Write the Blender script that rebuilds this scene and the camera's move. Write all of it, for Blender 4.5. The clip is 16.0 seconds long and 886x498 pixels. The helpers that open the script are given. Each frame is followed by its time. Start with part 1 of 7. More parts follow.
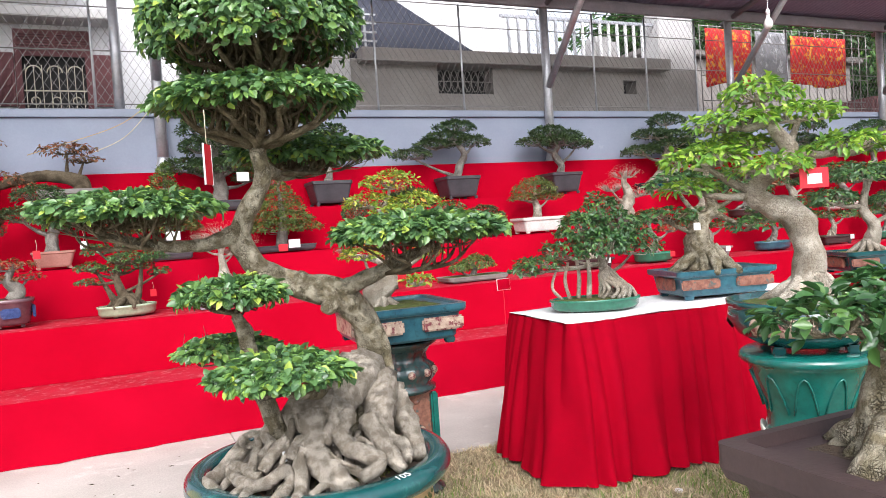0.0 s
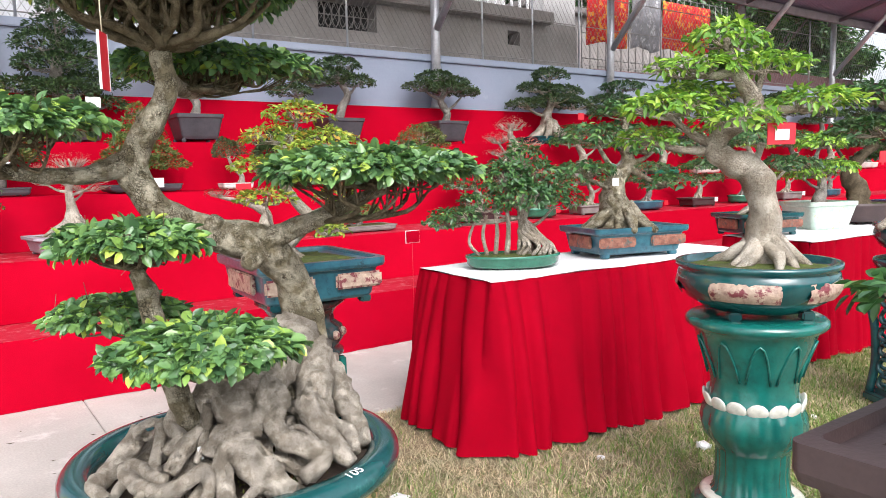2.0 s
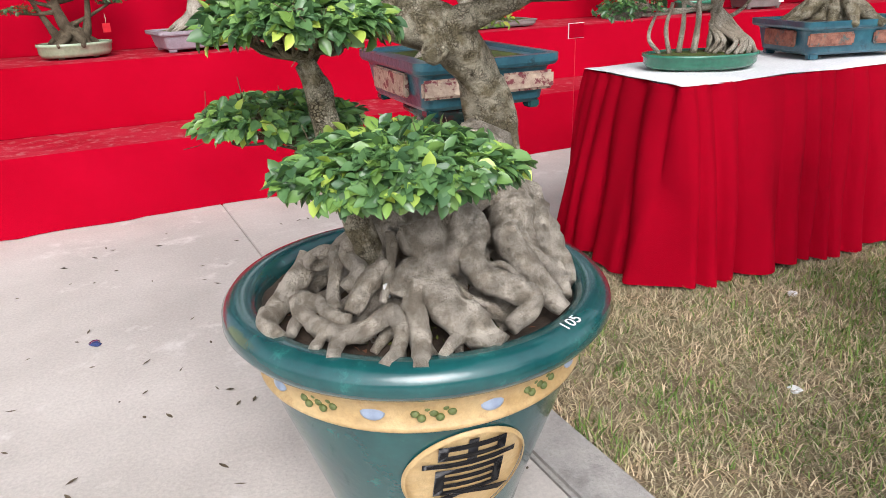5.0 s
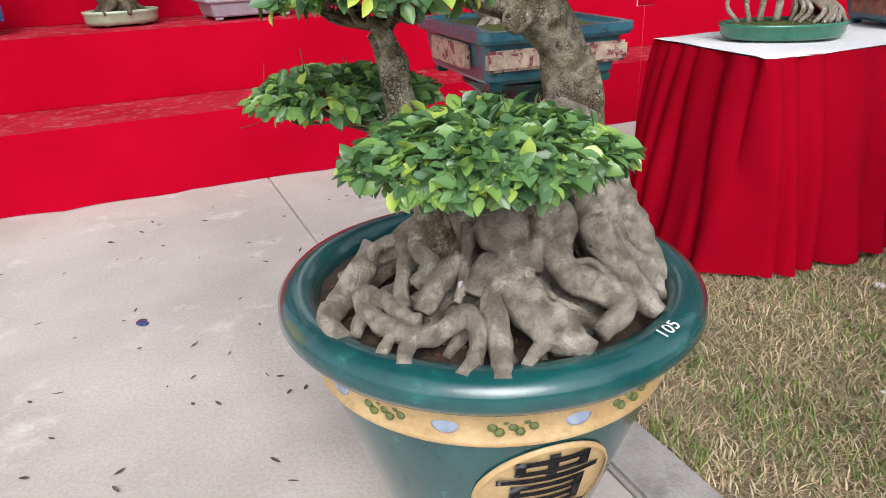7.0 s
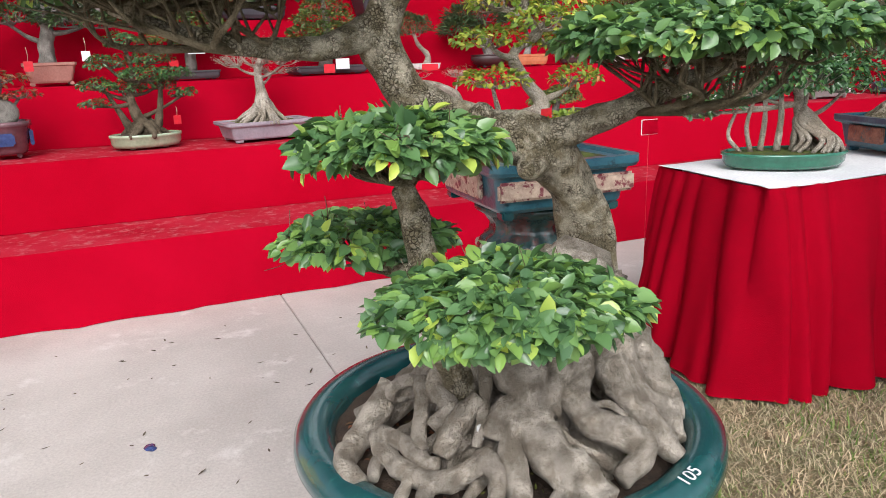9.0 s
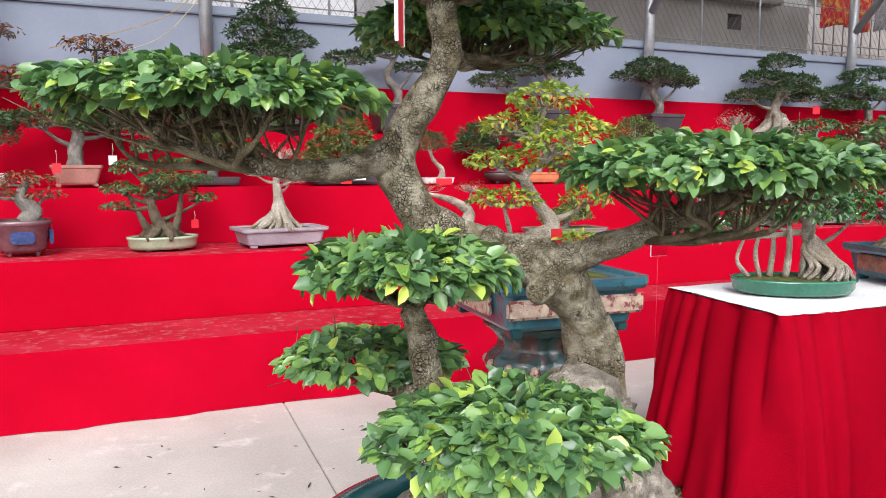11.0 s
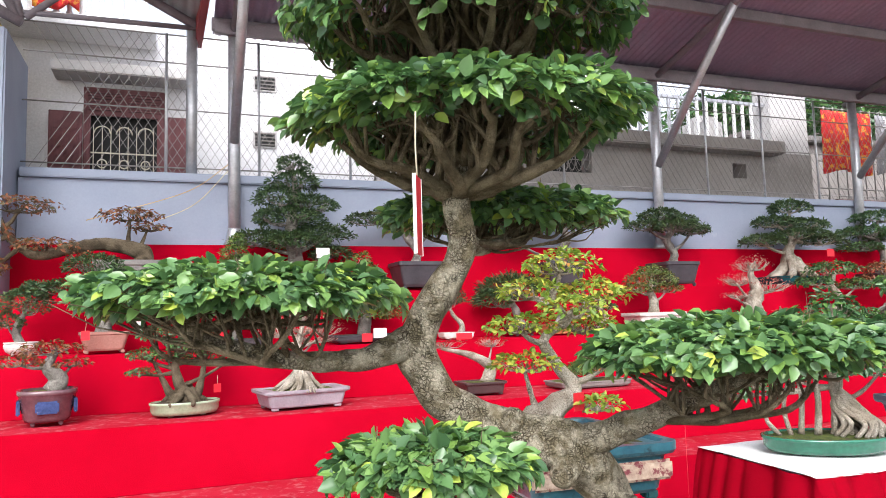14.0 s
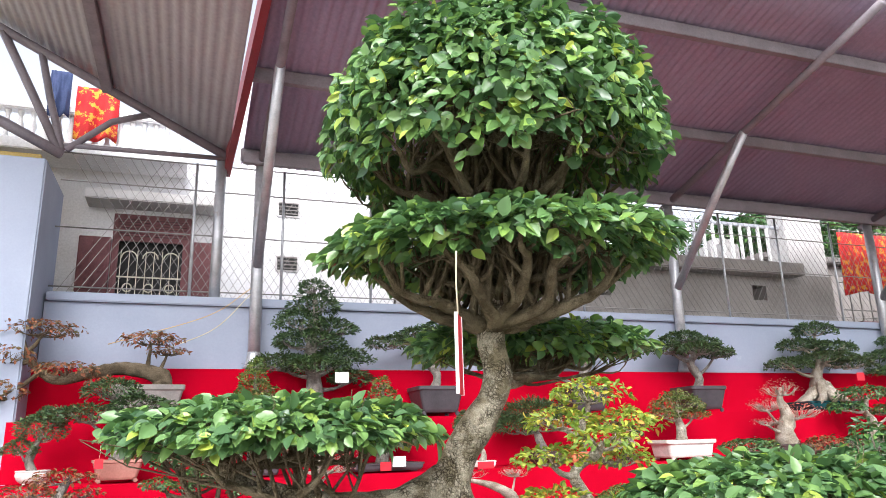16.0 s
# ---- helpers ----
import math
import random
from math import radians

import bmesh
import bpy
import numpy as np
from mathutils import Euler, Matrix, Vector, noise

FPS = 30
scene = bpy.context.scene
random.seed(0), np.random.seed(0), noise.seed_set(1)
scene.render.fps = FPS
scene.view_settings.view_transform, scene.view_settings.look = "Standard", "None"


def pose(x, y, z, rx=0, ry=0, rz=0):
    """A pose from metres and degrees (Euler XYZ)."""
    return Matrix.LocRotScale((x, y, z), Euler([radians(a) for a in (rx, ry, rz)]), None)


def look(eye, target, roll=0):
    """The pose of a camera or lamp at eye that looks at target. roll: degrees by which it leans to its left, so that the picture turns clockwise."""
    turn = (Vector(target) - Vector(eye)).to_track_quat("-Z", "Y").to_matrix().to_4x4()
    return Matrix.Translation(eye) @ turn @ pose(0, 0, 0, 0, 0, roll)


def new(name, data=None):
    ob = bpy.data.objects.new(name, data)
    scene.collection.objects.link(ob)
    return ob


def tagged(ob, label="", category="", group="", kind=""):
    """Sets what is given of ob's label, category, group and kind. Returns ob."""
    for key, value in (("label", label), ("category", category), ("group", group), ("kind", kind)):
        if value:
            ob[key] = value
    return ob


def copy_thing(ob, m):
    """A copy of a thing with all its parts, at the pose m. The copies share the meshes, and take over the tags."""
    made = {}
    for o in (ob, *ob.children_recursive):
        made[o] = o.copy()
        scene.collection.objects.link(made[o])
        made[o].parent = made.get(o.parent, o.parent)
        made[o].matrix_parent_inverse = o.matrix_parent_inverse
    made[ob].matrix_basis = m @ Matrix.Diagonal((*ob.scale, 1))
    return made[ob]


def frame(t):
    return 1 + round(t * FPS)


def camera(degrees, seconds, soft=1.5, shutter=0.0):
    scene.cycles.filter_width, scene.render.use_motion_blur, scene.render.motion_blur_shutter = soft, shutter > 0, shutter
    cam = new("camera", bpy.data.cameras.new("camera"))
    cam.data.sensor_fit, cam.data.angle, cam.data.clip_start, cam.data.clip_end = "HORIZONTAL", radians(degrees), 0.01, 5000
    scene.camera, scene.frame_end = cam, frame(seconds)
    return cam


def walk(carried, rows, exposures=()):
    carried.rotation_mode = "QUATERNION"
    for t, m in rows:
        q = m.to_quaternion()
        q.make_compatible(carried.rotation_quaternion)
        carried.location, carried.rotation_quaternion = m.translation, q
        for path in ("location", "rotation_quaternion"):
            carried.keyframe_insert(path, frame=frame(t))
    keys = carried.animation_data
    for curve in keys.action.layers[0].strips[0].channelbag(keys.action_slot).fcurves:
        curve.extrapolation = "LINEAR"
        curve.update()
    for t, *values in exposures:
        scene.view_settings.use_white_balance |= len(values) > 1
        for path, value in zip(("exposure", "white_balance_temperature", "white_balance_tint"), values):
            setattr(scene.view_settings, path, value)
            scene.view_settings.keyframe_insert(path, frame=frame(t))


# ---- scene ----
cam = camera(63.2, 16.0, soft=0.75)
PATH = [
    (0, (0.691, 0.447, 1.249), (1.498, 2.276, 1.191), -3.9),
    (0.5, (0.738, 0.61, 1.235), (1.603, 2.411, 1.144), -1.4),
    (1, (0.771, 0.731, 1.217), (1.666, 2.512, 1.053), -1.4),
    (1.5, (0.693, 0.834, 1.239), (1.734, 2.535, 1.08), -1.4),
    (2, (0.622, 0.931, 1.237), (1.772, 2.554, 1.024), -1.3),
    (2.5, (0.587, 0.969, 1.228), (1.812, 2.528, 0.966), 0.1),
    (3, (0.638, 1.013, 1.237), (1.879, 2.559, 0.978), -2.5),
    (3.5, (0.698, 1.117, 1.221), (1.787, 2.766, 0.911), -1.6),
    (4, (0.738, 1.137, 1.215), (1.629, 2.862, 0.735), -1.6),
    (4.5, (0.726, 1.239, 1.166), (1.558, 2.949, 0.549), -1.2),
    (5, (0.626, 1.376, 1.175), (1.454, 3.046, 0.452), -1.9),
    (7.5, (0.623, 1.543, 1.16), (1.328, 3.238, 0.367), -1.9),
    (8, (0.616, 1.551, 1.19), (1.319, 3.281, 0.476), -2.1),
    (8.5, (0.614, 1.545, 1.218), (1.335, 3.321, 0.645), -2.2),
    (9, (0.608, 1.539, 1.226), (1.357, 3.321, 0.711), -2.0),
    (11.5, (0.61, 1.539, 1.26), (1.354, 3.39, 1.115), 0.0),
    (12, (0.598, 1.533, 1.275), (1.335, 3.391, 1.195), -0.5),
    (12.5, (0.609, 1.52, 1.287), (1.326, 3.387, 1.29), -0.5),
    (13, (0.607, 1.509, 1.294), (1.318, 3.377, 1.372), -0.4),
    (13.5, (0.599, 1.501, 1.302), (1.31, 3.366, 1.42), -0.6),
    (14, (0.596, 1.498, 1.321), (1.302, 3.36, 1.504), -1.6),
    (14.5, (0.605, 1.494, 1.324), (1.288, 3.354, 1.596), -2.0),
    (15, (0.605, 1.494, 1.344), (1.267, 3.347, 1.699), -2.3),
    (15.5, (0.582, 1.503, 1.347), (1.236, 3.341, 1.788), -1.9),
    (16, (0.562, 1.502, 1.345), (1.215, 3.321, 1.857), -1.5),
]
EXPOSURES = [(0, 1.21), (3, 1.26), (4, 1.14), (5, 0.88), (7.5, 0.73), (9, 0.78), (11.5, 1.14), (12.5, 1.23), (14, 1.29), (16, 1.42)]
walk(cam, [(t, look(eye, target, roll)) for t, eye, target, roll in PATH], [(t, stops, 6250, 13) for t, stops in EXPOSURES])

# ---- light ----
world = bpy.data.worlds.new("sky")
scene.world = world
world.use_nodes = True
wn = world.node_tree.nodes
sky = wn.new("ShaderNodeTexSky")
sky.sky_type = "NISHITA"
sky.sun_disc = False
sky.sun_elevation, sky.sun_rotation = radians(42), radians(200)
sky.air_density, sky.dust_density, sky.ozone_density = 1.0, 4.0, 1.0
hs = wn.new("ShaderNodeHueSaturation")
hs.inputs["Saturation"].default_value = 0.3
world.node_tree.links.new(sky.outputs[0], hs.inputs["Color"])
world.node_tree.links.new(hs.outputs[0], wn["Background"].inputs["Color"])
wn["Background"].inputs["Strength"].default_value = 0.15
sun = new("sun", bpy.data.lights.new("sun", "SUN"))
sun.data.energy, sun.data.angle, sun.data.color = 0.8, radians(40), (1.0, 0.98, 0.96)
sun.matrix_world = look((-3, -8, 7.7), (0, 0, 0))


# ---- materials ----
def nodes_of(name, rough=0.6, metal=0.0):
    m = bpy.data.materials.new(name)
    m.use_nodes = True
    nt = m.node_tree
    b = nt.nodes["Principled BSDF"]
    b.inputs["Roughness"].default_value, b.inputs["Metallic"].default_value = rough, metal
    return m, nt, b


def noise_node(nt, coord, scale, detail=5.0, rough=0.6):
    n = nt.nodes.new("ShaderNodeTexNoise")
    n.inputs["Scale"].default_value, n.inputs["Detail"].default_value, n.inputs["Roughness"].default_value = scale, detail, rough
    nt.links.new(coord, n.inputs["Vector"])
    return n.outputs["Fac"]


def ramp_node(nt, fac, stops):
    r = nt.nodes.new("ShaderNodeValToRGB")
    el = r.color_ramp.elements
    while len(el) < len(stops):
        el.new(0.5)
    for e, (p, c) in zip(el, stops):
        e.position, e.color = p, (*c, 1)
    nt.links.new(fac, r.inputs[0])
    return r.outputs[0]


def mixc(nt, fac, a, b):
    m = nt.nodes.new("ShaderNodeMix")
    m.data_type = "RGBA"
    nt.links.new(fac, m.inputs[0])
    nt.links.new(a, m.inputs[6])
    nt.links.new(b, m.inputs[7])
    return m.outputs[2]


def surf(name, c1, c2, scale=4.0, rough=0.6, bump=0.15, fine=60.0, metal=0.0, stain=None, coat=0.0, spread=(0.35, 0.65), spec=0.5, grain=0.5):
    """Two tones mixed by a coarse noise, a fine grain for tone and relief, and stains if given."""
    m, nt, b = nodes_of(name, rough, metal)
    tc = nt.nodes.new("ShaderNodeTexCoord").outputs["Object"]
    col = ramp_node(nt, noise_node(nt, tc, scale), [(spread[0], c1), (spread[1], c2)])
    g = noise_node(nt, tc, fine, 4.0)
    dark = ramp_node(nt, g, [(0.3, (0.72, 0.72, 0.72)), (0.7, (1.12, 1.12, 1.12))])
    mul = nt.nodes.new("ShaderNodeMix")
    mul.data_type, mul.blend_type = "RGBA", "MULTIPLY"
    mul.inputs[0].default_value = grain
    nt.links.new(col, mul.inputs[6])
    nt.links.new(dark, mul.inputs[7])
    out = mul.outputs[2]
    if stain:
        f = ramp_node(nt, noise_node(nt, tc, stain[1], 8.0, 0.7), [(stain[2], (0, 0, 0)), (stain[3], (1, 1, 1))])
        rgb = nt.nodes.new("ShaderNodeRGB")
        rgb.outputs[0].default_value = (*stain[0], 1)
        out = mixc(nt, f, out, rgb.outputs[0])
    nt.links.new(out, b.inputs["Base Color"])
    b.inputs["Specular IOR Level"].default_value = spec
    if coat:
        b.inputs["Coat Weight"].default_value = coat
        b.inputs["Coat Roughness"].default_value = 0.12
    if bump:
        bp = nt.nodes.new("ShaderNodeBump")
        bp.inputs["Strength"].default_value, bp.inputs["Distance"].default_value = bump, 0.01
        nt.links.new(g, bp.inputs["Height"])
        nt.links.new(bp.outputs[0], b.inputs["Normal"])
    return m


def leafy(name, stops, rough=0.28, trans=0.25):
    """Leaves: every leaf takes its own tone; light shines through a little."""
    m, nt, b = nodes_of(name, rough)
    geo = nt.nodes.new("ShaderNodeNewGeometry")
    col = ramp_node(nt, geo.outputs["Random Per Island"], stops)
    tc = nt.nodes.new("ShaderNodeTexCoord").outputs["Object"]
    big = ramp_node(nt, noise_node(nt, tc, 9.0, 2.0), [(0.3, (0.75, 0.8, 0.75)), (0.7, (1.2, 1.15, 1.1))])
    mul = nt.nodes.new("ShaderNodeMix")
    mul.data_type, mul.blend_type = "RGBA", "MULTIPLY"
    mul.inputs[0].default_value = 1.0
    nt.links.new(col, mul.inputs[6])
    nt.links.new(big, mul.inputs[7])
    nt.links.new(mul.outputs[2], b.inputs["Base Color"])
    b.inputs["Specular IOR Level"].default_value = 0.6
    tr = nt.nodes.new("ShaderNodeBsdfTranslucent")
    nt.links.new(mul.outputs[2], tr.inputs["Color"])
    mx = nt.nodes.new("ShaderNodeMixShader")
    mx.inputs[0].default_value = trans
    nt.links.new(b.outputs[0], mx.inputs[1])
    nt.links.new(tr.outputs[0], mx.inputs[2])
    nt.links.new(mx.outputs[0], nt.nodes["Material Output"].inputs["Surface"])
    return m


def bark(name, c1, c2, c3, scale=22.0, bump=0.8, crackle=0.6, cells=6.0):
    m, nt, b = nodes_of(name, 0.85)
    tc = nt.nodes.new("ShaderNodeTexCoord").outputs["Object"]
    v = nt.nodes.new("ShaderNodeTexVoronoi")
    v.feature = "DISTANCE_TO_EDGE"
    v.inputs["Scale"].default_value = scale * cells
    wob = nt.nodes.new("ShaderNodeMix")
    wob.data_type = "VECTOR"
    wob.inputs[0].default_value = 0.03
    nz = nt.nodes.new("ShaderNodeTexNoise")
    nz.inputs["Scale"].default_value = 30
    nt.links.new(tc, nz.inputs["Vector"])
    nt.links.new(tc, wob.inputs[4])
    nt.links.new(nz.outputs["Color"], wob.inputs[5])
    nt.links.new(wob.outputs[1], v.inputs["Vector"])
    crack = ramp_node(nt, v.outputs["Distance"], [(0.0, (0, 0, 0)), (0.16, (1, 1, 1))])
    patch = ramp_node(nt, noise_node(nt, tc, scale * 0.5), [(0.42, c1), (0.58, c2)])
    keep = ramp_node(nt, noise_node(nt, tc, scale * 0.6, 3.0), [(0.4, (0, 0, 0)), (0.64, (crackle, crackle, crackle))])
    base = nt.nodes.new("ShaderNodeRGB")
    base.outputs[0].default_value = (*c3, 1)
    inv = nt.nodes.new("ShaderNodeMath")
    inv.operation = "SUBTRACT"
    inv.inputs[0].default_value = 1.0
    nt.links.new(crack, inv.inputs[1])
    fac = nt.nodes.new("ShaderNodeMath")
    fac.operation = "MULTIPLY"
    nt.links.new(inv.outputs[0], fac.inputs[0])
    nt.links.new(keep, fac.inputs[1])
    speck = ramp_node(nt, noise_node(nt, tc, scale * 16, 2.0), [(0.34, (0.42, 0.39, 0.34)), (0.52, (1.06, 1.05, 1.04))])
    mul = nt.nodes.new("ShaderNodeMix")
    mul.data_type, mul.blend_type = "RGBA", "MULTIPLY"
    mul.inputs[0].default_value = 0.8
    nt.links.new(mixc(nt, fac.outputs[0], patch, base.outputs[0]), mul.inputs[6])
    nt.links.new(speck, mul.inputs[7])
    nt.links.new(mul.outputs[2], b.inputs["Base Color"])
    hgt = nt.nodes.new("ShaderNodeMath")
    hgt.operation = "SUBTRACT"
    nt.links.new(noise_node(nt, tc, scale * 3, 6.0), hgt.inputs[0])
    nt.links.new(fac.outputs[0], hgt.inputs[1])
    bp = nt.nodes.new("ShaderNodeBump")
    bp.inputs["Strength"].default_value, bp.inputs["Distance"].default_value = bump, 0.014
    nt.links.new(hgt.outputs[0], bp.inputs["Height"])
    nt.links.new(bp.outputs[0], b.inputs["Normal"])
    b.inputs["Specular IOR Level"].default_value = 0.2
    return m


RED = surf("red_cloth", (0.37, 0.0008, 0.013), (0.43, 0.0015, 0.018), 1.3, 0.95, 0.25, 260.0, spec=0.03)
REDTREAD = surf("dusty_red_cloth", (0.36, 0.004, 0.018), (0.42, 0.015, 0.035), 3, 0.95, 0.3, 200.0, stain=((0.5, 0.24, 0.24), 13.0, 0.52, 0.85), spec=0.1)
TABLERED = surf("table_cloth_red", (0.29, 0.0005, 0.01), (0.36, 0.0007, 0.013), 2, 0.9, 0.25, 300.0, spec=0.04)
WHITECLOTH = surf("white_sheet", (0.72, 0.72, 0.72), (0.8, 0.8, 0.79), 5, 0.8, 0.1, 120.0)
CONCRETE = surf("concrete", (0.42, 0.385, 0.345), (0.53, 0.49, 0.445), 1.6, 0.85, 0.25, 90.0, stain=((0.6, 0.57, 0.53), 2.3, 0.56, 0.66))
KERB = surf("kerb_concrete", (0.3, 0.285, 0.265), (0.4, 0.38, 0.35), 6, 0.9, 0.4, 120.0, stain=((0.16, 0.15, 0.14), 5, 0.55, 0.72))
SOILGROUND = surf("dry_earth", (0.22, 0.17, 0.105), (0.32, 0.255, 0.16), 5, 0.95, 0.5, 140.0, stain=((0.12, 0.15, 0.04), 1.4, 0.5, 0.68))
GREYWALL = surf("grey_wall_paint", (0.25, 0.29, 0.37), (0.3, 0.34, 0.42), 1.1, 0.75, 0.1, 60.0, stain=((0.42, 0.45, 0.5), 1.7, 0.66, 0.78), grain=0.15)
GALV = surf("galvanised_steel", (0.42, 0.43, 0.45), (0.55, 0.56, 0.58), 9, 0.42, 0.1, 80.0, metal=0.6, stain=((0.4, 0.36, 0.33), 12, 0.6, 0.7))
WIRE = surf("fence_wire", (0.26, 0.25, 0.24), (0.36, 0.34, 0.32), 9, 0.5, 0.0, 80.0, metal=0.6)
ROOF = surf("roof_sheet", (0.275, 0.222, 0.325), (0.325, 0.27, 0.38), 0.8, 0.55, 0.05, 30.0)
ROOFPALE = surf("roof_sheet_pale", (0.29, 0.275, 0.29), (0.35, 0.335, 0.35), 0.8, 0.5, 0.05, 30.0)
PURLIN = surf("painted_steel", (0.18, 0.158, 0.178), (0.25, 0.222, 0.245), 4, 0.55, 0.1, 60.0)
REDSTEEL = surf("red_painted_steel", (0.2, 0.02, 0.025), (0.26, 0.03, 0.035), 4, 0.45, 0.1, 60.0)
HOUSE = surf("white_render", (0.72, 0.72, 0.73), (0.82, 0.82, 0.83), 1.1, 0.85, 0.15, 50.0, stain=((0.35, 0.35, 0.35), 2.2, 0.66, 0.9))
GREYRENDER = surf("grey_render", (0.235, 0.215, 0.2), (0.32, 0.295, 0.275), 1.2, 0.9, 0.2, 45.0, stain=((0.42, 0.4, 0.38), 1.6, 0.58, 0.75))
PALERENDER = surf("pale_render", (0.45, 0.44, 0.43), (0.56, 0.55, 0.54), 1.5, 0.9, 0.2, 45.0, stain=((0.25, 0.24, 0.23), 2.5, 0.55, 0.75))
SHUTTER = surf("shutter_paint", (0.125, 0.035, 0.04), (0.165, 0.05, 0.055), 5, 0.6, 0.15, 80.0)
# near-black colour that stands in for the shade of unlit rooms
ROOMSHADE = surf("interior_shade", (0.012, 0.012, 0.012), (0.02, 0.02, 0.02), 3, 0.8, 0.0)
IVORY = surf("ivory_iron", (0.55, 0.5, 0.38), (0.62, 0.58, 0.45), 8, 0.5, 0.1)
WHITEPAINT = surf("white_paint", (0.7, 0.7, 0.7), (0.8, 0.8, 0.8), 6, 0.6, 0.1)
YELLOWWALL = surf("yellow_wall_paint", (0.65, 0.48, 0.15), (0.72, 0.55, 0.2), 2, 0.8, 0.1)
BLUETARP = surf("blue_sheet", (0.03, 0.12, 0.5), (0.05, 0.17, 0.6), 1, 0.4, 0.2, 20.0)
NAVYSHEET = surf("navy_sheet", (0.02, 0.025, 0.045), (0.04, 0.045, 0.07), 2, 0.5, 0.1)
TILEROOF = surf("clay_tile", (0.2, 0.09, 0.09), (0.28, 0.15, 0.15), 6, 0.8, 0.3)
TEAL = surf("teal_glaze", (0.006, 0.055, 0.06), (0.01, 0.085, 0.085), 7, 0.18, 0.12, 25.0, coat=0.6, stain=((0.03, 0.2, 0.17), 14, 0.6, 0.8))
PEDTEAL = surf("pedestal_glaze", (0.005, 0.1, 0.085), (0.009, 0.155, 0.125), 9, 0.2, 0.15, 30.0, coat=0.6, stain=((0.01, 0.06, 0.05), 12, 0.55, 0.75))
DARKTEAL = surf("dark_teal_glaze", (0.006, 0.05, 0.06), (0.012, 0.085, 0.09), 9, 0.2, 0.15, 30.0, coat=0.5)
STANDGLAZE = surf("stand_glaze", (0.012, 0.035, 0.036), (0.03, 0.07, 0.066), 16, 0.25, 0.3, 50.0, coat=0.4, stain=((0.09, 0.035, 0.03), 14, 0.5, 0.62))
BLUEGLAZE = surf("blue_glaze", (0.014, 0.075, 0.11), (0.035, 0.14, 0.18), 12, 0.28, 0.25, 40.0, coat=0.4, stain=((0.01, 0.035, 0.05), 22, 0.55, 0.7))
OCHRE = surf("ochre_glaze", (0.45, 0.3, 0.13), (0.58, 0.42, 0.21), 10, 0.45, 0.25, 70.0, stain=((0.3, 0.16, 0.06), 16, 0.58, 0.75))
PALEBLUE = surf("pale_blue_glaze", (0.25, 0.31, 0.42), (0.32, 0.38, 0.48), 20, 0.4, 0.1)
MOSSGLAZE = surf("green_relief_glaze", (0.09, 0.12, 0.03), (0.13, 0.16, 0.05), 20, 0.5, 0.3)
INK = surf("black_glaze", (0.006, 0.006, 0.008), (0.012, 0.012, 0.015), 20, 0.3, 0.0)
TERRA = surf("brown_relief_glaze", (0.16, 0.06, 0.04), (0.33, 0.15, 0.1), 40, 0.4, 0.4, 120.0, stain=((0.05, 0.1, 0.1), 30, 0.55, 0.65))
RELIEF = surf("pale_relief_glaze", (0.32, 0.22, 0.17), (0.52, 0.41, 0.31), 30, 0.4, 0.4, 90.0, stain=((0.16, 0.03, 0.04), 28, 0.52, 0.58))
CREAMGLAZE = surf("cream_glaze", (0.6, 0.6, 0.52), (0.72, 0.72, 0.64), 15, 0.3, 0.1, coat=0.3)
BROWNPOT = surf("brown_clay", (0.042, 0.025, 0.025), (0.06, 0.037, 0.036), 5, 0.5, 0.12, 90.0)
BLACKPOT = surf("black_clay", (0.035, 0.032, 0.038), (0.06, 0.055, 0.062), 6, 0.5, 0.15, 80.0)
GREYPOT = surf("grey_clay", (0.16, 0.15, 0.14), (0.23, 0.21, 0.195), 7, 0.8, 0.25, 80.0)
PINKPOT = surf("terracotta_clay", (0.3, 0.13, 0.1), (0.38, 0.19, 0.15), 7, 0.75, 0.2, 80.0)
LILACPOT = surf("lilac_grey_clay", (0.25, 0.21, 0.24), (0.33, 0.29, 0.32), 7, 0.55, 0.15, 80.0)
CELADON = surf("celadon_glaze", (0.26, 0.34, 0.22), (0.36, 0.43, 0.3), 8, 0.25, 0.1, coat=0.3)
TRAYGREEN = surf("green_tray_glaze", (0.015, 0.12, 0.07), (0.03, 0.18, 0.11), 8, 0.2, 0.1, coat=0.4)
NAVYPOT = surf("purple_blue_glaze", (0.1, 0.05, 0.06), (0.16, 0.08, 0.09), 9, 0.25, 0.2, coat=0.4)
BLUEPANEL = surf("blue_panel_glaze", (0.015, 0.03, 0.11), (0.04, 0.065, 0.19), 30, 0.25, 0.2, coat=0.4, stain=((0.5, 0.5, 0.5), 40, 0.62, 0.66))
STONEPOT = surf("pale_stone", (0.5, 0.48, 0.44), (0.62, 0.6, 0.56), 12, 0.8, 0.5, 60.0)
LIGHTPOT = surf("pale_green_glaze", (0.38, 0.5, 0.42), (0.48, 0.58, 0.5), 8, 0.3, 0.15, coat=0.3, stain=((0.45, 0.35, 0.1), 14, 0.6, 0.64))
ORANGEPOT = surf("orange_clay", (0.45, 0.13, 0.05), (0.52, 0.18, 0.08), 8, 0.6, 0.15)
SOIL = surf("potting_soil", (0.045, 0.03, 0.02), (0.085, 0.055, 0.035), 25, 0.95, 0.8, 160.0)
MOSS = surf("moss", (0.05, 0.075, 0.008), (0.12, 0.15, 0.02), 30, 0.95, 1.0, 220.0, stain=((0.08, 0.055, 0.03), 14, 0.55, 0.66))
BARK = bark("ficus_bark", (0.25, 0.215, 0.135), (0.5, 0.455, 0.345), (0.075, 0.058, 0.038), 52, 1.0, 0.95, 3.0)
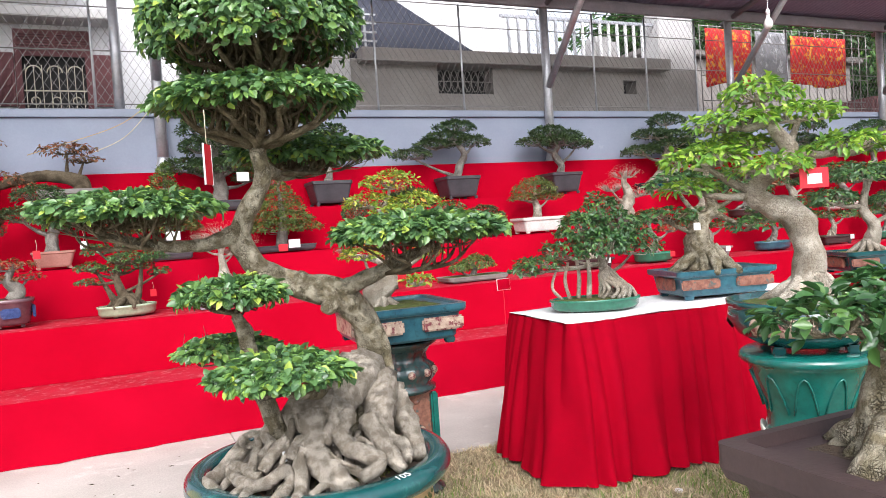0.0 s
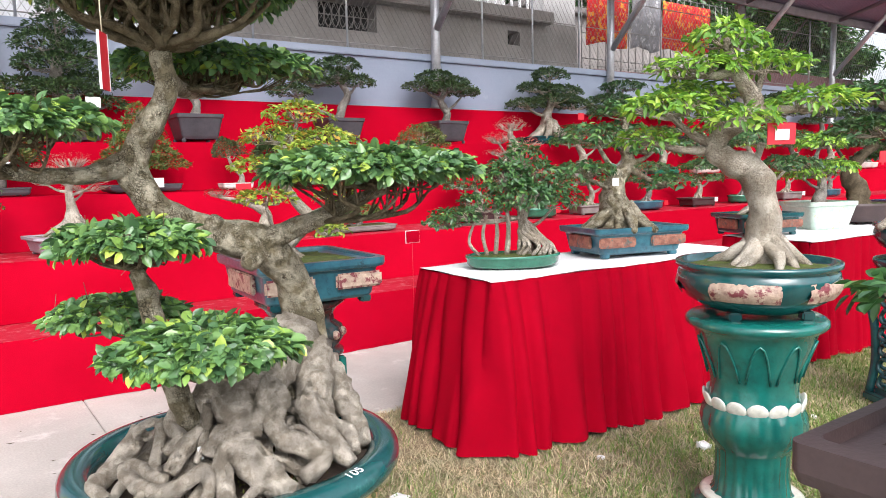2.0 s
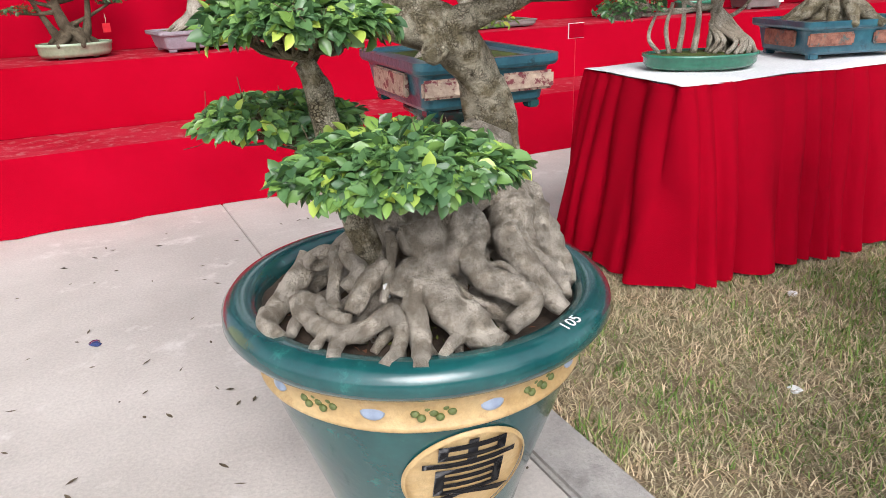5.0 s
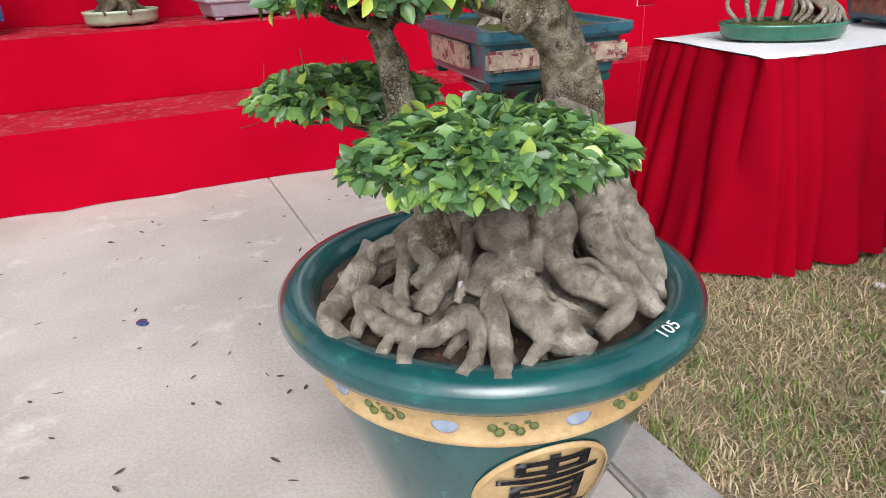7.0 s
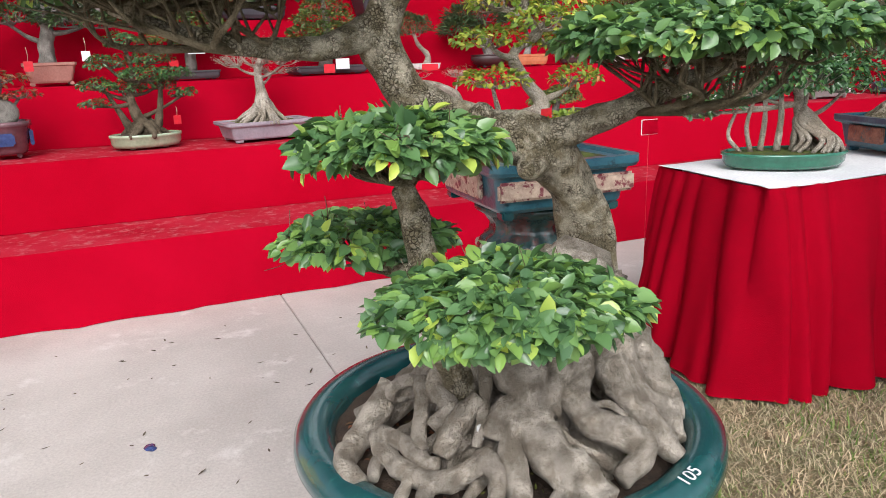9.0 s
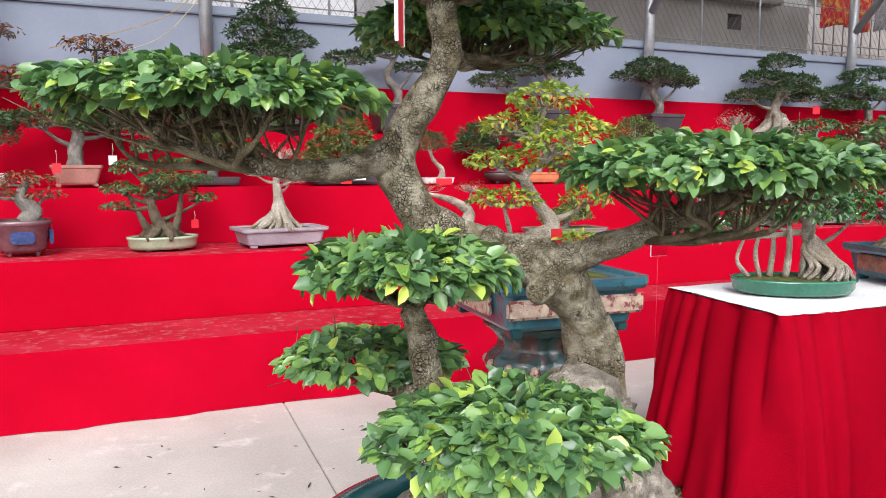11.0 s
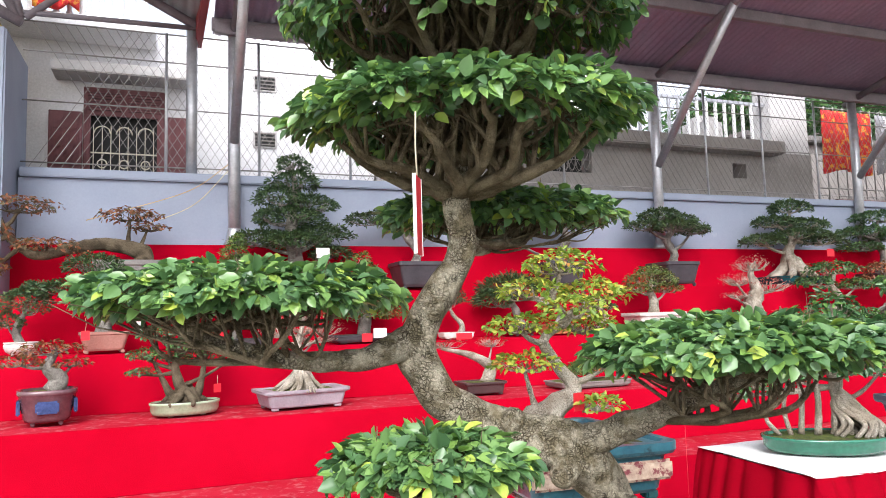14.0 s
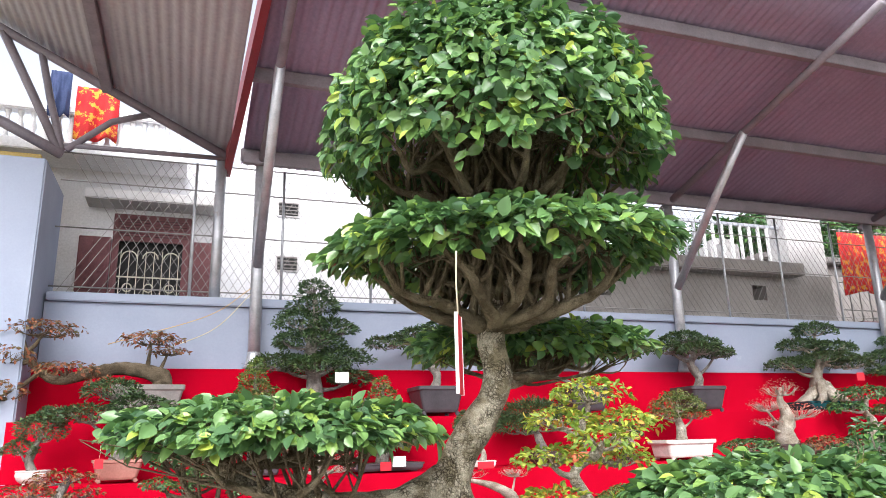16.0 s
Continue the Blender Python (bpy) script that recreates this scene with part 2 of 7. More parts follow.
TWIGBARK = bark("ficus_twig_bark", (0.12, 0.095, 0.055), (0.24, 0.2, 0.13), (0.05, 0.038, 0.025), 50, 0.8, 0.3)
ROOTBARK = bark("ficus_root_bark", (0.39, 0.34, 0.27), (0.6, 0.545, 0.46), (0.16, 0.125, 0.09), 62, 1.0, 0.45)
DARKBARK = bark("twig_bark", (0.085, 0.066, 0.042), (0.15, 0.12, 0.08), (0.045, 0.034, 0.022), 30, 0.8, 0.3)
PALEBARK = bark("pale_bark", (0.28, 0.24, 0.185), (0.48, 0.44, 0.37), (0.2, 0.16, 0.12), 18)
GREYBARK = bark("grey_bark", (0.2, 0.18, 0.16), (0.3, 0.28, 0.25), (0.09, 0.08, 0.07), 20)
L_MAIN = leafy("ficus_leaves", [(0.0, (0.06, 0.135, 0.06)), (0.4, (0.115, 0.235, 0.088)), (0.76, (0.175, 0.32, 0.1)), (0.93, (0.23, 0.39, 0.09)), (1.0, (0.52, 0.63, 0.11))])
L_DARK = leafy("dark_leaves", [(0.0, (0.035, 0.085, 0.034)), (0.6, (0.06, 0.145, 0.05)), (0.92, (0.085, 0.18, 0.05)), (1.0, (0.25, 0.36, 0.07))])
L_PINE = leafy("juniper_sprays", [(0.0, (0.02, 0.05, 0.018)), (0.6, (0.04, 0.09, 0.026)), (1.0, (0.09, 0.15, 0.04))], 0.6, 0.15)
L_CYPRESS = leafy("cypress_sprays", [(0.0, (0.05, 0.1, 0.02)), (0.6, (0.1, 0.17, 0.03)), (0.85, (0.17, 0.22, 0.04)), (1.0, (0.22, 0.1, 0.05))], 0.6, 0.2)
L_LIME = leafy("lime_leaves", [(0.0, (0.08, 0.2, 0.03)), (0.4, (0.17, 0.36, 0.04)), (0.8, (0.33, 0.53, 0.06)), (1.0, (0.45, 0.6, 0.1))], 0.42, 0.35)
L_RED = leafy("russet_leaves", [(0.0, (0.1, 0.09, 0.03)), (0.5, (0.2, 0.08, 0.035)), (1.0, (0.33, 0.1, 0.04))], 0.5, 0.25)
L_YELLOW = leafy("turning_leaves", [(0.0, (0.13, 0.25, 0.03)), (0.55, (0.3, 0.42, 0.05)), (0.85, (0.5, 0.52, 0.07)), (1.0, (0.5, 0.2, 0.05))], 0.45, 0.35)
L_MID = leafy("green_leaves", [(0.0, (0.03, 0.09, 0.03)), (0.6, (0.055, 0.15, 0.045)), (1.0, (0.12, 0.24, 0.05))])
L_BUD = leafy("red_buds", [(0.0, (0.3, 0.12, 0.09)), (1.0, (0.45, 0.2, 0.16))], 0.6, 0.2)
G_DRY = leafy("straw_blades", [(0.0, (0.2, 0.15, 0.09)), (0.45, (0.48, 0.385, 0.25)), (0.85, (0.74, 0.63, 0.44)), (1.0, (0.2, 0.25, 0.07))], 0.8, 0.2)
G_GREEN = leafy("grass_blades", [(0.0, (0.1, 0.18, 0.03)), (0.6, (0.18, 0.3, 0.055)), (1.0, (0.33, 0.37, 0.12))], 0.7, 0.25)
MOSSLEAF = leafy("moss_tufts", [(0.0, (0.05, 0.065, 0.01)), (0.7, (0.12, 0.14, 0.02)), (1.0, (0.2, 0.17, 0.06))], 0.9, 0.2)
TAGRED = surf("red_card", (0.55, 0.01, 0.02), (0.62, 0.015, 0.03), 20, 0.45, 0.0)
TAGWHITE = surf("white_card", (0.75, 0.75, 0.74), (0.8, 0.8, 0.8), 20, 0.5, 0.0)
PATTERN = surf("patterned_blanket", (0.5, 0.015, 0.02), (0.6, 0.03, 0.03), 5, 0.9, 0.3, 90.0, stain=((0.7, 0.33, 0.04), 13, 0.53, 0.57))
GREYBLANKET = surf("grey_blanket", (0.22, 0.22, 0.23), (0.32, 0.32, 0.34), 9, 0.9, 0.3, 90.0, stain=((0.5, 0.5, 0.52), 12, 0.55, 0.6))
STRAP = surf("blue_cloth", (0.03, 0.05, 0.12), (0.05, 0.07, 0.16), 8, 0.9, 0.2)
TWINE = surf("pale_twine", (0.5, 0.45, 0.3), (0.6, 0.55, 0.38), 8, 0.8, 0.0)
LAMPGLASS = surf("opal_glass", (0.75, 0.74, 0.7), (0.8, 0.8, 0.77), 8, 0.2, 0.0)


# ---- building helpers ----
def mesh_ob(name, verts, faces, mat, parent=None, label="", smooth=False):
    me = bpy.data.meshes.new(name)
    me.from_pydata([tuple(map(float, v)) for v in verts], [], [tuple(map(int, f)) for f in faces])
    me.materials.append(mat)
    if smooth:
        me.polygons.foreach_set("use_smooth", [True] * len(me.polygons))
    me.update()
    ob = new(name, me)
    if parent:
        ob.parent = parent
    if label:
        tagged(ob, label)
    return ob


def part(name, bm, mat, parent, label="", smooth=False):
    me = bpy.data.meshes.new(name)
    bm.to_mesh(me)
    bm.free()
    me.materials.append(mat)
    if smooth:
        me.polygons.foreach_set("use_smooth", [True] * len(me.polygons))
    ob = new(name, me)
    if parent:
        ob.parent = parent
    if label:
        tagged(ob, label)
    return ob


def box_bm(x0, x1, y0, y1, z0, z1, bevel=0.0, bm=None):
    own = bm or bmesh.new()
    r = bmesh.ops.create_cube(own, size=1.0)
    for v in r["verts"]:
        v.co = Vector((x0 + (v.co.x + 0.5) * (x1 - x0), y0 + (v.co.y + 0.5) * (y1 - y0), z0 + (v.co.z + 0.5) * (z1 - z0)))
    if bevel:
        es = list({e for v in r["verts"] for e in v.link_edges})
        bmesh.ops.bevel(own, geom=es, offset=bevel, segments=2, affect="EDGES")
    return own


def thing(name, x, y, z, label, category, group="", kind="", yaw=0.0):
    e = new(name)
    e.matrix_basis = pose(x, y, z, 0, 0, yaw)
    return tagged(e, label, category, group, kind)


def spline(pts, n):
    """Points along a smooth line through pts, n a stretch; every point may carry a radius."""
    P = np.array(pts, float)
    P = np.vstack([2 * P[0] - P[1], P, 2 * P[-1] - P[-2]])
    out = []
    for i in range(1, len(P) - 2):
        for k in range(n):
            u = k / n
            a, b, c, d = P[i - 1], P[i], P[i + 1], P[i + 2]
            out.append(0.5 * (2 * b + (c - a) * u + (2 * a - 5 * b + 4 * c - d) * u * u + (3 * b - a - 3 * c + d) * u ** 3))
    out.append(P[-2])
    return np.array(out)


def tube(pts, seg=10, knob=0.0, freq=20.0, seed=0.0, flute=0.0):
    """Vertices and faces of a closed tube along pts of (x, y, z, radius)."""
    Q = np.array(pts, float)
    C, R = Q[:, :3], np.maximum(Q[:, 3], 0.0006)
    T = np.gradient(C, axis=0)
    T /= np.linalg.norm(T, axis=1)[:, None] + 1e-9
    ref = np.array([0.0, 0.0, 1.0]) if abs(T[0][2]) < 0.9 else np.array([1.0, 0.0, 0.0])
    u = np.cross(ref, T[0])
    u /= np.linalg.norm(u) + 1e-9
    V, F = [], []
    for i in range(len(C)):
        u = u - T[i] * (u @ T[i])
        u /= np.linalg.norm(u) + 1e-9
        w = np.cross(T[i], u)
        for k in range(seg):
            a = 2 * math.pi * k / seg
            d = math.cos(a) * u + math.sin(a) * w
            r = R[i]
            if knob:
                r *= 1 + knob * noise.noise(Vector((C[i] + d * R[i]) * freq) + Vector((seed, 0, 0))) + flute * math.cos(3 * a + seed + 9 * C[i][2])
            V.append(C[i] + d * r)
    n = len(C)
    for i in range(n - 1):
        for k in range(seg):
            k2 = (k + 1) % seg
            F.append((i * seg + k, i * seg + k2, (i + 1) * seg + k2, (i + 1) * seg + k))
    F.append(tuple(range(seg))[::-1])
    F.append(tuple((n - 1) * seg + k for k in range(seg)))
    return V, F


def join(list_vf):
    V, F = [], []
    for v, f in list_vf:
        o = len(V)
        V.extend(v)
        F.extend([tuple(i + o for i in q) for q in f])
    return V, F


def leaves_mesh(name, pos, tip, nor, length, width, mat, parent, fold=0.25, droop=0.2, label=""):
    """One mesh of many small folded, pointed leaves."""
    n = len(pos)
    tip = tip / (np.linalg.norm(tip, axis=1)[:, None] + 1e-9)
    side = np.cross(tip, nor)
    side /= np.linalg.norm(side, axis=1)[:, None] + 1e-9
    up = np.cross(side, tip)
    L, W = np.asarray(length).reshape(-1, 1), np.asarray(width).reshape(-1, 1)
    m = pos + tip * L * 0.5 - up * L * fold * 0.2
    t = pos + tip * L - up * L * droop
    rim = []
    for k, w in ((0.16, 0.3), (0.45, 0.5), (0.76, 0.34)):
        for s in (1, -1):
            rim.append(pos + tip * L * k + s * side * W * w + up * (W * fold * w * 2 - L * droop * k * k * 0.7))
    V = np.stack([pos, rim[0], rim[2], rim[4], t, rim[5], rim[3], rim[1], m], 1).reshape(-1, 3)
    base = (np.arange(n) * 9)[:, None]
    F = (base[:, :, None] + np.array([[0, 8, 1], [1, 8, 2], [2, 8, 3], [3, 8, 4], [0, 7, 8], [7, 6, 8], [6, 5, 8], [5, 4, 8]])[None]).reshape(-1, 3)
    me = bpy.data.meshes.new(name)
    me.vertices.add(len(V))
    me.vertices.foreach_set("co", V.astype(np.float32).ravel())
    me.loops.add(F.size)
    me.loops.foreach_set("vertex_index", F.astype(np.int32).ravel())
    me.polygons.add(len(F))
    me.polygons.foreach_set("loop_start", np.arange(0, F.size, 3, dtype=np.int32))
    me.update(calc_edges=True)
    me.validate()
    me.polygons.foreach_set("use_smooth", [True] * len(me.polygons))
    me.materials.append(mat)
    ob = new(name, me)
    ob.parent = parent
    return tagged(ob, label, kind="stuff")


def pad_points(rng, c, rx, ry, rz, yaw, n, under=0.25, lump=0.12):
    """Leaf seats over a lumpy cushion: its top, its brim and a part of its underside."""
    a = rng.uniform(0, 2 * math.pi, n)
    h = rng.uniform(-under, 1.0, n)
    rad = np.sqrt(np.clip(1 - np.clip(h, 0, 1) ** 2, 0, 1))
    rad = np.where(h < 0, 1.0 + h * 0.9, rad)
    # more on the flat top than a sphere would carry
    flat = rng.uniform(0, 1, n) < 0.35
    rr = np.sqrt(rng.uniform(0, 1, n))
    rad = np.where(flat, rr, rad)
    h = np.where(flat, np.sqrt(np.clip(1 - rr ** 2, 0, 1)), h)
    lob = 1 + lump * (np.sin(3 * a + rng.uniform(0, 6)) + 0.7 * np.sin(5 * a + rng.uniform(0, 6)) + 0.6 * np.sin(8 * a + rng.uniform(0, 6)))
    shell = 1 - 0.22 * rng.uniform(0, 1, n) ** 2
    x, y = rx * rad * np.cos(a) * lob * shell, ry * rad * np.sin(a) * lob * shell
    z = rz * h * shell * np.where(h < 0, 0.6, 1) + rz * 0.18 * np.sin(x * 40 + c[0] * 50) * np.cos(y * 37)
    nx, ny, nz = x / rx ** 2, y / ry ** 2, np.maximum(z, -0.2 * rz) / rz ** 2 + 0.25 / rz
    N = np.stack([nx, ny, nz], 1)
    N /= np.linalg.norm(N, axis=1)[:, None] + 1e-9
    cs, sn = math.cos(yaw), math.sin(yaw)
    rot = lambda q: np.stack([q[:, 0] * cs - q[:, 1] * sn, q[:, 0] * sn + q[:, 1] * cs, q[:, 2]], 1)
    return rot(np.stack([x, y, z], 1)) + np.array(c), rot(N)


def foliage(parent, rng, c, rx, ry, rz, yaw, n, size, mat, under=0.25, lump=0.12, spiky=0.0, slim=0.55, name="foliage_pad", label=""):
    P, N = pad_points(rng, c, rx, ry, rz, yaw, n, under, lump)
    n = len(P)
    N = N + rng.normal(0, 0.38, (n, 3))
    N /= np.linalg.norm(N, axis=1)[:, None]
    out = P - np.array(c)
    out[:, 2] *= 0.2
    out /= np.linalg.norm(out, axis=1)[:, None] + 1e-6
    tipd = out * 0.8 + rng.normal(0, 0.6, (n, 3)) + np.array([0, 0, -0.15])
    tipd -= N * (np.sum(tipd * N, 1)[:, None]) * (1 - spiky)
    if spiky:
        tipd += N * spiky
    L = size * rng.uniform(0.6, 1.25, n)
    return leaves_mesh(name, P, tipd, N, L, L * slim * rng.uniform(0.8, 1.15, n), mat, parent, fold=0.22, droop=0.12, label=label)


def twigs(rng, start, c, rx, ry, rz, yaw, n, r0, low=0.0):
    """Forking twigs from a branch's end to the seats of a pad."""
    out = []
    cs, sn = math.cos(yaw), math.sin(yaw)
    for _ in range(n):
        a, q = rng.uniform(0, 2 * math.pi), math.sqrt(rng.uniform(0.1, 1)) * 0.92
        x, y = rx * q * math.cos(a), ry * q * math.sin(a)
        e = np.array([c[0] + x * cs - y * sn, c[1] + x * sn + y * cs, c[2] + rz * (0.55 * math.sqrt(max(0, 1 - q * q)) + low)])
        s = np.array(start, float)
        w = np.linalg.norm(e - s)
        mid = s * 0.45 + e * 0.55 + np.array([rng.normal(0, 0.07 * w), rng.normal(0, 0.07 * w), -0.3 * rz * rng.uniform(0.2, 1) - 0.06 * w])
        q1 = s * 0.75 + mid * 0.25 + rng.normal(0, 0.04 * w, 3)
        pts = spline([(*s, r0), (*q1, r0 * 0.8), (*mid, r0 * 0.6), (*(mid * 0.4 + e * 0.6 + rng.normal(0, 0.04 * w, 3)), r0 * 0.4), (*e, r0 * 0.2)], 3)
        out.append(tube(pts, 5, 0.2, 60))
        for _ in range(3):
            e2 = e + rng.normal(0, 1, 3) * np.array([rx, ry, rz * 0.5]) * 0.13
            out.append(tube([(*mid, r0 * 0.4), (*((mid + e2) / 2 + rng.normal(0, 0.006, 3)), r0 * 0.3), (*e2, r0 * 0.15)], 4))
    return join(out)


def boughs(rng, start, c, rx, ry, rz, yaw, n, r0, dip, reach=0.93):
    """Crooked boughs that spread level from the trunk and turn up into the pad, each with upright twigs."""
    out = []
    cs, sn = math.cos(yaw), math.sin(yaw)
    s = np.array(start, float)

    def at(a, q, z):
        x, y = rx * q * math.cos(a), ry * q * math.sin(a)
        return np.array([c[0] + x * cs - y * sn, c[1] + x * sn + y * cs, z])

    for k in range(n):
        a = 2 * math.pi * (k + rng.uniform(-0.3, 0.3)) / n
        far = reach * rng.uniform(0.8, 1.0)
        zl = s[2] + dip * rng.uniform(0.4, 1.3)
        zt = c[2] + rz * rng.uniform(0.0, 0.35)
        g = lambda: rng.normal(0, 0.035) * rx / 0.3
        pts = [s, (s + at(a + rng.uniform(-0.3, 0.3), far * 0.35, zl)) / 2 + np.array([g() * 0.4, g() * 0.4, 0]), at(a + rng.uniform(-0.25, 0.25), far * 0.42, zl + abs(g()) * 0.6),
               at(a + rng.uniform(-0.15, 0.15), far * 0.68, zl * 0.6 + zt * 0.4 + g() * 0.5), at(a, far * 0.86, zl * 0.3 + zt * 0.7), at(a, far, zt)]
        P = spline([(*p, r0 * f) for p, f in zip(pts, (1.0, 0.85, 0.7, 0.5, 0.32, 0.15))], 4)
        out.append(tube(P, 7, 0.35, 45, k))
        for j in range(9):
            i = int(rng.integers(5, len(P) - 2))
            b = P[i][:3]
            q = min(0.97, np.linalg.norm((b - np.array(c))[:2]) / rx + rng.uniform(-0.15, 0.2))
            e = at(a + rng.uniform(-0.45, 0.45), abs(q), 0)
            e[2] = c[2] + rz * 0.75 * math.sqrt(max(0.02, 1 - q * q)) * rng.uniform(0.5, 1.0)
            m = (b + e) / 2 + rng.normal(0, 0.014, 3)
            rr = P[i][3]
            out.append(tube(spline([(*b, rr * 0.6), (*m, rr * 0.42), (*e, 0.0008)], 3), 5, 0.3, 60, j))
            for _ in range(2):
                e2 = m + (e - m) * rng.uniform(0.5, 1.0) + rng.normal(0, 0.022, 3)
                out.append(tube([(*m, rr * 0.3), (*((m + e2) / 2 + rng.normal(0, 0.004, 3)), rr * 0.22), (*e2, 0.0007)], 4))
    return join(out)


def ring_pts(w, d, ex, n=40):
    """An oval (ex 2) or a rectangle whose corners get sharper as ex grows."""
    out = []
    if ex > 3.5:
        q = min(w, d) * 0.55 / ex
        for c, (sx, sy) in enumerate(((1, 1), (-1, 1), (-1, -1), (1, -1))):
            for k in range(n // 4):
                a = math.pi / 2 * (c + k / (n // 4 - 1))
                out.append((sx * (w / 2 - q) + q * math.cos(a), sy * (d / 2 - q) + q * math.sin(a)))
        return out
    for k in range(n):
        a = 2 * math.pi * (k + 0.5) / n
        c, s = math.cos(a), math.sin(a)
        out.append((w / 2 * math.copysign(abs(c) ** (2 / ex), c), d / 2 * math.copysign(abs(s) ** (2 / ex), s)))
    return out


def loft(rings, n):
    V, F = [], []
    for pts, z in rings:
        V.extend([(x, y, z) for x, y in pts])
    for i in range(len(rings) - 1):
        for k in range(n):
            k2 = (k + 1) % n
            F.append((i * n + k, i * n + k2, (i + 1) * n + k2, (i + 1) * n + k))
    F.append(tuple(range(n))[::-1])
    F.append(tuple((len(rings) - 1) * n + k for k in range(n)))
    return V, F


def lathe(profile, seg=48, flute=None):
    rings = []
    for r, z in profile:
        pts = []
        for k in range(seg):
            a = 2 * math.pi * k / seg
            q = r + (flute(a, z) if flute else 0)
            pts.append((q * math.cos(a), q * math.sin(a)))
        rings.append((pts, z))
    return loft(rings, seg)


# ---- setting ----
def structure(name, bm, mat, label, category="", smooth=False):
    return tagged(part(name, bm, mat, None, "", smooth), label, category, "", "structure")


structure("ground", box_bm(-400, 400, -400, 400, -0.3, -0.02), SOILGROUND, "dry trampled earth under thin lawn grass", "ground")
structure("pavement_1", box_bm(-9, 1.235, -6, 5.5, -0.12, 0.0, 0.005), CONCRETE, "pale worn concrete paving with dust and bits", "pavement")
structure("pavement_2", box_bm(1.239, 22, 4.123, 5.5, -0.12, 0.0, 0.004), CONCRETE, "pale cracked concrete strip before the red tiers", "pavement")
structure("pavement_3", box_bm(1.239, 1.49, -6, 4.12, -0.12, 0.0, 0.005), CONCRETE, "pale worn concrete paving under the tub", "pavement")
structure("kerb", box_bm(1.493, 1.663, -6, 4.12, -0.12, 0.012, 0.012), KERB, "grey weathered concrete kerb beside the lawn", "kerb")

TIERS = [(5.35, 0.39), (5.88, 0.76), (6.55, 1.13), (7.1, 1.53), (7.55, 1.935)]
X0, X1 = -0.54, 22.0


def wavy_sheet(name, x0, x1, y, z0, z1, amp, mat, label, seed):
    """Cloth hung over a riser, with slack folds."""
    nx, nz = 260, 7
    V, F = [], []
    for j in range(nz):
        for i in range(nx + 1):
            x = x0 + (x1 - x0) * i / nx
            v = j / (nz - 1)
            d = amp * (0.3 + 0.7 * (1 - v)) * (noise.noise(Vector((x * 2.3, v * 1.2, seed))) + 0.5 * noise.noise(Vector((x * 6 + v * 2, v * 2, seed + 9))))
            V.append((x, y - 0.004 - abs(d), z0 + (z1 - z0) * v))
    for j in range(nz - 1):
        for i in range(nx):
            a = j * (nx + 1) + i
            F.append((a, a + 1, a + nx + 2, a + nx + 1))
    return tagged(mesh_ob(name, V, F, mat, None, "", True), label, "cloth", "", "structure")


ys = [t[0] for t in TIERS] + [7.69]
zlow = 0.0
for i, (y, z) in enumerate(TIERS):
    structure(f"tier_{i + 1}", box_bm(X0 + 0.012 * i, X1 - 0.012 * i, y, 7.66, zlow - 0.1, z - 0.008, 0.01), RED, "display tier wrapped in bright red cloth", "step")
    wavy_sheet(f"riser_cloth_{i + 1}", X0, X1, y, zlow + 0.003, z, (0.05, 0.012, 0.008, 0.006, 0.006)[i], RED, "bright red cloth hung over the tier's face", i * 3.1)
    nx, nyy = 200, 6
    V, F = [], []
    for j in range(nyy + 1):
        for k in range(nx + 1):
            x, yy = X0 + (X1 - X0) * k / nx, y - 0.006 + (ys[i + 1] - y) * j / nyy
            V.append((x, yy, z + 0.004 * noise.noise(Vector((x * 5, yy * 8, i))) - (0.006 if j == 0 else 0)))
    for j in range(nyy):
        for k in range(nx):
            a = j * (nx + 1) + k
            F.append((a, a + 1, a + nx + 2, a + nx + 1))
    tagged(mesh_ob(f"tread_cloth_{i + 1}", V, F, REDTREAD if i < 2 else RED, None, "", True), "dusty wrinkled red cloth on the tier's tread", "cloth", "", "structure")
    zlow = z

# boundary wall with its coping
structure("wall_north", box_bm(-0.5, 30, 7.69, 7.89, 0, 2.46), GREYWALL, "blue-grey painted boundary wall with pale scuffs", "wall")
structure("coping", box_bm(-0.49, 30, 7.65, 7.93, 2.463, 2.535, 0.008), GREYWALL, "blue-grey painted wall coping", "coping")
structure("wall_west", box_bm(-1.7, -0.51, 7.2, 8.05, 0, 3.45, 0.012), GREYWALL, "tall blue-grey painted pier at the wall's end", "pier")
# unseen wall added behind the camera; cuts a little light from the horizon
structure("wall_south", box_bm(-14, 26, -9.2, -9.0, 0, 2.6), GREYWALL, "unseen grey wall added behind the camera", "wall")


def pipe(name, pts, r, mat, parent, seg=12, label=""):
    V, F = tube([(*p, r) for p in pts], seg)
    return mesh_ob(name, V, F, mat, parent, label, True)


# roof posts with braces
ROOFZ = lambda y: 3.77 + 0.25 * (7.65 - y)
for i, x in enumerate((1.08, 5.31, 8.15, 11.14, 14.0, 16.9, 19.8)):
    p = thing("roof_post", x, 7.6, 1.939, "galvanised steel roof post with a diagonal brace", "post", "roof posts")
    pipe("pole", [(0, 0, 0), (0, 0, 0.9), (0, 0, 1.83)], 0.05, GALV, p)
    V, F = lathe([(0.09, 0), (0.07, 0.03), (0.052, 0.12), (0.05, 0.14)], 14)
    mesh_ob("foot_flange", V, F, GALV, p, "", True)
    pipe("brace", [(0, -0.03, 0.86), (0, -0.65, 1.53), (0, -1.22, 2.1)], 0.04, GALV, p)
    pipe("rafter", [(0, 0.1, 1.75), (0, -1.7, 2.22), (0, -2.75, 2.49)], 0.035, PURLIN, p)

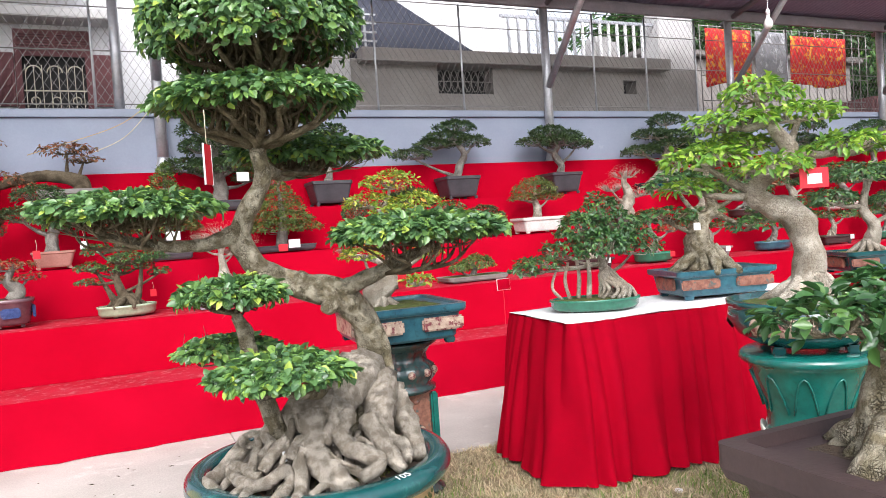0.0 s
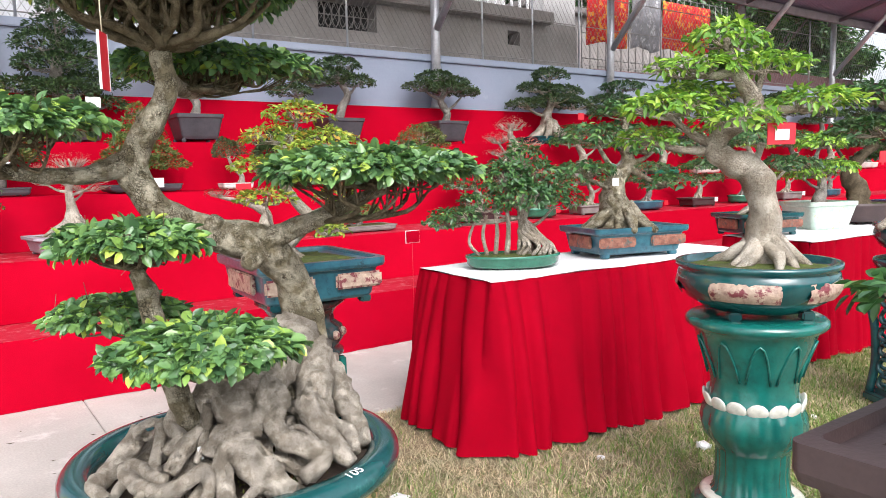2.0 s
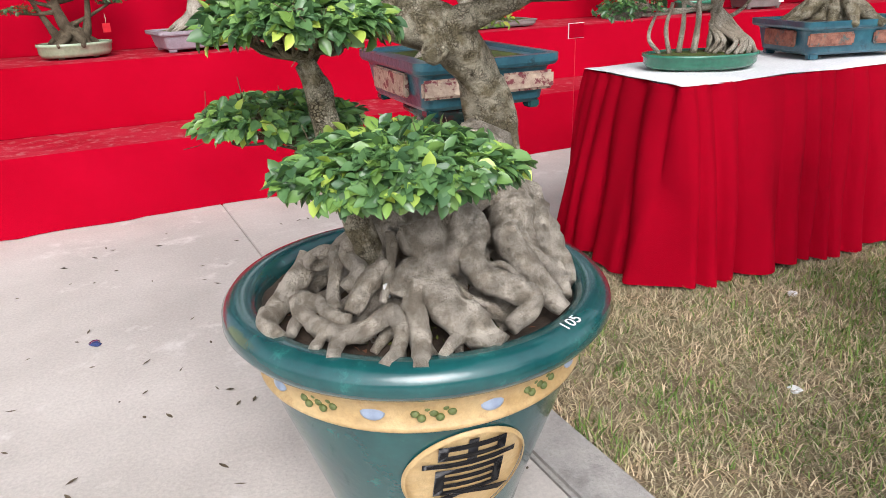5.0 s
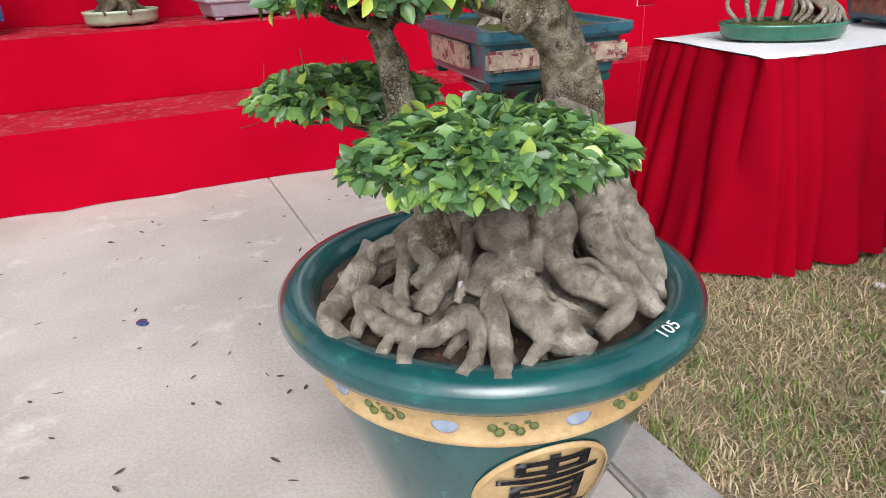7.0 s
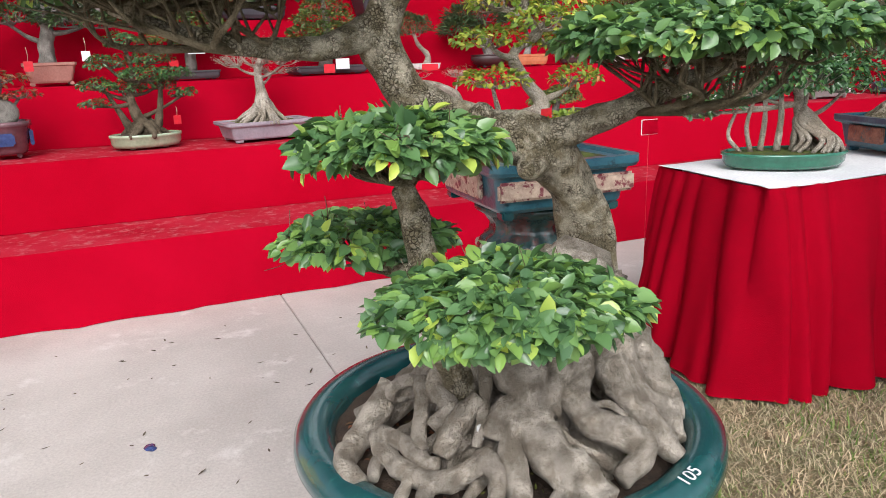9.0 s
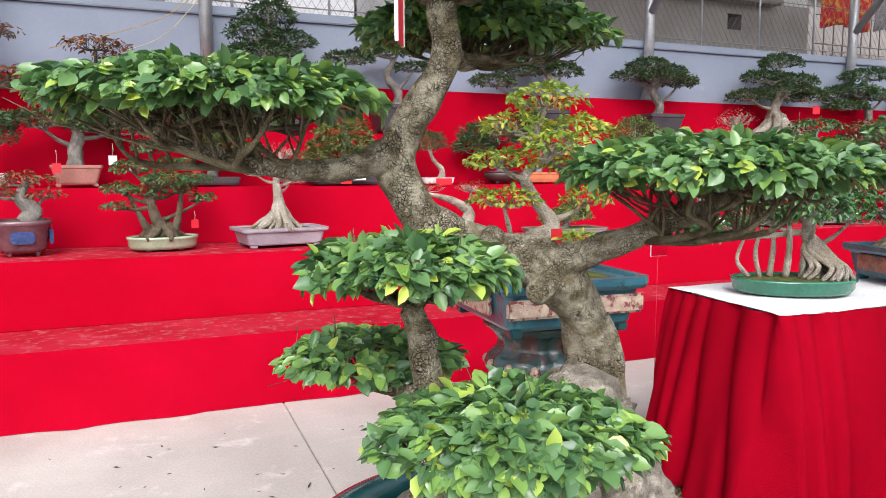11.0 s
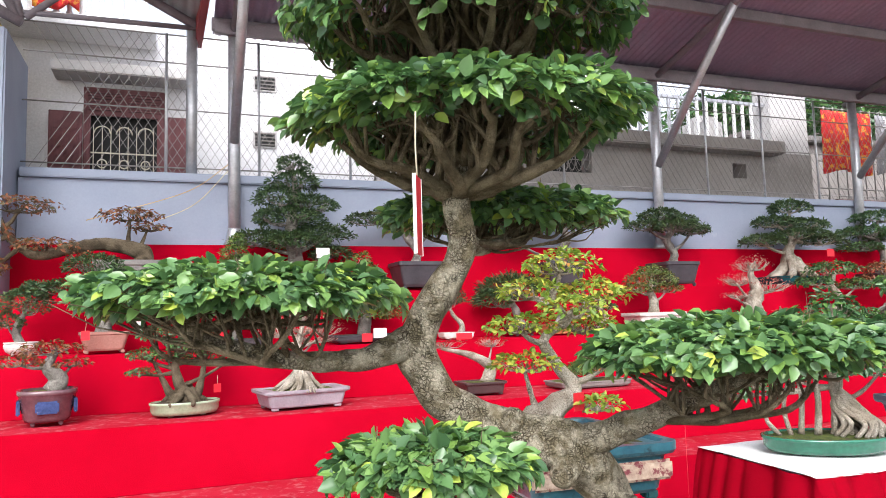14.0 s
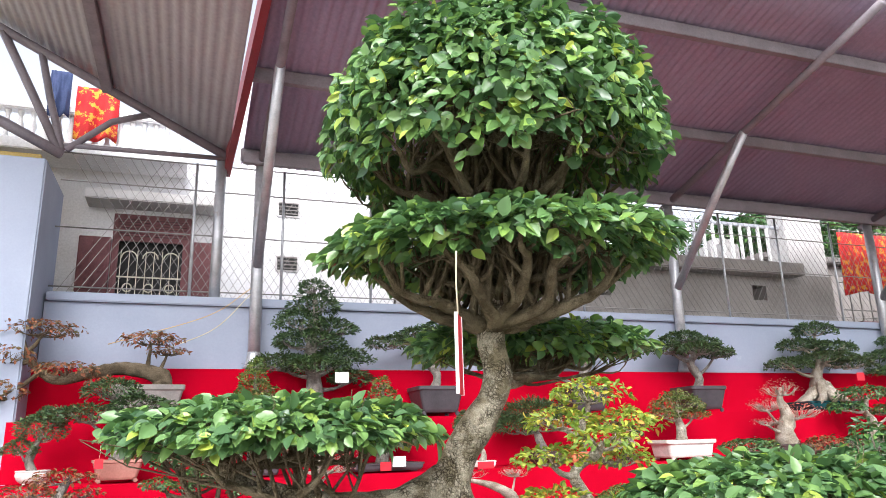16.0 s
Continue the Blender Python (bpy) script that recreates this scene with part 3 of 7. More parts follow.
# corrugated roof, its purlins and edge
def corrugated(name, x0, x1, y0, y1, zf, mat, label, pitch=0.075, amp=0.012):
    n = int((x1 - x0) / pitch * 4)
    V, F = [], []
    for j in range(9):
        y = y0 + (y1 - y0) * j / 8
        for i in range(n + 1):
            x = x0 + (x1 - x0) * i / n
            V.append((x, y, zf(x, y) + amp * math.sin(2 * math.pi * i / 4)))
    for j in range(8):
        for i in range(n):
            a = j * (n + 1) + i
            F.append((a, a + 1, a + n + 2, a + n + 1))
    ob = mesh_ob(name, V, F, mat, None, "", True)
    sol = ob.modifiers.new("thickness", "SOLIDIFY")
    sol.thickness = 0.004
    return tagged(ob, label, "roof", "", "structure")


corrugated("roof_1", 0.92, 22, 4.9, 7.85, lambda x, y: ROOFZ(y) + 0.09, ROOF, "mauve-grey corrugated sheet roof seen from below")
for y in (7.61, 6.6, 5.5):
    z = ROOFZ(y)
    structure("purlin", box_bm(0.9, 22, y - 0.03, y + 0.03, z - 0.03, z + 0.07, 0.004), PURLIN, "mauve-brown steel purlin under the roof", "purlin")
structure("eaves_beam", box_bm(0.92, 22, 7.5, 7.56, 3.69, 3.79, 0.005), PURLIN, "mauve-brown steel eaves beam", "beam")
bm = bmesh.new()
q = [bm.verts.new(v) for x in (0.77, 0.83) for v in ((x, 7.85, ROOFZ(7.85) - 0.05), (x + 0.17, 4.9, ROOFZ(4.9) - 0.05), (x + 0.17, 4.9, ROOFZ(4.9) + 0.16), (x, 7.85, ROOFZ(7.85) + 0.16))]
for f in ((0, 1, 2, 3), (7, 6, 5, 4), (0, 4, 5, 1), (1, 5, 6, 2), (2, 6, 7, 3), (3, 7, 4, 0)):
    bm.faces.new([q[k] for k in f])
structure("verge_trim", bm, REDSTEEL, "dark red steel trim along the roof's edge", "trim")

corrugated("roof_2", -4.5, 0.8, 4.9, 7.85, lambda x, y: 3.87 + 0.52 * (0.78 - x), ROOFPALE, "pale corrugated sheet roof of the neighbouring shed")
truss = thing("roof_truss", 0.34, 7.72, 0.07, "rusty grey steel roof truss with diagonal webs", "truss")
pipe("top_chord", [(0.45, 0, 3.74), (-1.2, 0, 4.58), (-3.0, 0, 5.5)], 0.04, PURLIN, truss, 8)
pipe("bottom_chord", [(0.43, 0, 3.72), (-0.3, 0, 3.71), (-0.85, 0, 3.7)], 0.022, PURLIN, truss, 8)
pipe("web", [(-0.82, 0, 3.66), (-0.5, 0, 3.95), (-0.2, 0, 4.06)], 0.03, PURLIN, truss, 8)
pipe("web", [(-0.85, 0, 3.66), (-0.98, 0, 4.1), (-1.08, 0, 4.5)], 0.03, PURLIN, truss, 8)
pipe("web", [(-0.87, 0, 3.64), (-1.1, 0, 4.1), (-1.38, 0, 4.65)], 0.035, PURLIN, truss, 8)
pipe("web", [(-0.85, 0, 3.62), (-1.3, 0, 3.85), (-2.2, 0, 4.2)], 0.045, PURLIN, truss, 8)
for xx, yy0 in ((-0.22, 6.5), (-1.7, 6.5)):
    z = 3.83 + 0.52 * (0.78 - xx)
    structure("purlin", box_bm(xx - 0.04, xx + 0.04, 4.9, 7.75, z - 0.06, z + 0.03, 0.004), PURLIN, "steel purlin under the shed roof", "purlin")

# fence on the wall
fence = thing("chain_link_fence", 0, 7.76, 2.535, "rusty chain-link fence on slim steel posts", "fence")
for x in (0.55, 1.3, 2.1, 3.28, 4.3, 6.1, 6.9, 7.72, 9.4, 11.5, 13.5):
    pipe("post", [(x, 0, 0), (x, 0, 0.6), (x, 0, 1.2)], 0.012, GALV, fence, 8)
pipe("tall_post", [(0.75, 0, 0), (0.75, 0, 0.6), (0.75, 0, 1.25)], 0.045, GALV, fence, 12)
for z in (0.06, 0.55, 0.95, 1.19):
    pipe("rail_wire", [(-0.5, 0, z), (8, 0.0, z + 0.01), (16, 0, z)], 0.006, WIRE, fence, 6)
vf = []
for s in (1, -1):
    x = -2.1
    while x < 16.5:
        a, b = Vector((x, 0, 0.01)), Vector((x + s * 1.2 * 0.62, 0, 1.2))
        if min(a.x, b.x) > -0.5:
            vf.append(tube([(*a, 0.0022), (*((a + b) / 2), 0.0022), (*b, 0.0022)], 3))
        x += 0.075
V, F = join(vf)
tagged(mesh_ob("wire_mesh", V, F, WIRE, fence), kind="stuff")

# ---- buildings beyond the wall ----
house = thing("white_house", 0, 8.85, 0, "white rendered house with stained walls and maroon shutters", "house")
for q in ((-4, -0.13, 0.0, 3, 0, 4.15), (-0.13, 0.465, 0.0, 3, 3.3, 4.15), (-0.13, 0.465, 0.0, 3, 0, 2.75), (0.465, 2.62, 0.0, 3, 0, 4.15), (1.1, 2.62, 0.1, 3, 4.15, 6.0)):
    part("wall", box_bm(*q), HOUSE, house)
# black panel close behind the grille, painted as the room's shade
part("dark_room", box_bm(-0.128, 0.463, 0.06, 0.1, 2.752, 3.298), ROOMSHADE, house)
part("canopy", box_bm(-0.42, 0.76, -0.32, 0.0, 3.6, 3.7, 0.01), PALERENDER, house, "stained concrete window canopy")
win = part("window", box_bm(-0.18, 0.53, -0.03, 0.003, 3.28, 3.55, 0.005), SHUTTER, house, "maroon shuttered window with a louvred head")
for k in range(2):
    for j in range(7):
        part("louvre", box_bm(-0.14 + k * 0.34, 0.15 + k * 0.34, -0.05, -0.028, 3.33 + j * 0.027, 3.343 + j * 0.027), SHUTTER, win)
for x0, x1 in ((-0.18, -0.12), (0.46, 0.53)):
    part("jamb", box_bm(x0, x1, -0.03, 0.02, 2.74, 3.28, 0.004), SHUTTER, win)
for x0, x1 in ((-0.465, -0.185), (0.535, 0.77)):
    sh = part("shutter", box_bm(x0, x1, -0.06, -0.02, 2.76, 3.3, 0.005), SHUTTER, house, "open maroon panelled shutter")
    for a in range(2):
        for b in range(3):
            w, h = (x1 - x0 - 0.09) / 2, 0.135
            px, pz = x0 + 0.03 + a * (w + 0.03), 2.79 + b * 0.17
            part("panel", box_bm(px, px + w, -0.068, -0.058, pz, pz + h, 0.006), SHUTTER, sh)
grille = part("window_grille", box_bm(-0.12, 0.46, 0.02, 0.032, 2.93, 2.942), IVORY, house, "ivory wrought-iron window grille")
for k in range(8):
    x = -0.1 + k * 0.075
    part("bar", box_bm(x, x + 0.007, 0.02, 0.03, 2.76, 3.2), IVORY, grille)
for k in range(3):
    cx = -0.02 + k * 0.19
    pts = [(cx + 0.07 * math.cos(a), 0.015, 3.12 + 0.07 * math.sin(a)) for a in np.linspace(0, math.pi, 9)]
    pipe("arch", pts, 0.006, IVORY, grille, 5)
    pts = [(cx + 0.04 * math.cos(a), 0.015, 2.83 + 0.04 * math.sin(a)) for a in np.linspace(0, 2 * math.pi, 13)]
    pipe("ring", pts, 0.006, IVORY, grille, 5)
for z0, z1 in ((3.643, 3.812), (3.056, 3.231)):
    sm = part("small_window", box_bm(1.36, 1.6, -0.015, -0.003, z0, z1, 0.003), PALERENDER, house, "small barred window")
    # no hole here: a near-black plate carries the shade of the opening
    part("opening", box_bm(1.38, 1.58, -0.02, -0.012, z0 + 0.02, z1 - 0.02), ROOMSHADE, sm)
    for k in range(4):
        part("bar", box_bm(1.38, 1.58, -0.028, -0.018, z0 + 0.03 + k * 0.038, z0 + 0.042 + k * 0.038), GREYPOT, sm)
balc = part("balcony", box_bm(-4, 0.45, -0.45, 0.0, 3.97, 4.08, 0.01), HOUSE, house, "white balcony with turned balusters")
part("rail", box_bm(-4, 0.43, -0.44, -0.3, 4.36, 4.43, 0.012), WHITEPAINT, balc)
V, F = lathe([(0.03, 0), (0.03, 0.03), (0.018, 0.06), (0.038, 0.13), (0.02, 0.2), (0.018, 0.23), (0.03, 0.26), (0.03, 0.29)], 12)
first = mesh_ob("baluster", V, F, WHITEPAINT, balc, "", True)
first.location = (0.36, -0.37, 4.08)
for k in range(1, 32):
    o = first.copy()
    scene.collection.objects.link(o)
    o.location = (0.36 - 0.105 * k, -0.37, 4.08)


def hung_cloth(name, x0, x1, z0, z1, y, mat, label, folds=5, amp=0.03):
    V, F = [], []
    nx, nz = 40, 12
    for j in range(nz + 1):
        for i in range(nx + 1):
            u, v = i / nx, j / nz
            V.append((x0 + (x1 - x0) * u, y + amp * v * math.sin(u * folds * 6.28 + v) + 0.01 * noise.noise(Vector((u * 9, v * 5, x0))), z1 + (z0 - z1) * v * (1 + 0.04 * math.sin(u * 7 + x0))))
    for j in range(nz):
        for i in range(nx):
            a = j * (nx + 1) + i
            F.append((a, a + nx + 1, a + nx + 2, a + 1))
    ob = mesh_ob(name, V, F, mat, None, "", True)
    ob.modifiers.new("thickness", "SOLIDIFY").thickness = 0.008
    return tagged(ob, label, "blanket")


hung_cloth("drying_cloth", -0.55, -0.18, 4.1, 4.62, 8.36, PATTERN, "red patterned cloth drying on the balcony rail", 2, 0.05)
hung_cloth("drying_cloth", -0.78, -0.6, 4.3, 4.75, 8.36, STRAP, "dark blue garment drying on the balcony rail", 2, 0.03)
structure("yellow_wall", box_bm(-6, -0.75, 8.2, 8.3, 0, 3.85), YELLOWWALL, "yellow painted wall beyond the shed", "wall")

grey = thing("grey_house", 0, 8.3, 0, "unfinished grey rendered house with a flat terrace", "house")
for q in ((2.75, 4.24, 0, 3.22), (4.24, 4.98, 0, 2.85), (4.24, 4.98, 3.18, 3.22), (4.98, 6.96, 0, 3.22), (6.96, 7.17, 0, 2.88), (6.96, 7.17, 3.06, 3.22), (7.17, 8.24, 0, 3.22)):
    part("wall", box_bm(q[0], q[1], 0.0, 4, q[2], q[3]), GREYRENDER, grey)
# one black sheet behind both window holes in place of shaded rooms
part("dark_room", box_bm(4.1, 7.3, 0.22, 0.26, 2.7, 3.18), ROOMSHADE, grey)
part("ledge", box_bm(3.25, 7.62, -0.2, 0.0, 3.17, 3.32, 0.01), GREYRENDER, grey, "projecting concrete ledge")
part("pale_corner", box_bm(2.63, 3.14, -0.1, 0.5, 0, 3.35, 0.01), PALERENDER, grey, "pale patched corner pier")
part("stair_wall", box_bm(7.62, 8.24, 0.02, 0.3, 3.22, 4.2, 0.01), PALERENDER, grey)
gr = part("window_grille", box_bm(4.24, 4.98, 0.04, 0.05, 3.0, 3.01), GREYPOT, grey)
for k in range(8):
    pts = [(4.29 + 0.092 * k + 0.045 * math.cos(a), 0.045, 3.01 + 0.13 * math.sin(a)) for a in np.linspace(0, 2 * math.pi, 12)]
    pipe("scroll", pts, 0.006, GREYPOT, gr, 5)
part("terrace_rail", box_bm(5.2, 7.62, 0.1, 0.14, 3.84, 3.88, 0.004), GALV, grey)
for k in range(16):
    x = 5.3 + 0.14 * k
    part("rail_post", box_bm(x, x + 0.03, 0.1, 0.13, 3.32, 3.84), WHITEPAINT if k > 7 else GALV, grey)
part("rubble", box_bm(6.75, 7.2, 0.3, 0.7, 3.32, 3.75, 0.09), PALERENDER, grey)
bm = bmesh.new()
q = [bm.verts.new(v) for v in ((3.2, 0.2, 4.35), (3.9, 0.2, 3.95), (4.95, 0.2, 3.36), (3.3, 0.2, 3.36), (3.2, 2.5, 4.35), (3.9, 2.5, 3.95), (4.95, 2.5, 3.36), (3.3, 2.5, 3.36))]
for f in ((0, 1, 2, 3), (7, 6, 5, 4), (0, 4, 5, 1), (1, 5, 6, 2), (2, 6, 7, 3), (3, 7, 4, 0)):
    bm.faces.new([q[k] for k in f])
part("dark_awning", bm, NAVYSHEET, grey, "dark sheet awning over the terrace")
for k in range(7):
    part("stair_rail", box_bm(2.75 + 0.1 * k, 2.775 + 0.1 * k, -0.02, 0.0, 3.35, 3.8), GALV, grey)
for k in range(4):
    part("stair_rail", box_bm(2.7, 3.5, -0.03, -0.01, 3.42 + 0.1 * k, 3.44 + 0.1 * k), GALV, grey)
back = thing("far_house", 0, 11.5, 0, "pale far house behind the terrace", "house")
part("wall", box_bm(2.6, 7.5, 0, 2, 0, 6.5), HOUSE, back)
part("roof", box_bm(2.4, 7.7, -0.2, 2.2, 6.5, 6.7, 0.02), PALERENDER, back)
far2 = thing("far_house", 0, 9.6, 0, "grey far house behind the hung blankets", "house")
part("wall", box_bm(8.4, 13.2, 0, 3, 0, 3.75), GREYRENDER, far2)
part("roof", box_bm(8.3, 13.4, -0.15, 3.2, 3.76, 3.86, 0.02), GREYPOT, far2)
part("tile_skirt", box_bm(8.3, 11.7, -1.6, -1.1, 2.4, 2.62, 0.03), TILEROOF, far2, "row of dark red clay tiles")
part("tile_roof", box_bm(11.7, 20.0, -1.5, -0.8, 2.4, 2.88, 0.05), TILEROOF, far2, "low dark red tiled roof")

rack = thing("drying_rack", 8.3, 8.26, 2.45, "tall dark steel drying rack of thin bars", "rack")
for k in range(22):
    pipe("bar", [(k * 0.165, 0, 0), (k * 0.165, 0, 0.7), (k * 0.165, 0, 1.42)], 0.008, WIRE, rack, 5)
for z in (0.05, 0.35, 0.7, 1.05, 1.4):
    pipe("cross_bar", [(0, 0, z), (1.7, 0, z), (3.47, 0, z)], 0.008, WIRE, rack, 5)
hung_cloth("blanket", 8.34, 9.2, 3.0, 3.8, 8.19, PATTERN, "red and orange flowered blanket hung on the rack", 4)
hung_cloth("blanket", 9.3, 9.95, 3.0, 3.8, 8.2, GREYBLANKET, "grey patterned blanket hung on the rack", 3)
hung_cloth("blanket", 10.0, 11.2, 3.02, 3.76, 8.19, PATTERN, "red and orange flowered blanket hung on the rack", 5)
hung_cloth("tarpaulin", 15.3, 22, 1.9, 4.6, 7.0, BLUETARP, "bright blue tarpaulin screen beyond the tiers", 3, 0.05)
hung_cloth("tarpaulin", 21.5, 22, 0, 4.6, 5.0, BLUETARP, "bright blue tarpaulin edge beyond the tiers", 1, 0.02)

bulb = thing("light_bulb", 6.6, 5.6, 3.05, "white light bulb hanging on a wire under the roof", "lamp")
V, F = lathe([(0.008, -0.075), (0.035, -0.06), (0.045, -0.03), (0.035, 0.01), (0.018, 0.04), (0.018, 0.06)], 16)
mesh_ob("bulb", V, F, LAMPGLASS, bulb, "", True)
V, F = lathe([(0.02, 0.06), (0.022, 0.1), (0.01, 0.12), (0.003, 0.13), (0.003, 1.3)], 10)
mesh_ob("socket", V, F, WHITEPAINT, bulb, "", True)

# far tree beyond the fence
rng = np.random.default_rng(5)
far_tree = thing("tree", 14.2, 11.0, 0, "feathery green tree beyond the boundary wall", "tree")
V, F = tube(spline([(0, 0, 0, 0.2), (0.2, 0, 1.8, 0.16), (0, 0.2, 3.4, 0.1), (0.1, 0, 4.4, 0.04)], 5), 8, 0.2, 3)
mesh_ob("trunk", V, F, GREYBARK, far_tree, "", True)
for k in range(16):
    c = (rng.uniform(-2.4, 2.6), rng.uniform(-1.2, 1.4), rng.uniform(2.4, 5.2))
    V, F = tube(spline([(0.1, 0, 2.4, 0.07), (c[0] * 0.5, c[1] * 0.5, 2.4 + (c[2] - 2.4) * 0.6, 0.045), (*c, 0.02)], 4), 5)
    mesh_ob("limb", V, F, GREYBARK, far_tree)
    foliage(far_tree, rng, c, 1.0, 0.85, 0.5, k, 1300, 0.18, L_MID, 0.6, 0.25, 0.2, 0.4, "leaf_clump")


copy_thing(far_tree, pose(17.6, 11.6, 0, 0, 0, 130))
copy_thing(far_tree, pose(11.4, 12.2, -0.3, 0, 0, 60))
copy_thing(far_tree, pose(21.0, 12.5, 0, 0, 0, 220))


# ---- pots and bonsai ----
POTS = {"taper": [(0.72, 0.0), (0.78, 0.1), (0.95, 0.82), (0.97, 0.84), (1.0, 0.86), (1.0, 1.0), (0.9, 1.0), (0.88, 0.9)],
        "tray": [(0.9, 0.0), (0.96, 0.3), (0.97, 0.75), (1.0, 0.8), (1.0, 1.0), (0.93, 1.0), (0.92, 0.8)],
        "bowl": [(0.55, 0.0), (0.62, 0.02), (0.86, 0.25), (0.99, 0.6), (0.97, 0.8), (0.93, 0.86), (1.0, 0.9), (1.0, 1.0), (0.92, 1.0), (0.9, 0.9)],
        "step": [(0.8, 0.0), (0.84, 0.08), (0.9, 0.7), (0.92, 0.75), (0.98, 0.78), (1.0, 0.85), (1.0, 1.0), (0.9, 1.0), (0.88, 0.92)]}


def pot(parent, w, d, h, shape, ex, mat, soil=SOIL, foot=True, footmat=None, panel=None):
    n = 48
    rings = [(ring_pts(w * s, d * s, ex, n), h * 0.12 + z * h * 0.88 if foot else z * h) for s, z in POTS[shape]]
    V, F = loft(rings, n)
    p = mesh_ob("pot", V, F, mat, parent, "", ex < 3.5)
    if foot:
        for sx in (-1, 1):
            for sy in (-1, 1):
                k = 0.46 if ex < 3.5 else 0.74
                fx, fy = sx * w * 0.36 * k / 0.74, sy * d * 0.36 * k / 0.74
                part("foot", box_bm(fx - w * 0.04, fx + w * 0.04, fy - d * 0.04, fy + d * 0.04, 0, h * 0.16, h * 0.03), footmat or mat, p)
    if panel:
        for sx in ((-0.27, 0.27) if w > 0.35 else (0,)):
            part("panel", box_bm(sx * w - w * 0.19, sx * w + w * 0.19, -d * 0.47, -d * 0.44, h * 0.36, h * 0.7, h * 0.05), panel, p)
        for sy in (-0.5, 0.5):
            part("panel", box_bm(sy * w * 0.92 - 0.01, sy * w * 0.92 + 0.01, -d * 0.25, d * 0.25, h * 0.32, h * 0.75, h * 0.03), panel, p)
    q = ring_pts(w * 0.9, d * 0.9, ex, 24)
    V, F = [(0, 0, h * 0.97)], []
    for r in (0.5, 1.0):
        for x, y in q:
            V.append((x * r, y * r, h * (0.955 if r == 0.5 else 0.9) + 0.006 * noise.noise(Vector((x * 40, y * 40, r)))))
    for k in range(24):
        k2 = (k + 1) % 24
        F.append((0, 1 + k, 1 + k2))
        F.append((1 + k, 25 + k, 25 + k2, 1 + k2))
    mesh_ob("soil", V, F, soil, parent, "", True)
    return p


def card(parent, x, y, z, w, h, mat, string=0.0, yaw=0.0, name="tag"):
    b = part(name, box_bm(-w / 2, w / 2, -0.0015, 0.0015, -h / 2, h / 2), mat, parent)
    b.matrix_basis = pose(x, y, z, 0, 0, yaw)
    if string:
        pipe("string", [(0, 0, h / 2), (0.004, 0.002, h / 2 + string / 2), (0, 0, h / 2 + string)], 0.0012, TWINE, b, 4)
    return b


def bonsai(x, y, z, label, trunk, pads, leaf, size, dens, potargs, barkmat=GREYBARK, yaw=-16.0, seed=1, branch=0.012, spiky=0.0, slim=0.5,
           deep=0.8, roots=0, extra=(), tags=(), under=0.25, lump=0.12, name="potted_bonsai"):
    """A potted bonsai: trunk points (x, y, z, radius) and pads (x, y, z, half width, half height) stand on the soil."""
    r = np.random.default_rng(seed)
    e = thing(name, x, y, z, label, "bonsai", "", "", yaw)
    h = potargs[2] * 0.95
    pot(e, *potargs)
    T = spline([(a, b, c + h, q) for a, b, c, q in trunk], 6)
    V, F = tube(T, 12, 0.28, 18, seed, 0.1)
    mesh_ob("trunk", V, F, barkmat, e, "", True)
    for pts in extra:
        V, F = tube(spline([(a, b, c + h, q) for a, b, c, q in pts], 5), 8, 0.25, 24, seed)
        mesh_ob("trunk", V, F, barkmat, e, "", True)
    for k in range(roots):
        a = 6.283 * k / roots + r.uniform(-0.2, 0.2)
        rr = trunk[0][3] * r.uniform(1.3, 2.4)
        b0 = trunk[0]
        q = b0[3] * (0.42 if roots < 14 else 0.2)
        V, F = tube(spline([(b0[0] + 0.4 * b0[3] * math.cos(a), b0[1] + 0.4 * b0[3] * math.sin(a), h + b0[3] * r.uniform(0.7, 1.5), q * 0.8),
                            (b0[0] + rr * 0.6 * math.cos(a + 0.15), b0[1] + rr * 0.6 * math.sin(a + 0.15), h + b0[3] * r.uniform(0.25, 0.5), q * 0.75),
                            (b0[0] + rr * math.cos(a), b0[1] + rr * math.sin(a), h - 0.01, q * 0.4)], 5), 7, 0.25, 30, k)
        mesh_ob("root", V, F, barkmat, e, "", True)
    for px, py, pz, rx, rz in pads:
        rz *= 1.35 if leaf in (L_PINE, L_YELLOW, L_LIME) else 1.2
        c = (px, py, pz + h)
        i = int(np.argmin(np.linalg.norm(T[:, :3] - np.array([px, py, pz + h - rz * 1.2]), axis=1)))
        s = T[i][:3]
        m = (s + np.array(c)) / 2 + np.array([0, 0, -rz * 0.3])
        stem = tube(spline([(*s, min(branch * 1.5, T[i][3])), (*m, branch), (c[0], c[1], c[2] - rz * 0.15, branch * 0.6)], 4), 7, 0.3, 30, seed)
        mesh_ob("branch", *stem, barkmat, e, "", True)
        V, F = twigs(r, (c[0] * 0.75 + s[0] * 0.25, c[1] * 0.75 + s[1] * 0.25, c[2] - rz * 0.3), c, rx, rx * deep, rz, 0, 9 if dens > 0.2 else 16, branch * 0.45)
        tagged(mesh_ob("twig_spray", V, F, barkmat, e, "", True), kind="stuff")
        if dens:
            n = int(2.9 * dens * (rx * rx * deep * 3.2 + rx * rz * 4) / (size * size * slim))
            foliage(e, r, c, rx, rx * deep, rz, 0, n, size, leaf, under, lump, spiky, slim)
    for t in tags:
        card(e, *t)
    return e


# ---- the large ficus in its green tub ----
rng = np.random.default_rng(11)
PX, PY = 1.205, 2.675
WIDE, TALL = 1.055, 0.95
ficus = thing("potted_ficus_bonsai", PX, PY, 0.0, "large ficus bonsai with tangled pale roots in a green glazed tub", "bonsai")
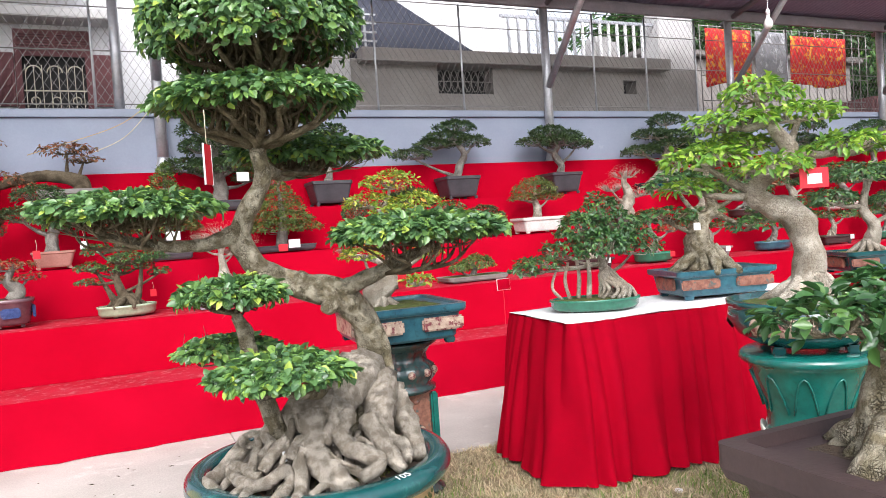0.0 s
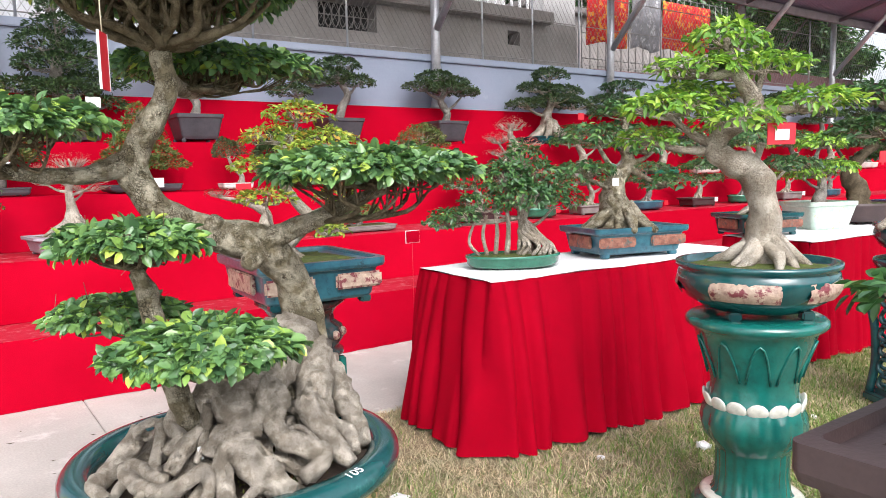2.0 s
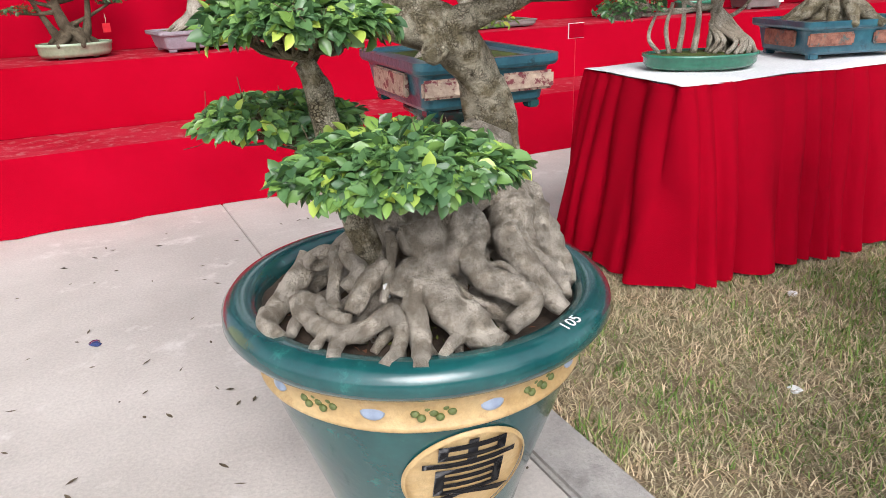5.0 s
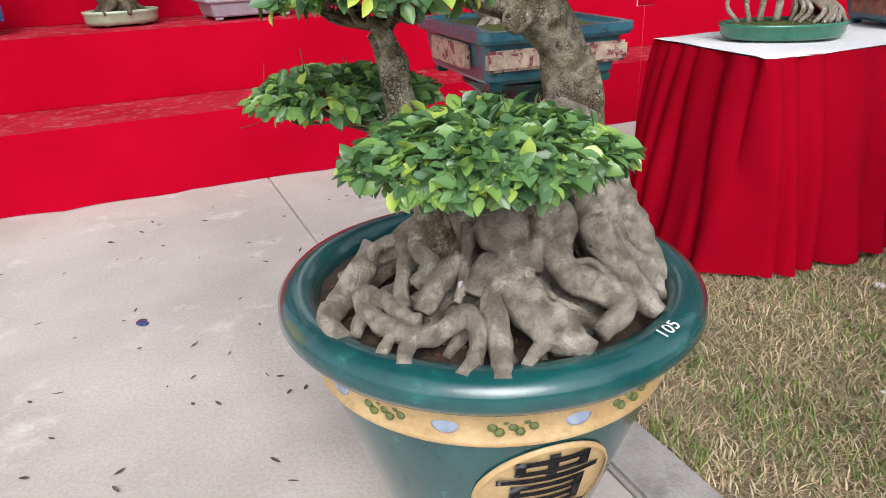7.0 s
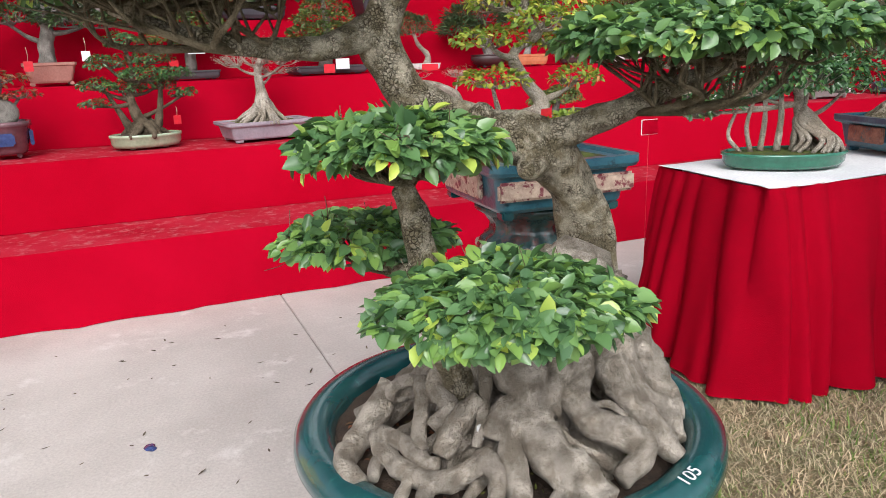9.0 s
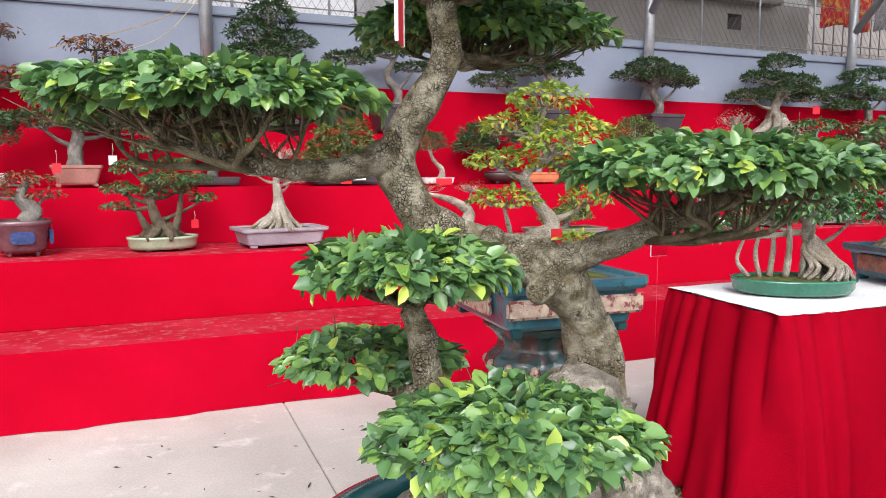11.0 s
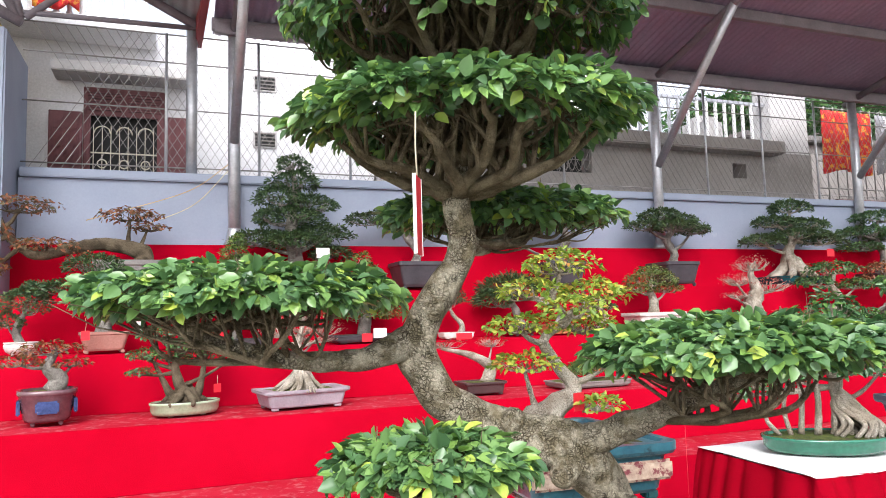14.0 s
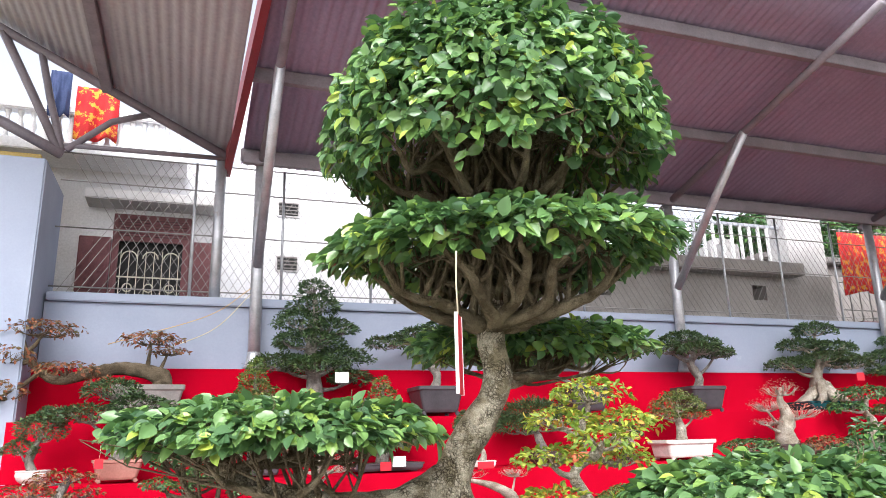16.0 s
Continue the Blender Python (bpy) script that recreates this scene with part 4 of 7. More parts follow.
def turned(profile):
    return [(r * WIDE, z * TALL) for r, z in profile]


prof = turned([(0.19, 0.0), (0.2, 0.012), (0.222, 0.1), (0.258, 0.22), (0.298, 0.35), (0.315, 0.42)])
V, F = lathe(prof + turned([(0.318, 0.435), (0.26, 0.435)]), 72)
tub = mesh_ob("tub", V, F, TEAL, ficus, "dark green glazed ceramic tub", True)
V, F = lathe(turned([(0.3, 0.425), (0.324, 0.427), (0.331, 0.434), (0.33, 0.442), (0.325, 0.446), (0.336, 0.505), (0.344, 0.51), (0.344, 0.52), (0.3, 0.525)]), 72)
mesh_ob("relief_band", V, F, OCHRE, tub, "ochre band with moulded medallions", True)
V, F = lathe(turned([(0.31, 0.51), (0.352, 0.52), (0.376, 0.533), (0.388, 0.553), (0.386, 0.575), (0.374, 0.591), (0.355, 0.598), (0.332, 0.596), (0.318, 0.584), (0.312, 0.56), (0.31, 0.52)]), 96)
mesh_ob("rim", V, F, TEAL, tub, "thick rolled dark green rim", True)


def on_tub(a, z, out):
    """Place and turn of a relief on the tub's side at the angle a."""
    zs = [p[1] for p in prof] + [0.52 * TALL]
    rs = [p[0] for p in prof] + [0.342 * WIDE]
    r = float(np.interp(z, zs, rs)) + out
    return pose(r * math.cos(a), r * math.sin(a), z, 0, 0, math.degrees(a)) @ pose(0, 0, 0, 0, 78, 0)


for k in range(20):
    a = radians(-93 + 18 * k)
    if k % 2 == 0:
        bm = bmesh.new()
        bmesh.ops.create_uvsphere(bm, u_segments=14, v_segments=7, radius=1.0)
        bmesh.ops.scale(bm, vec=(0.016, 0.024, 0.006), verts=bm.verts)
        o = part("flower_medallion", bm, PALEBLUE, tub, "", True)
        o.matrix_basis = on_tub(a, 0.451, -0.0015)
    else:
        bm = bmesh.new()
        for j in range(7):
            r2 = bmesh.ops.create_uvsphere(bm, u_segments=8, v_segments=5, radius=1.0)
            for v in r2["verts"]:
                v.co = Vector((v.co.x * 0.008 + 0.011 * math.sin(j * 2.1), v.co.y * 0.009 + (j - 3) * 0.011, v.co.z * 0.006))
        o = part("scroll_relief", bm, MOSSGLAZE, tub, "", True)
        o.matrix_basis = on_tub(a, 0.451, -0.001)


def curved_disc(name, r, out, a0, zc, mat, inner=0.0, label=""):
    """A disc bent round the tub's side."""
    n, V, F = 48, [], []
    zs, rs = [p[1] for p in prof], [p[0] for p in prof]
    rr = (inner, (inner + r) / 2, r)
    for q in rr:
        for k in range(n):
            t = 2 * math.pi * k / n
            z = zc + q * math.sin(t)
            R = float(np.interp(z, zs, rs))
            a = a0 + q * math.cos(t) / R
            R += out if q < r else out * 0.4
            V.append((R * math.cos(a), R * math.sin(a), z))
    for i in range(2):
        for k in range(n):
            k2 = (k + 1) % n
            F.append((i * n + k, (i + 1) * n + k, (i + 1) * n + k2, i * n + k2))
    return mesh_ob(name, V, F, mat, tub, label, True)


A0, Z0 = radians(-98), 0.262
curved_disc("roundel", 0.13, 0.006, A0, Z0, OCHRE, 0.001, "ochre roundel with a black character")
curved_disc("roundel_ring", 0.13, 0.011, A0, Z0, OCHRE, 0.121)


def text_verts(body, size, bold=0.0):
    cu = bpy.data.curves.new("writing", "FONT")
    cu.body, cu.size, cu.align_x, cu.align_y, cu.extrude = body, size, "CENTER", "CENTER", 0.0
    cu.offset = bold
    tmp = bpy.data.objects.new("writing", cu)
    scene.collection.objects.link(tmp)
    bpy.context.view_layer.update()
    me = bpy.data.meshes.new_from_object(tmp.evaluated_get(bpy.context.evaluated_depsgraph_get()))
    bpy.data.objects.remove(tmp)
    return me


me = text_verts("\u8cb4", 0.2, 0.002)
bm = bmesh.new()
bm.from_mesh(me)
bmesh.ops.subdivide_edges(bm, edges=[e for e in bm.edges if e.calc_length() > 0.03], cuts=3, use_grid_fill=True)
bmesh.ops.triangulate(bm, faces=bm.faces)
for v in bm.verts:
    z = Z0 + v.co.y
    R = float(np.interp(z, [p[1] for p in prof], [p[0] for p in prof])) + 0.0085
    a = A0 + v.co.x * 1.05 / R
    v.co = Vector((R * math.cos(a), R * math.sin(a), z))
ext = bmesh.ops.extrude_face_region(bm, geom=list(bm.faces))
part("painted_character", bm, INK, tub, "black brushed character")
me = text_verts("105", 0.036, 0.0004)
bm = bmesh.new()
bm.from_mesh(me)
AT = math.atan2(2.318 - PY, 1.354 - PX)
for v in bm.verts:
    a = AT + v.co.x / 0.37
    R = 0.36 * WIDE - v.co.y * 0.85
    v.co = Vector((R * math.cos(a), R * math.sin(a), 0.0022 + TALL * float(np.interp(R / WIDE, [0.332, 0.355, 0.374, 0.38, 0.386], [0.5965, 0.5985, 0.5925, 0.585, 0.577]))))
part("painted_number", bm, TAGWHITE, tub, "white hand-painted number 105")

V, F = [(0, 0, 0.555)], []
for i, r in enumerate((0.08, 0.17, 0.25, 0.33)):
    for k in range(40):
        a = 6.2832 * k / 40
        V.append((r * math.cos(a), r * math.sin(a), 0.55 - i * 0.006 + 0.012 * noise.noise(Vector((r * 30 * math.cos(a), r * 30 * math.sin(a), 2)))))
for k in range(40):
    k2 = (k + 1) % 40
    F.append((0, 1 + k, 1 + k2))
    for i in range(3):
        F.append((1 + i * 40 + k, 1 + (i + 1) * 40 + k, 1 + (i + 1) * 40 + k2, 1 + i * 40 + k2))
mesh_ob("soil", V, F, SOIL, ficus, "dark soil with patches of moss", True)
n = 420
a, q = rng.uniform(0, 6.283, n), 0.3 * np.sqrt(rng.uniform(0.05, 1, n))
leaves_mesh("soil_bits", np.stack([q * np.cos(a), q * np.sin(a), 0.557 - 0.06 * q], 1), rng.normal(0, 1, (n, 3)) * np.array([1, 1, 0.25]), np.tile([0.0, 0.0, 1.0], (n, 1)), rng.uniform(0.006, 0.022, n), rng.uniform(0.003, 0.009, n), L_RED, ficus)
n = 900
a, q = rng.normal(-0.9, 0.5, n), rng.uniform(0.1, 0.27, n)
leaves_mesh("moss_tufts", np.stack([q * np.cos(a), q * np.sin(a), 0.555 - 0.06 * q], 1), rng.normal(0, 0.5, (n, 3)) + np.array([0, 0, 0.6]), rng.normal(0, 1, (n, 3)), rng.uniform(0.005, 0.011, n), rng.uniform(0.003, 0.005, n), MOSSLEAF, ficus)


def rel(pts):
    return [(p[0] - PX, p[1] - PY, p[2], p[3]) for p in pts]


TRUNK = spline(rel([(1.3, 2.65, 0.55, 0.085), (1.37, 2.69, 0.66, 0.082), (1.42, 2.73, 0.76, 0.058), (1.428, 2.743, 0.85, 0.049), (1.412, 2.743, 0.925, 0.047), (1.375, 2.735, 0.996, 0.046), (1.304, 2.729, 1.06, 0.05),
                    (1.245, 2.745, 1.08, 0.047), (1.2, 2.78, 1.088, 0.042), (1.138, 2.79, 1.12, 0.039), (1.08, 2.79, 1.157, 0.037), (1.045, 2.792, 1.208, 0.036), (1.03, 2.792, 1.27, 0.036), (1.046, 2.775, 1.324, 0.034),
                    (1.067, 2.745, 1.371, 0.031), (1.092, 2.73, 1.413, 0.026), (1.102, 2.73, 1.464, 0.025), (1.094, 2.73, 1.525, 0.025), (1.094, 2.725, 1.587, 0.023), (1.1, 2.71, 1.7, 0.017), (1.1, 2.69, 1.82, 0.012)]), 7)
V, F = tube(TRUNK, 28, 0.3, 15, 3.3, 0.05)
trunk = mesh_ob("trunk", V, F, BARK, ficus, "pale cracked ficus trunk bending back on itself", True)
for pts in ([(1.3, 2.72, 1.03, 0.03), (1.27, 2.69, 1.025, 0.026), (1.25, 2.67, 1.02, 0.012)], [(1.2, 2.77, 1.1, 0.03), (1.2, 2.74, 1.12, 0.026), (1.2, 2.72, 1.125, 0.01)],
            [(1.42, 2.7, 0.96, 0.012), (1.448, 2.7, 0.9, 0.015), (1.456, 2.7, 0.8, 0.018), (1.46, 2.69, 0.7, 0.028), (1.46, 2.66, 0.58, 0.03)]):
    V, F = tube(spline(rel(pts), 5), 12, 0.35, 25)
    mesh_ob("knob", V, F, BARK, trunk, "", True)


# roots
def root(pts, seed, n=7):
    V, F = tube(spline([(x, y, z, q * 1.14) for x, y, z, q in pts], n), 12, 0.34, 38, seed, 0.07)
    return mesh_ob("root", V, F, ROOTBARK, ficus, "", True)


for k in range(16):
    a = 0.25 + 2.7 * k / 15 + rng.uniform(-0.08, 0.08)
    r1, w, q = rng.uniform(0.24, 0.31), rng.uniform(-0.4, 0.4), rng.uniform(0.013, 0.024)
    root([(0.06 + 0.06 * math.cos(a), 0.05 * math.sin(a), rng.uniform(0.68, 0.8), q), (0.06 + 0.13 * math.cos(a + w), 0.13 * math.sin(a + w), rng.uniform(0.64, 0.7), q),
          (0.03 + 0.2 * math.cos(a + w * 0.4), 0.2 * math.sin(a + w * 0.4), rng.uniform(0.59, 0.63), q * 0.9), (r1 * math.cos(a), r1 * math.sin(a), 0.54, q * 0.7)], k * 3.7)
for k in range(26):
    a = -2.95 + 2.95 * k / 25 + rng.uniform(-0.08, 0.08)
    r0, w, q = rng.uniform(0.09, 0.17), rng.uniform(-0.5, 0.5), rng.uniform(0.007, 0.014)
    r1 = rng.uniform(0.23, 0.3)
    root([(0.03 + r0 * math.cos(a), r0 * math.sin(a), rng.uniform(0.62, 0.68), q), (0.02 + (r0 * 0.6 + r1 * 0.4) * math.cos(a + w), (r0 * 0.6 + r1 * 0.4) * math.sin(a + w), rng.uniform(0.585, 0.62), q * 1.1),
          (r1 * 0.85 * math.cos(a + w * 0.7), r1 * 0.85 * math.sin(a + w * 0.7), rng.uniform(0.565, 0.58), q), (r1 * math.cos(a + w * 0.4), r1 * math.sin(a + w * 0.4), 0.535, q * 0.7)], 300 + k * 2.3)
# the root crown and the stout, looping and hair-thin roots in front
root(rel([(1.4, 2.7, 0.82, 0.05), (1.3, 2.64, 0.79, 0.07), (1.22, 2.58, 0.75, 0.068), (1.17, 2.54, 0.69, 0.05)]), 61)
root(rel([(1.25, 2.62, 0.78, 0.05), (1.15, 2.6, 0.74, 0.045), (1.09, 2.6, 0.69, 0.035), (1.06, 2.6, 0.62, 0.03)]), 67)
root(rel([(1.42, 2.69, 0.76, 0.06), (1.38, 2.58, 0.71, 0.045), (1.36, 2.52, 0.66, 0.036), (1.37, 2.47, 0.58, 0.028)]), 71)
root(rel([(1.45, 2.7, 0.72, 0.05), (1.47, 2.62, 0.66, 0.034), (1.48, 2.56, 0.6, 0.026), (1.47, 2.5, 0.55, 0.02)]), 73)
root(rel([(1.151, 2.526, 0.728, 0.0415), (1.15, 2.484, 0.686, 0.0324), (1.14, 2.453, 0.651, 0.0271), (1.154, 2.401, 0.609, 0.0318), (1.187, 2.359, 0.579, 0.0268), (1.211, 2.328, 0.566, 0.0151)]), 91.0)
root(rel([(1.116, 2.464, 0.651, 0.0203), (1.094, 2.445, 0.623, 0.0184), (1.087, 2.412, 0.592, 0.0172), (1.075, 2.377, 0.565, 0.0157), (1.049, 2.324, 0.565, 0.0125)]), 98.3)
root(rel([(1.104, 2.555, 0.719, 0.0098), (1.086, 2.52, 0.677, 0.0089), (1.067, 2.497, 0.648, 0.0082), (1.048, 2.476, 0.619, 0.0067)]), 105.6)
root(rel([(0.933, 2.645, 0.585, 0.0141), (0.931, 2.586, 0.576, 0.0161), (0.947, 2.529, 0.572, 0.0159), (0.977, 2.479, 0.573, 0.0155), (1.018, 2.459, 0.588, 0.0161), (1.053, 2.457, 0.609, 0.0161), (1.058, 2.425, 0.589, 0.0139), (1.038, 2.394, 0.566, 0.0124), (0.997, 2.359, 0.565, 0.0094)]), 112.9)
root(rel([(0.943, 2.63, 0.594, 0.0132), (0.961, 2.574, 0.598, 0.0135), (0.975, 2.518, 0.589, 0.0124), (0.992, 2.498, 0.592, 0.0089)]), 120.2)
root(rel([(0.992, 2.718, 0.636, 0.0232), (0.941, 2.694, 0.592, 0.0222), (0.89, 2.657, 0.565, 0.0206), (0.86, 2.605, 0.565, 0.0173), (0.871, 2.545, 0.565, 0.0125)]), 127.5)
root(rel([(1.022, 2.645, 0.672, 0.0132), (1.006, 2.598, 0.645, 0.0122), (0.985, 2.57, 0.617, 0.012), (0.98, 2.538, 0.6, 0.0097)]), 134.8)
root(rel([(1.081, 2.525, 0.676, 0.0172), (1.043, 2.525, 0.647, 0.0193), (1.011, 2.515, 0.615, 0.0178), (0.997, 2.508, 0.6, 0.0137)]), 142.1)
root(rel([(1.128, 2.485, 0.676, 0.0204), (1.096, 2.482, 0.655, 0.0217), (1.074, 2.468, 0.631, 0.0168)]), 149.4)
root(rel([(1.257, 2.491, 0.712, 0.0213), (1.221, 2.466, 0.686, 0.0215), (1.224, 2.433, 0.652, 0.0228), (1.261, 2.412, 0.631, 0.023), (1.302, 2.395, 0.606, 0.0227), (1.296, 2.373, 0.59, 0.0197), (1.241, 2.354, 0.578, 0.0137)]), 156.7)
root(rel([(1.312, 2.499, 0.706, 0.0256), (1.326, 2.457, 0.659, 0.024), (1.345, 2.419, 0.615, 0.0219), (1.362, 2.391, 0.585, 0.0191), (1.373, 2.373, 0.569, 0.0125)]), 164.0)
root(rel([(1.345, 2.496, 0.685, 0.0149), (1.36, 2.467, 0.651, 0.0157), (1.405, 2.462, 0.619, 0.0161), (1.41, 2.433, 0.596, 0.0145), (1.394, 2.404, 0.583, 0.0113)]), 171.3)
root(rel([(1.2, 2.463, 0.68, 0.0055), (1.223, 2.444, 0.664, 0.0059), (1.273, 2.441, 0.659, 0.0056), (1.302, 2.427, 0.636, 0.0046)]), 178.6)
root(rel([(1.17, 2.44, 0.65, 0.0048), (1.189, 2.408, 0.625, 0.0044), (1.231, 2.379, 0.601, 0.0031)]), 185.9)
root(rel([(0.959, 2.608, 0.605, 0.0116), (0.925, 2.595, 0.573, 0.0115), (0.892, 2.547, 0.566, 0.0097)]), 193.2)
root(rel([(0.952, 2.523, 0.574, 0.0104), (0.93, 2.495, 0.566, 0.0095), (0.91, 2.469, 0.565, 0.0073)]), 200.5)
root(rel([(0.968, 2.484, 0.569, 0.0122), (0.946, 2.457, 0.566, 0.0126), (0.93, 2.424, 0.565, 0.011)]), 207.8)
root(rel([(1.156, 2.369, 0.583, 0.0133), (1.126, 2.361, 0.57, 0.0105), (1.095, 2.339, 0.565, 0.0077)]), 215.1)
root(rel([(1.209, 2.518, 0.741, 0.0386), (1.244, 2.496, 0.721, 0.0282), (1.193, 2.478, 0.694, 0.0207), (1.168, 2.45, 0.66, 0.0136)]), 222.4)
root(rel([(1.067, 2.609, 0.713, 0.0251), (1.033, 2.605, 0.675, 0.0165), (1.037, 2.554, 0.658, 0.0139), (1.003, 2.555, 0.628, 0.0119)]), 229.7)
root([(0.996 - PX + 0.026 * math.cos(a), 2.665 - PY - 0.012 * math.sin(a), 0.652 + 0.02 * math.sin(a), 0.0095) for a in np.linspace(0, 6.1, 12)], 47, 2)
card(ficus, 1.062 - PX, 2.49 - PY, 0.635, 0.016, 0.03, TAGWHITE, 0, 30, "paper_scrap")

YAW = radians(-20.0)
SECOND = spline(rel([(1.1, 2.6, 0.6, 0.03), (1.04, 2.57, 0.76, 0.027), (1.005, 2.55, 0.88, 0.024), (0.992, 2.547, 0.95, 0.024), (0.985, 2.545, 1.0, 0.022), (0.96, 2.54, 1.04, 0.012)]), 6)
V, F = tube(SECOND, 14, 0.3, 22, 8)
mesh_ob("side_trunk", V, F, BARK, ficus, "", True)
BR = {"A": [(1.035, 2.79, 1.285, 0.032), (0.975, 2.77, 1.262, 0.025), (0.9, 2.75, 1.247, 0.02), (0.8, 2.74, 1.25, 0.017), (0.7, 2.745, 1.275, 0.012), (0.6, 2.76, 1.31, 0.007)],
      "B": [(1.29, 2.73, 1.06, 0.036), (1.35, 2.69, 1.085, 0.03), (1.42, 2.63, 1.12, 0.024), (1.5, 2.57, 1.165, 0.018), (1.58, 2.52, 1.2, 0.012)],
      "H": [(1.098, 2.73, 1.48, 0.022), (1.15, 2.82, 1.465, 0.02), (1.23, 2.92, 1.465, 0.016), (1.33, 2.98, 1.495, 0.01)],
      "E": [(1.22, 2.58, 0.78, 0.03), (1.14, 2.48, 0.81, 0.022), (1.07, 2.4, 0.83, 0.015)],
      "D": [(1.0, 2.55, 0.9, 0.016), (0.98, 2.63, 0.885, 0.013), (0.96, 2.7, 0.89, 0.009)],
      "C": [(0.985, 2.54, 1.0, 0.018), (0.97, 2.525, 1.035, 0.014), (0.955, 2.52, 1.055, 0.01)]}
for k, pts in BR.items():
    V, F = tube(spline(rel(pts), 6), 14, 0.3, 24, ord(k))
    mesh_ob("branch", V, F, BARK, ficus, "", True)
# each pad: its middle, half widths, half height, leaves, underside
PADS = {"A": ((0.7, 2.76, 1.355), 0.27, 0.19, 0.056, 1900, 0.3), "B": ((1.53, 2.52, 1.24), 0.275, 0.19, 0.058, 2100, 0.3), "C": ((0.955, 2.515, 1.1), 0.15, 0.125, 0.046, 850, 0.3),
        "D": ((0.955, 2.72, 0.92), 0.15, 0.12, 0.04, 560, 0.4), "E": ((1.055, 2.385, 0.882), 0.188, 0.15, 0.06, 1300, 0.3), "F": ((1.1, 2.69, 1.665), 0.315, 0.28, 0.07, 2700, 0.35),
        "G": ((1.09, 2.68, 1.86), 0.315, 0.29, 0.285, 5600, 0.2), "H": ((1.295, 3.0, 1.54), 0.28, 0.18, 0.058, 1700, 0.4)}
for k, (c, rx, ry, rz, n, under) in PADS.items():
    cc = (c[0] - PX, c[1] - PY, c[2])
    foliage(ficus, rng, cc, rx * 0.98, ry, rz, YAW, int(n * 1.75), 0.0285, L_MAIN, under, 0.05, 0.1, 0.64)
    if k == "G":
        vf = [boughs(rng, (1.1 - PX, 2.7 - PY, 1.7), (cc[0], cc[1], cc[2] - 0.03), rx, ry, rz * 0.3, YAW, 13, 0.013, 0.06),
              boughs(rng, (1.1 - PX, 2.69 - PY, 1.77), (cc[0], cc[1], cc[2] + 0.08), rx * 0.85, ry * 0.85, rz * 0.5, YAW, 9, 0.011, 0.06),
              boughs(rng, (1.1 - PX, 2.69 - PY, 1.82), (cc[0], cc[1], cc[2] + 0.12), rx * 0.55, ry * 0.55, rz * 0.6, YAW, 6, 0.009, 0.06)]
    elif k == "F":
        vf = [boughs(rng, (1.095 - PX, 2.725 - PY, 1.545), cc, rx, ry, rz, YAW, 12, 0.015, 0.015), boughs(rng, (1.098 - PX, 2.72 - PY, 1.6), cc, rx * 0.7, ry * 0.7, rz, YAW, 8, 0.011, 0.015)]
    else:
        P = np.array(rel(BR[k]))
        vf = [boughs(rng, P[-1][:3], cc, rx, ry, rz, YAW, 9, 0.006, 0.004), twigs(rng, P[-2][:3], cc, rx, ry, rz, YAW, 7, 0.004, -0.2)]
        if k in "ABH":
            vf.append(boughs(rng, P[-3][:3], cc, rx * 0.9, ry * 0.9, rz, YAW, 6, 0.008, 0.004))
    V, F = join(vf)
    tagged(mesh_ob("twig_spray", V, F, TWIGBARK, ficus, "", True), kind="stuff")
tg = card(ficus, 0.905 - PX, 2.404 - PY, 1.455, 0.05, 0.105, TAGRED, 0.09, 62)
for x0 in (-0.025, 0.023):
    part("white_edge", box_bm(x0, x0 + 0.002, -0.0022, 0.0022, -0.053, 0.053), TAGWHITE, tg)

